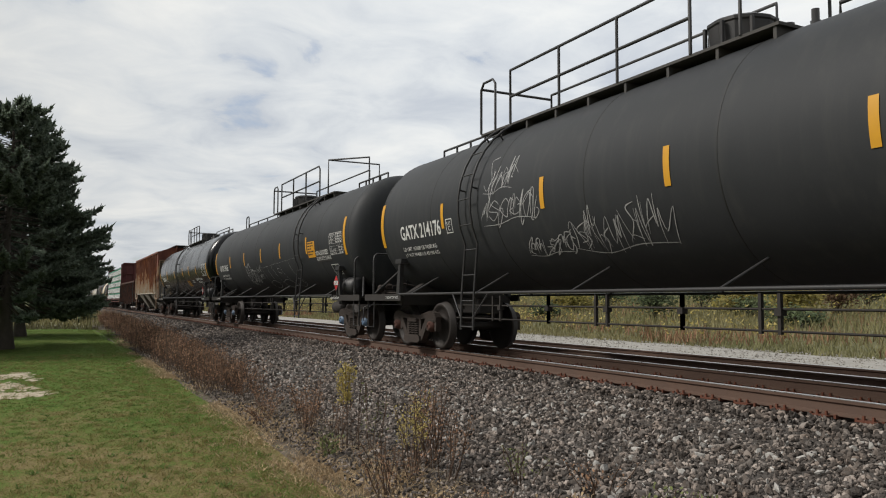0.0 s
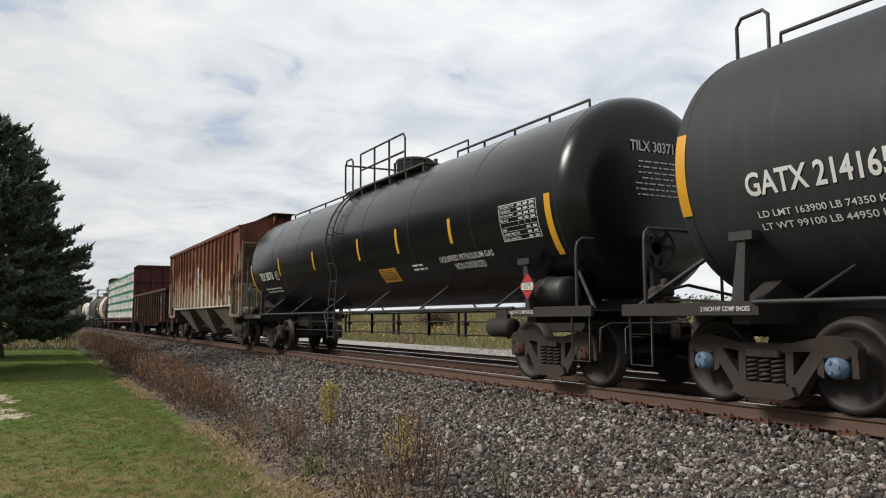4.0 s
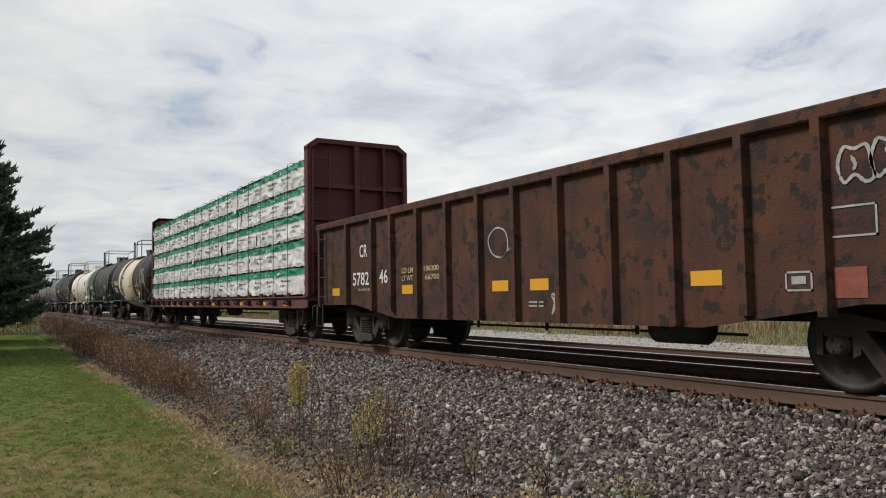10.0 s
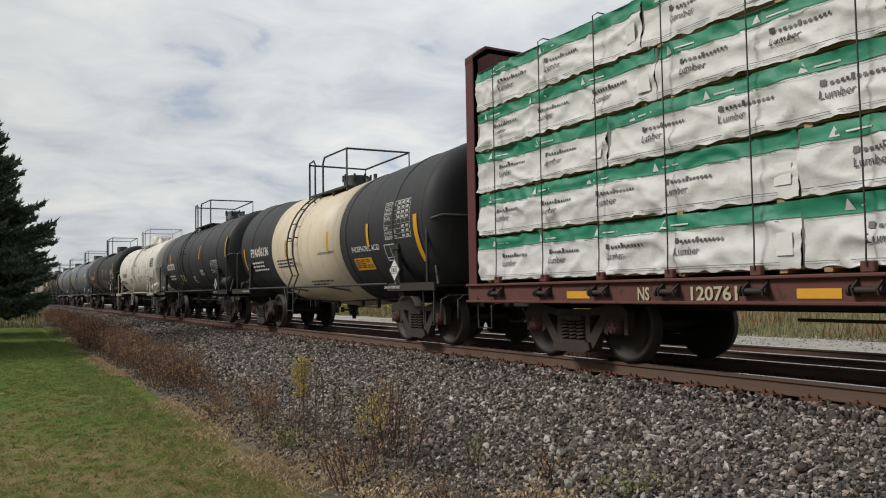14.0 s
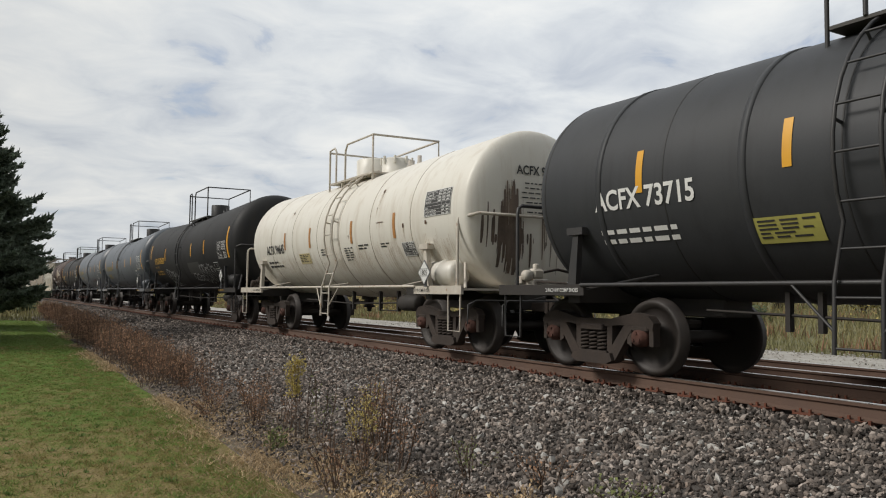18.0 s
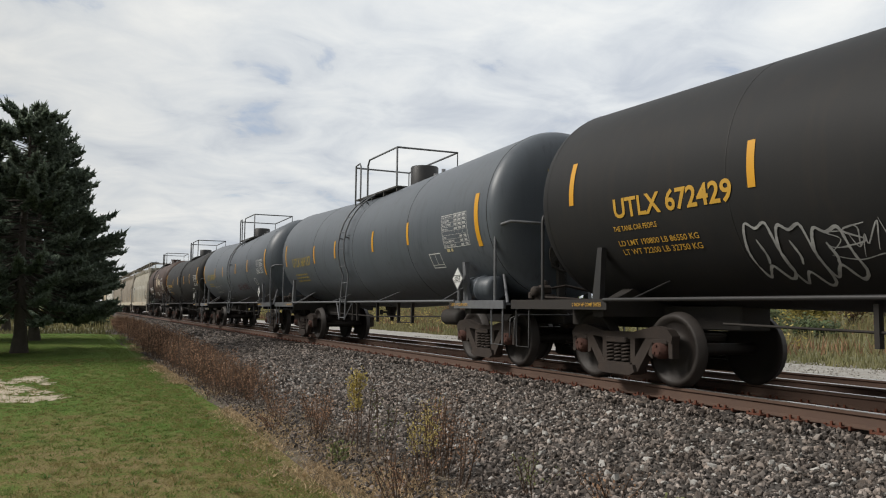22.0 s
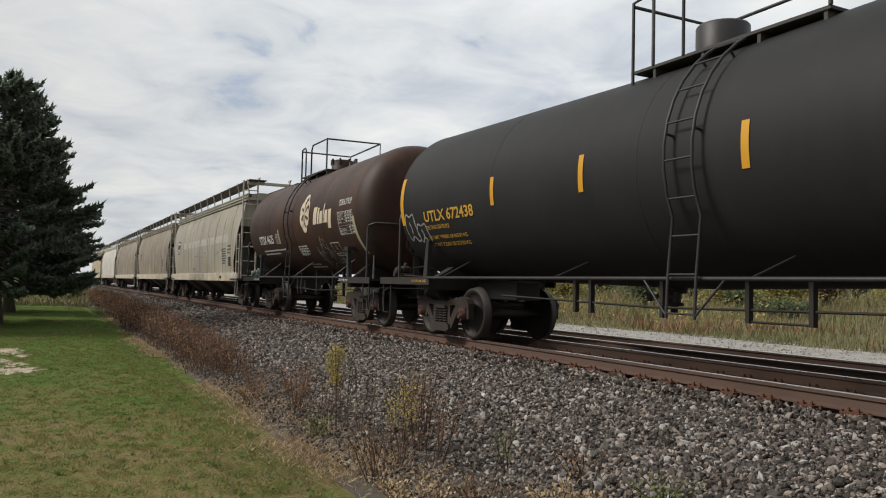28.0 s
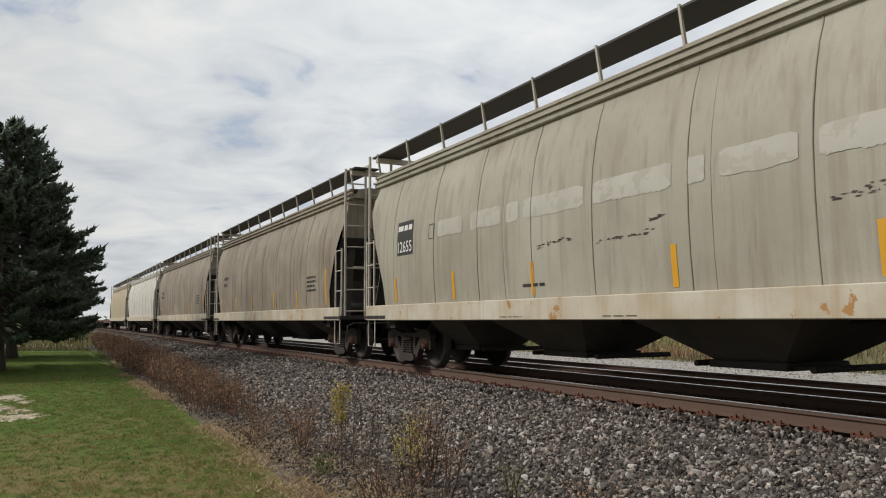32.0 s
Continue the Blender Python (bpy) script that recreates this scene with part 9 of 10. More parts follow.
def lawn_blades():
    n = 430000
    y = np.where(RN.uniform(0, 1, n) < 0.12, RN.uniform(-7, 3.6, n), 3.5 + 46 * RN.power(1.0, n) ** 1.8)
    x = RN.uniform(-17, -5.0, n)
    keep = (x > -8.435 - 0.12 * np.abs(y) - 2.2) & ~((np.abs(x + 9.3) < 1.1) & (np.abs(y - 18.4) < 3.4) & (RN.uniform(0, 1, n) < 0.40))
    keep &= x < lawn_edge(y) + RN.normal(0, 0.11, n)
    x, y = x[keep], y[keep]
    z = np.maximum(np.array([ground_height(a, b) for a, b in zip(x, y)]), np.where(x > -6.0, -0.69, -9.0))
    patchy = np.array([noise.noise((a * 0.55, b * 0.30, 11)) + 0.7 * noise.noise((a * 1.9, b * 1.3, 17)) for a, b in zip(x, y)])
    green = -0.16 + 0.75 * np.clip((y - 8) / 9, 0, 1) + 0.55 * np.clip(1 + (x - lawn_edge(y)) / 0.8, 0, 1) + 0.8 * patchy + RN.normal(0, 0.28, len(x)) > 0
    for name, pick_, mat, label in (("grass", ~green, "grass_blade", "short mown grass, patchy green and straw"), ("edge_grass", green, "grass_green", "fresher green grass along the lawn's edge")):
        q = np.nonzero(pick_)[0]
        blades(name, x[q], y[q], z[q] - 0.005, RN.uniform(0.006, 0.020, len(q)), 0.0045 + 0.0006 * np.maximum(y[q], 0), mat, label, "grass", 1.5)
    # longer tufts that the mower left
    n = 5200
    cy = 3.4 + 24 * RN.power(1.0, n) ** 1.7
    cx = RN.uniform(-11, -5.6, n)
    ok = (cx > -8.435 - 0.13 * cy - 1.6) & (cx < lawn_edge(cy) - 0.02)
    cx, cy = np.repeat(cx[ok], 16), np.repeat(cy[ok], 16)
    x, y = cx + RN.normal(0, 0.035, len(cx)), cy + RN.normal(0, 0.045, len(cx))
    z = np.array([ground_height(a, b) for a, b in zip(x, y)])
    fresh = np.repeat(RN.uniform(0, 1, ok.sum()) < 0.55, 16)
    for q, mat, label in ((fresh, "grass_green", "small fresh green tufts in the mown lawn"), (~fresh, "grass_blade", "small straw-coloured tufts in the mown lawn")):
        blades("grass_tufts", x[q], y[q], z[q] - 0.004, RN.uniform(0.015, 0.042, q.sum()), 0.0035 + 0.0004 * y[q], mat, label, "grass", 0.9)
    # low broad-leaved plants in the turf
    V, F = [], []
    rnd = random.Random(61)
    for _ in range(330):
        cy = 3.5 + 22 * rnd.random() ** 1.6
        cx = rnd.uniform(-8.435 - 0.13 * cy - 1.6, float(lawn_edge(cy)) - 0.05)
        cz, r = ground_height(cx, cy), rnd.uniform(0.03, 0.10)
        for _ in range(rnd.randint(8, 22)):
            a, q = rnd.uniform(0, 6.283), r * rnd.uniform(0.2, 1.0)
            px, py, w = cx + q * math.cos(a), cy + q * math.sin(a), rnd.uniform(0.005, 0.011)
            o = len(V)
            V.extend([(px - w * math.sin(a), py + w * math.cos(a), cz + 0.010), (px - 1.6 * w * math.cos(a), py - 1.6 * w * math.sin(a), cz + 0.004), (px + w * math.sin(a), py - w * math.cos(a), cz + 0.010), (px + 2.0 * w * math.cos(a), py + 2.0 * w * math.sin(a), cz + rnd.uniform(0.012, 0.045))])
            F.append((o, o + 1, o + 2, o + 3))
    tagged(new("lawn_weeds", mesh_np("lawn_weeds", V, F, M["turf_weed"])), "small dark green broad-leaved plants in the turf", "weeds", kind="stuff")


lawn_blades()


def meadow():
    n = 90000
    x = 12.7 + 60 * RN.power(1.0, n) ** 1.8
    y = 2 + 190 * RN.power(1.0, n) ** 1.4
    z = np.array([ground_height(a, b) for a, b in zip(x, y)])
    h = RN.uniform(0.18, 0.60, n) * (0.45 + 0.75 * np.clip((x - 12.7) / 10, 0, 1))
    blades("meadow_grass", x, y, z - 0.02, h, 0.02 + 0.0006 * y, "meadow_blade", "rough meadow grass gone to seed", "grass", 0.25)
    n = 16000
    x, y = 13.2 + 25 * RN.power(1.0, n) ** 1.7, 4 + 120 * RN.power(1.0, n) ** 1.4
    clump = np.array([noise.noise((a * 0.16 + 9, b * 0.12, 3)) for a, b in zip(x, y)]) > 0.10
    x, y = x[clump], y[clump]
    z = np.array([ground_height(a, b) for a, b in zip(x, y)])
    blades("meadow_weeds", x, y, z - 0.02, RN.uniform(0.25, 0.7, len(x)), 0.018 + 0.0006 * y, "weed_brown", "reddish brown dry weeds among the meadow grass", "weeds", 0.3)
    n = 9000
    x, y = 13.6 + 35 * RN.power(1.0, n) ** 1.6, 4 + 150 * RN.power(1.0, n) ** 1.4
    clump = np.array([noise.noise((a * 0.25, b * 0.2, 7)) for a, b in zip(x, y)]) > 0.05
    x, y = x[clump], y[clump]
    z = np.array([ground_height(a, b) for a, b in zip(x, y)]) + RN.uniform(0.35, 0.95, len(x))
    blades("meadow_flowers", x, y, z, RN.uniform(0.05, 0.14, len(x)), 0.05 + 0.0004 * y, "goldenrod", "yellow goldenrod heads in the meadow", "wildflowers", 0.8)
    n = 14000
    x, y = RN.uniform(-40, -3.2, n), 51 + 130 * RN.power(1.0, n) ** 1.6
    z = np.array([ground_height(a, b) for a, b in zip(x, y)])
    blades("field_grass", x, y, z - 0.02, RN.uniform(0.25, 0.8, n) * np.clip((y - 45) / 20, 0.4, 1.2), 0.04 + 0.0004 * y, "meadow_blade", "tall pale field grass beyond the lawn", "grass", 0.25)


meadow()


def weed_mesh(stems, leaves, base, height, spread, n_stems, leaf_n, leaf_size, rnd, low=0.35):
    """Adds one dry weed: wiry stems with small leaves or seed heads up them."""
    for _ in range(n_stems):
        lx, ly = rnd.uniform(-spread, spread), rnd.uniform(-spread, spread)
        hh = height * rnd.uniform(0.6, 1.0)
        p = [Vector(base) + Vector((lx * u * 0.8 + lx * 0.25 + 0.02 * math.sin(u * 5 + lx * 40), ly * u * 0.8 + ly * 0.25, hh * u)) for u in (0, 0.35, 0.7, 1.0)]
        stems.tube(p, 0.0045, 3)
        for _ in range(leaf_n):
            u = rnd.uniform(low, 1.0)
            i = min(2, int(u * 3))
            q = p[i].lerp(p[i + 1], u * 3 - i)
            a, s = rnd.uniform(0, 6.28), leaf_size * rnd.uniform(0.5, 1.3)
            d = Vector((math.cos(a), math.sin(a), rnd.uniform(0.2, 1.2))).normalized()
            side = d.orthogonal().normalized() * s * 0.28
            o = q + d * rnd.uniform(0, 2.4 * leaf_size)
            leaves.add([o - side, o + side * 0.2 + d * s * 0.5 + side, o + d * s, o + d * s * 0.5 - side * 1.2], [(0, 1, 2, 3)])


def weed(x, y, height, spread, n_stems, leaf_n, leaf, leaf_size, label, seed, low=0.35):
    rnd = random.Random(seed)
    t = thing("weed", label, "weed", "weeds along the ballast")
    s, l = MB(), MB()
    z = max(-0.70, ballast_z(x) if x > -5.05 else -0.70)
    weed_mesh(s, l, (x, y, z - 0.02), height, spread, n_stems, leaf_n, leaf_size, rnd, low)
    part("stalk", s.mesh("stalk", M["weed_stem"]), None, t)
    part("foliage", l.mesh("foliage", M[leaf]), None, t)


weed(-5.33, 8.6, 1.04, 0.07, 3, 200, "goldenrod", 0.034, "tall goldenrod with pale yellow plume", 1, 0.55)
weed(-5.22, 8.55, 1.0, 0.08, 4, 10, "weed_stem", 0.03, "bare dark weed stalks", 2, 0.3)
weed(-5.08, 8.4, 0.90, 0.16, 7, 16, "weed_green", 0.032, "dry weed stalks with a few green leaves", 3, 0.3)
weed(-5.25, 10.4, 0.72, 0.25, 14, 34, "weed_brown", 0.028, "bushy brown dried weed", 4, 0.35)
weed(-5.45, 11.9, 0.5, 0.3, 14, 30, "weed_brown", 0.028, "low brown dried weed", 5, 0.3)
weed(-4.98, 7.45, 0.88, 0.18, 11, 34, "goldenrod", 0.026, "dry goldenrod clump with yellowed tops", 6, 0.5)
weed(-4.83, 7.35, 0.92, 0.20, 16, 30, "weed_brown", 0.026, "reddish brown dried weed clump", 7, 0.35)
weed(-5.12, 7.2, 0.72, 0.16, 8, 34, "goldenrod", 0.026, "yellowed weed with fine seed heads", 8, 0.5)
weed(-5.3, 6.9, 0.4, 0.3, 14, 16, "weed_brown", 0.024, "low tangle of dried stalks", 9, 0.2)
weed(-4.6, 8.0, 0.80, 0.2, 8, 16, "weed_brown", 0.024, "thin dried weed stalks", 10, 0.4)
weed(-5.65, 8.3, 0.30, 0.12, 6, 26, "weed_green", 0.045, "small green weed tuft", 11, 0.1)
weed(-4.3, 5.3, 0.35, 0.3, 10, 16, "weed_brown", 0.024, "low dried stalks on the ballast", 12, 0.3)
weed(-4.55, 6.1, 0.45, 0.25, 9, 18, "weed_green", 0.026, "low pale weed on the ballast", 13, 0.3)
weed(-5.15, 9.5, 0.55, 0.2, 9, 16, "weed_brown", 0.024, "thin brown dried stalks", 14, 0.3)
weed(-5.0, 6.7, 0.75, 0.2, 10, 20, "weed_brown", 0.024, "reddish dried stalks in a loose clump", 15, 0.4)
weed(-5.35, 13.6, 0.6, 0.3, 12, 26, "weed_brown", 0.028, "sparse brown dried weed", 16, 0.3)


def weed_band():
    s, l = MB(), MB()
    rnd = random.Random(21)
    for k in range(1000):
        u = rnd.random() ** 1.25
        y = 14.5 + 50 * u
        thin = min(1.0, 0.25 + (y - 14.5) / 7)
        if rnd.random() > 0.25 + 0.75 * thin:
            continue
        x = -5.35 + 0.9 * u + rnd.gauss(0, 0.30)
        clump = 0.72 + 0.45 * noise.noise((y * 0.55, x * 0.9, 2.0))
        weed_mesh(s, l, (x, y, -0.70), rnd.uniform(0.55, 1.2) * clump * (0.6 + 0.4 * thin) + 0.15, 0.20, 6, 8, 0.034 + 0.04 * u, rnd, 0.3)
    tagged(new("dry_weeds", s.mesh("dry_weeds", M["weed_stem"])), "band of reddish brown dried weed stalks", "weeds", kind="stuff")
    tagged(new("dry_weed_heads", l.mesh("dry_weed_heads", M["weed_brown"])), "reddish brown seed heads of the dried weeds", "weeds", kind="stuff")


weed_band()


M["pale_straw"] = surface("dead_straw", (0.46, 0.345, 0.20), (0.29, 0.195, 0.11), 0.85, scale=2, island=0.45, bump=0.0)


def straw():
    n = 130000
    y = np.where(RN.uniform(0, 1, n) < 0.12, RN.uniform(-6, 4.6, n), 4.5 + 36 * RN.power(1.0, n) ** 1.5)
    x = lawn_edge(y) + 0.30 + RN.normal(0, 0.28, n)
    keep = 1.5 * np.array([noise.noise((a * 0.9, b * 0.45, 5)) for a, b in zip(x, y)]) + RN.uniform(-0.4, 0.4, n) > np.where(y < 11, -0.08, 0.12)
    x, y = x[keep], y[keep]
    n = len(x)
    blades("dry_straw", x, y, np.full(n, -0.685), RN.uniform(0.010, 0.05, n), 0.0022 + 0.0004 * np.maximum(y, 0), "pale_straw", "dry straw and dead grass at the verge", "straw", 1.1)
    mb = MB()  # fallen stalks
    rnd = random.Random(31)
    for k in range(420):
        x, y, a, ln = rnd.gauss(-5.5, 0.3), 4.6 + 18 * rnd.random() ** 1.4, rnd.uniform(0, 6.283), rnd.uniform(0.08, 0.28)
        z = max(-0.675, ballast_z(x) + 0.02 if x > -5 else -0.675)
        mb.tube([(x, y, z), (x + 0.5 * ln * math.cos(a), y + 0.5 * ln * math.sin(a), z + rnd.uniform(0.0, 0.05)), (x + ln * math.cos(a + 0.2), y + ln * math.sin(a + 0.2), z + rnd.uniform(0, 0.05))], 0.0022, 3)
    tagged(new("fallen_stalks", mb.mesh("fallen_stalks", M["pale_straw"])), "fallen dry stalks lying on the verge", "straw", kind="stuff")


straw()
weed(-5.41, 5.15, 0.34, 0.22, 16, 16, "weed_brown", 0.022, "low brown tangle beside the ballast", 51, 0.2)
weed(-5.72, 5.65, 0.20, 0.28, 34, 22, "pale_straw", 0.034, "bleached straw tuft at the lawn's edge", 52, 0.2)
weed(-4.75, 4.88, 0.22, 0.30, 34, 26, "pale_straw", 0.034, "orange-brown dry grass tuft on the ballast", 53, 0.1)
weed(-4.12, 4.55, 0.20, 0.22, 9, 22, "weed_green", 0.034, "small green plant among the ballast stones", 54, 0.1)
weed(-5.69, 11.0, 0.30, 0.22, 10, 24, "weed_brown", 0.026, "low dark dried weed", 55, 0.2)
weed(-5.38, 9.9, 0.66, 0.16, 12, 26, "weed_brown", 0.026, "upright brown dried weed clump", 56, 0.3)
weed(-5.71, 6.4, 0.55, 0.22, 14, 18, "weed_brown", 0.022, "loose clump of thin dried stalks", 57, 0.3)


def sand_patch(x, y, rx, ry, seed):
    """A bare patch with a ragged rim."""
    n = 96
    mb = MB()
    ring = []
    for k in range(n):
        a = k * 2 * math.pi / n
        r = 1 + 0.55 * noise.noise((math.cos(a) * 2.6 + seed, math.sin(a) * 2.6, seed)) + 0.45 * noise.noise((math.cos(a) * 7, math.sin(a) * 7, seed)) + 0.35 * noise.noise((math.cos(a) * 17, math.sin(a) * 17, seed))
        ring.append((x + rx * r * math.cos(a), y + ry * r * math.sin(a)))
    v = [(a, b, ground_height(a, b) + 0.004) for a, b in ring]
    v += [(x + (a - x) * 0.5, y + (b - y) * 0.5, ground_height(x + (a - x) * 0.5, y + (b - y) * 0.5) + 0.008) for a, b in ring]
    v.append((x, y, ground_height(x, y) + 0.008))
    mb.add(v, [(k, (k + 1) % n, n + (k + 1) % n, n + k) for k in range(n)] + [(n + k, n + (k + 1) % n, 2 * n) for k in range(n)], True)
    tagged(new("bare_patch", mb.mesh("bare_patch", M["sand"])), "bare pale sandy patch worn in the lawn", "bare ground", kind="structure")


for px, py, rx, ry, sd in ((-9.0, 16.3, 0.52, 0.55, 1.0), (-8.62, 16.1, 0.26, 0.30, 2.0), (-9.35, 18.0, 0.42, 0.85, 3.0), (-9.1, 20.4, 0.36, 0.9, 5.0), (-8.80, 17.3, 0.2, 0.45, 6.0), (-9.85, 16.9, 0.5, 0.7, 4.0), (-9.75, 19.6, 0.36, 0.8, 7.0), (-10.5, 17.6, 0.5, 1.0, 8.0), (-8.7, 19.2, 0.16, 0.4, 9.0)):
    sand_patch(px, py, rx, ry, sd)


# ---- trees ----
def spruce(x, y, top, reach, seed, low=1.5, dense=1.0):
    """A spruce: tapered trunk, whorls of drooping limbs and a crown of needle sprays. top: height over ground; reach: widest limb."""
    rnd = random.Random(seed)
    t = thing("spruce_tree", "dark green spruce with bare lower trunk", "tree", "spruce trees on the lawn")
    z0 = GRASS_Z
    mb = MB()
    pts = [(x + 0.05 * math.sin(k * 0.7 + seed), y + 0.05 * math.cos(k * 0.9), z0 - 0.1 + top * k / 12) for k in range(13)]
    n = 10
    for k in range(12):
        ra, rb = [0.24 * (1 - 0.95 * q / 12) + (0.09 if q == 0 else 0) for q in (k, k + 1)]
        a, b = pts[k], pts[k + 1]
        v = [(a[0] + ra * math.cos(j * 2 * math.pi / n), a[1] + ra * math.sin(j * 2 * math.pi / n), a[2]) for j in range(n)] + [(b[0] + rb * math.cos(j * 2 * math.pi / n), b[1] + rb * math.sin(j * 2 * math.pi / n), b[2]) for j in range(n)]
        mb.add(v, [(j, (j + 1) % n, n + (j + 1) % n, n + j) for j in range(n)], True)
    part("trunk", mb, M["bark"], t)
    limbs = MB()
    V, F = [], []

    def shoot(c, tip, wide, crossed=True):
        """One needle shoot: one narrow leaf or two crossed ones."""
        d = tip - c
        w = d.orthogonal().normalized()
        k = len(V) * 0.7
        w = (w * math.cos(k) + d.normalized().cross(w) * math.sin(k)) * wide
        w2 = d.normalized().cross(w)
        for q in (w, w2) if crossed else (w,):
            o = len(V)
            V.extend([c, c + d * 0.4 + q, tip, c + d * 0.4 - q])
            F.append((o, o + 1, o + 2, o + 3))
    levels = int((top - low) / 0.24)
    for lv in range(levels):
        u = lv / levels
        z = z0 + low + (top - low) * u
        R = reach * (1 - u) ** 0.60 * 0.92 + 0.16
        if u < 0.22:
            R *= 0.84 + 0.72 * u
        for k in range(max(8, int(15 - 6 * u))):
            a = rnd.uniform(0, 6.283)
            z = z0 + low + (top - low) * u + rnd.uniform(-0.22, 0.22)
            L = R * rnd.uniform(0.74, 1.02) * (1 + 0.34 * noise.noise((math.cos(a) * 1.5 + seed, math.sin(a) * 1.5, z * 0.7)) + 0.12 * noise.noise((a * 3.0, seed, z * 2.2)))
            p0 = Vector((x, y, z))
            p1 = Vector((x + 0.55 * L * math.cos(a), y + 0.55 * L * math.sin(a), z - (0.20 - 0.35 * u) * L))
            p2 = Vector((x + L * math.cos(a), y + L * math.sin(a), z - (0.22 - 0.55 * u) * L + rnd.uniform(0.0, 0.16) * L))
            limbs.tube([p0, p1, p2], 0.02 * (1 - u) + 0.012, 4)
            steps = int(L / 0.13 * dense) + 2
            for i in range(steps):
                f = 0.50 + 0.50 * i / steps
                c = p0.lerp(p1, f / 0.55) if f < 0.55 else p1.lerp(p2, (f - 0.55) / 0.45)
                for side in (-1, 1, -0.6, 0.15):
                    b = a + side * rnd.uniform(0.5, 1.3)
                    ln = (0.17 + 0.34 * (1 - f) * min(1.0, L / 2)) * rnd.uniform(0.6, 1.25)
                    hang = rnd.uniform(-0.6, 0.5) if side * side > 0.3 else rnd.uniform(0.3, 1.2)
                    tip = c + Vector((math.cos(b) * ln, math.sin(b) * ln, hang * ln))
                    shoot(c, tip, 0.054)
                    m = c.lerp(tip, 0.55)
                    for g in (0.7, -0.7, 1.5):  # side twigs
                        t2 = m + Vector((math.cos(b + g), math.sin(b + g), rnd.uniform(-0.3, 0.9))) * ln * 0.45
                        shoot(m, t2, 0.058, False)
                if f > 0.6:  # upturned new growth
                    shoot(c, c + Vector((rnd.uniform(-0.1, 0.1), rnd.uniform(-0.1, 0.1), rnd.uniform(0.10, 0.26))), 0.034)
            for _ in range(4):
                shoot(p2, p2 + Vector((math.cos(a) * rnd.uniform(0.05, 0.25), math.sin(a) * rnd.uniform(0.05, 0.25), rnd.uniform(0.08, 0.30))), 0.026)
    for k in range(46):  # upright leader shoots
        a, r = rnd.uniform(0, 6.283), rnd.uniform(0, 0.8)
        c = Vector((x + r * math.cos(a), y + r * math.sin(a), z0 + top - r * 1.3 - 0.15))
        shoot(c, c + Vector((0.1 * math.cos(a), 0.1 * math.sin(a), rnd.uniform(0.25, 0.5))), 0.03)
    part("branch_work", limbs, M["bark"], t)
    part("crown", mesh_np("crown", [p[:] for p in V], F, M["needle"]), None, t)


spruce(-9.85, 31.8, 8.8, 4.45, 1, 1.9)
spruce(-9.7, 42.2, 9.0, 4.2, 2, 2.2)
spruce(-13.6, 30.0, 9.9, 4.0, 3, 2.0, 0.6)
spruce(-11.6, 56.0, 10.0, 4.0, 4, 2.4, 0.45)
spruce(-17.5, 45.0, 10.5, 4.0, 5, 2.2, 0.45)


def bush(x, y, r, h, seed, n=900, leaf="bush", label="loose green-brown shrub in rough grass"):
    """A loose shrub: short stems and many small leaves in uneven lobes."""
    rnd = random.Random(seed)
    t = thing("bush", label, "bush", "bushes in the rough grass")
    z0 = ground_height(x, y)
    s = MB()
    lobes = []
    for _ in range(7):
        a, q = rnd.uniform(0, 6.283), rnd.uniform(0, 0.65) * r
        c = Vector((x + q * math.cos(a), y + q * math.sin(a), z0 + h * rnd.uniform(0.4, 0.8)))
        s.tube([(x, y, z0 - 0.05), c], 0.03, 4)
        lobes.append((c, rnd.uniform(0.35, 0.6)))
    part("stalk", s, M["bark"], t)
    V, F = [], []
    for k in range(n):
        c, sz = rnd.choice(lobes)
        d = Vector((rnd.gauss(0, 1) * r, rnd.gauss(0, 1) * r, rnd.gauss(0, 1) * h * 0.7)) * sz * 0.46
        p = c + d
        p.z = max(p.z, z0 + 0.03)
        w = Vector((rnd.gauss(0, 1), rnd.gauss(0, 1), rnd.gauss(0, 1))).normalized() * 0.10 * (1 + y / 120)
        w2 = w.orthogonal().normalized() * 0.05 * (1 + y / 120)
        V += [p - w, p + w2, p + w, p - w2]
        F.append((4 * k, 4 * k + 1, 4 * k + 2, 4 * k + 3))
    part("leaves", mesh_np("leaves", [p[:] for p in V], F, M[leaf]), None, t)


for i, (bx, by, br, bh) in enumerate([(-6.6, 68, 1.6, 1.0), (-9.0, 74, 1.4, 0.8), (-12.5, 80, 2.2, 1.4), (-18, 88, 2.5, 1.6), (-5.2, 84, 1.3, 1.2), (24, 26, 1.6, 1.1), (30, 34, 2.2, 1.3), (22, 44, 1.8, 1.1), (40, 40, 2.5, 1.6), (34, 60, 2.4, 1.5), (28, 18, 1.4, 1.0), (46, 75, 3, 1.8)]):
    bush(bx, by, br, bh, 40 + i)


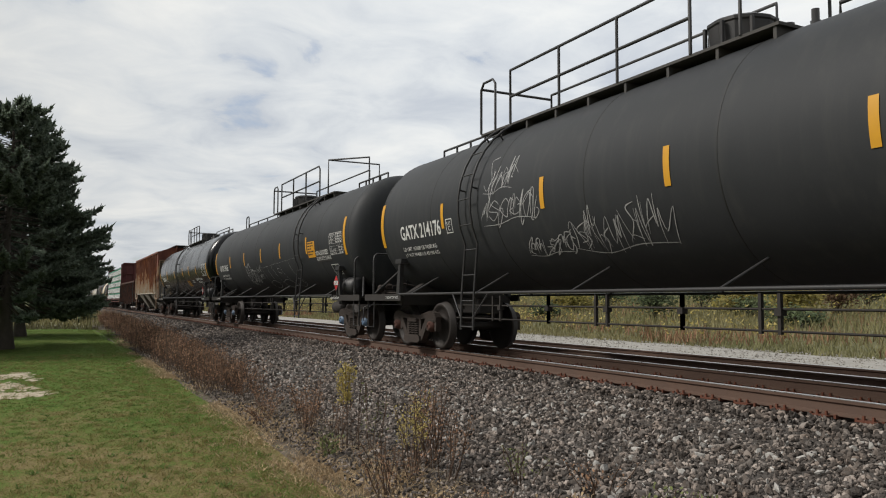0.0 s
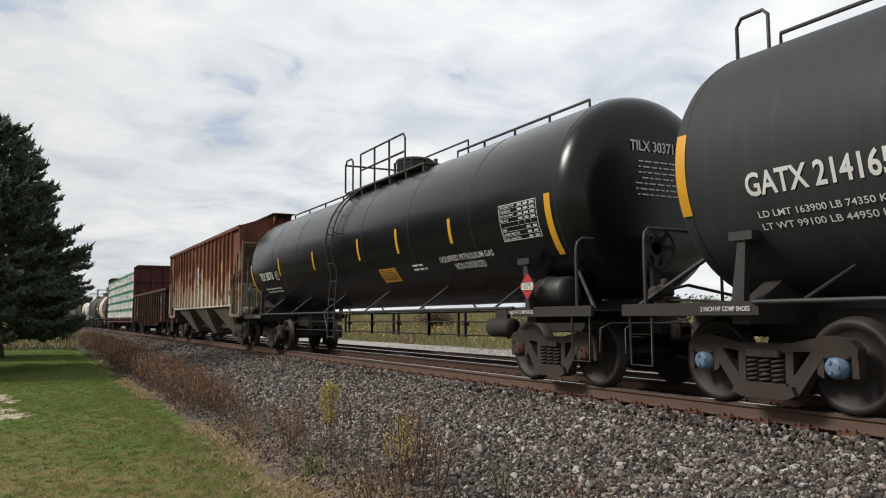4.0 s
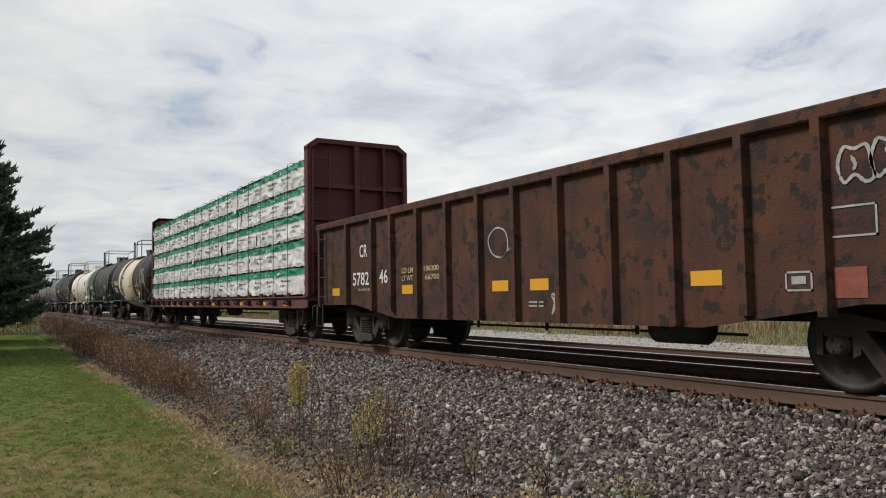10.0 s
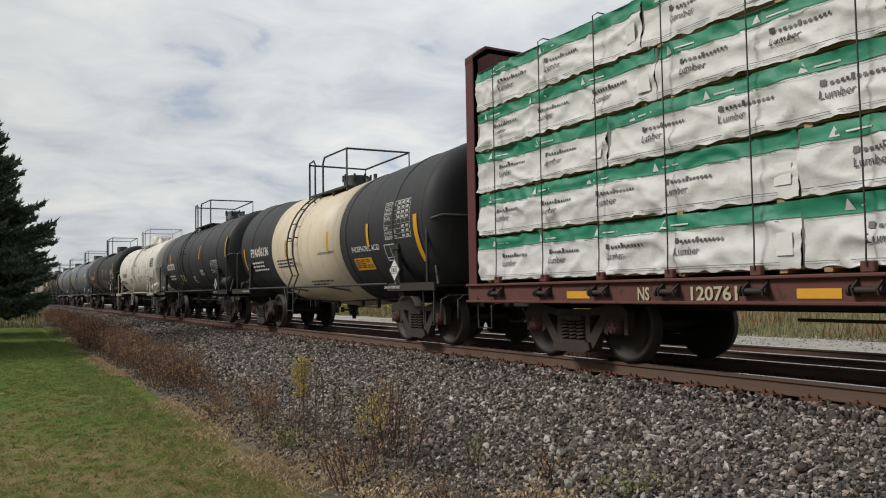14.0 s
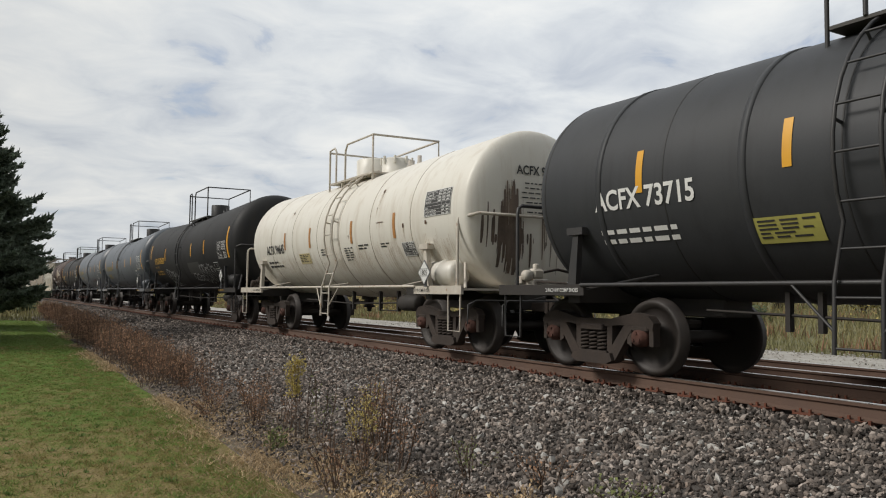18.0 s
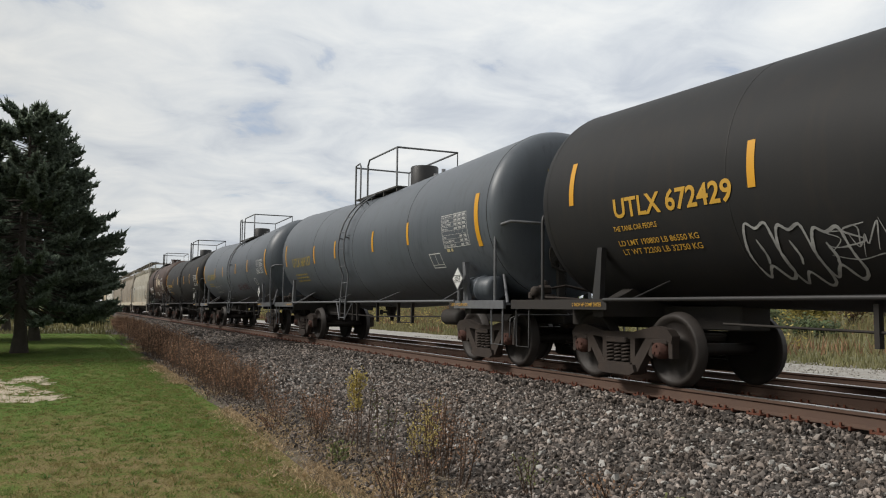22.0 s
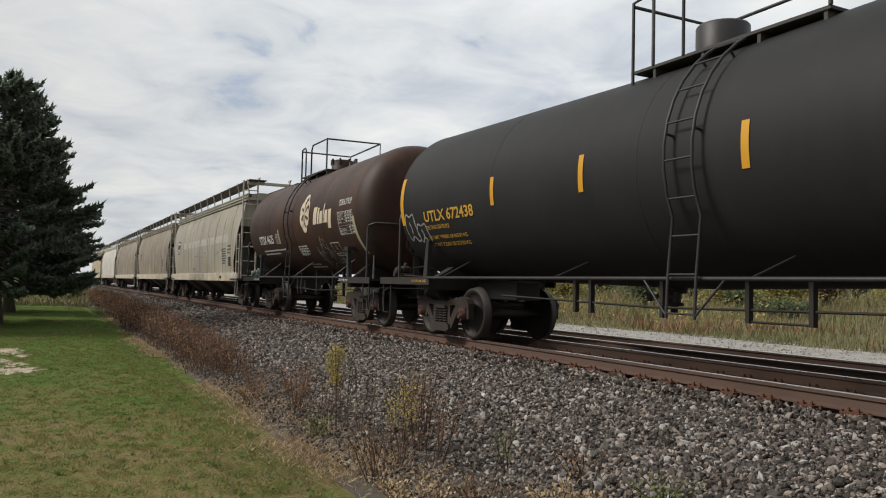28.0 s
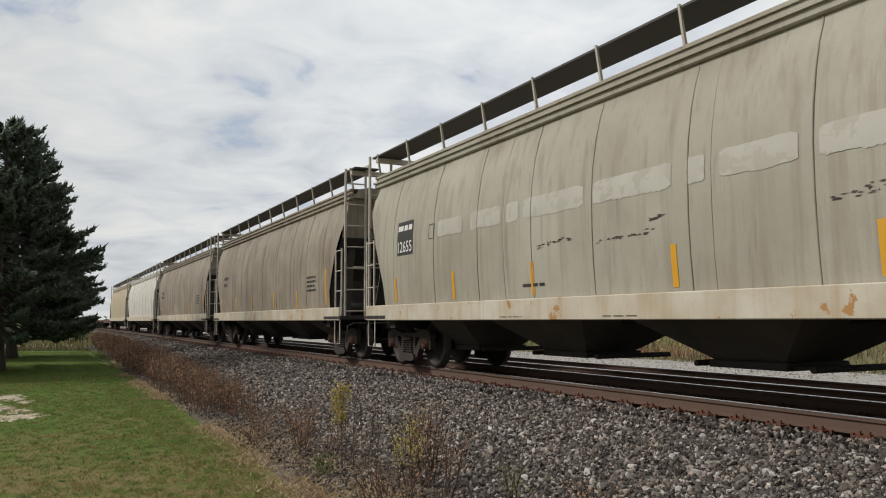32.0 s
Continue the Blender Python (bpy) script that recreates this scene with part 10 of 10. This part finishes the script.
for bx, by, br, bh, leaf, sd in ((26, 38, 2.6, 3.0, "bush", 31), (31, 36, 2.2, 2.6, "autumn_leaf", 32), (29, 30, 2.4, 2.7, "autumn_leaf", 33), (34, 31, 2.4, 3.0, "rust_leaf", 34), (33, 25, 2.2, 2.6, "autumn_leaf", 35),
                                 (37, 24, 2.6, 3.0, "bush", 36), (36, 44, 3.0, 3.2, "bush", 37), (30, 52, 2.6, 2.6, "autumn_leaf", 38), (40, 60, 3.2, 3.4, "bush", 39), (38, 18, 2.4, 2.8, "autumn_leaf", 40), (26, 66, 2.8, 2.6, "rust_leaf", 41), (44, 36, 3.0, 3.4, "bush", 42)):
    bush(bx, by, br, bh * 0.7, sd, 1500, leaf, {"bush": "dark green leafy shrub behind the meadow", "autumn_leaf": "shrub with yellowing autumn leaves behind the meadow", "rust_leaf": "red-brown shrub behind the meadow"}[leaf])


def far_hedge():
    """Distant low hedge and woods along the horizon."""
    rnd = random.Random(77)
    V, F, k = [], [], 0
    for _ in range(9000):
        a = rnd.uniform(-0.5, 1.25)
        d = rnd.uniform(230, 420)
        x, y = math.sin(a) * d, math.cos(a) * d
        if -12 < x < 14:
            continue
        hz = 3.2 + 2.2 * noise.noise((x * 0.02, y * 0.02, 4)) + 1.4 * noise.noise((x * 0.09, y * 0.09, 2))
        p = Vector((x, y, -0.6 + rnd.random() * max(0.8, hz)))
        w = Vector((rnd.gauss(0, 1), rnd.gauss(0, 1), rnd.gauss(0, 0.7))).normalized() * 1.1
        w2 = w.orthogonal().normalized() * 0.6
        V += [p - w, p + w2, p + w, p - w2]
        F.append((k, k + 1, k + 2, k + 3))
        k += 4
    tagged(new("far_woods", mesh_np("far_woods", [p[:] for p in V], F, M["bush"])), "low hazy woods along the horizon", "woods", kind="stuff")


far_hedge()

def fly():
    """A small dark fly that darts past close to the lens."""
    t = thing("fly", "small dark fly in flight against the sky", "insect")
    mb = MB()
    mb.lathe([(-0.0065, 0.0), (-0.005, 0.0018), (0.0, 0.0026), (0.004, 0.0022), (0.0065, 0.0)], "x", (0, 0, 0), 8)
    part("body", mb, M["strap"], t)
    for s in (-1, 1):
        mb = MB()
        mb.add([(0.001, 0, 0.002), (-0.008, s * 0.004, 0.004), (-0.009, s * 0.001, 0.0055), (-0.003, s * 0.0005, 0.0035)], [(0, 1, 2, 3)])
        part("wing", mb, M["strap"], t)
    return t


FLY = fly()
motions()
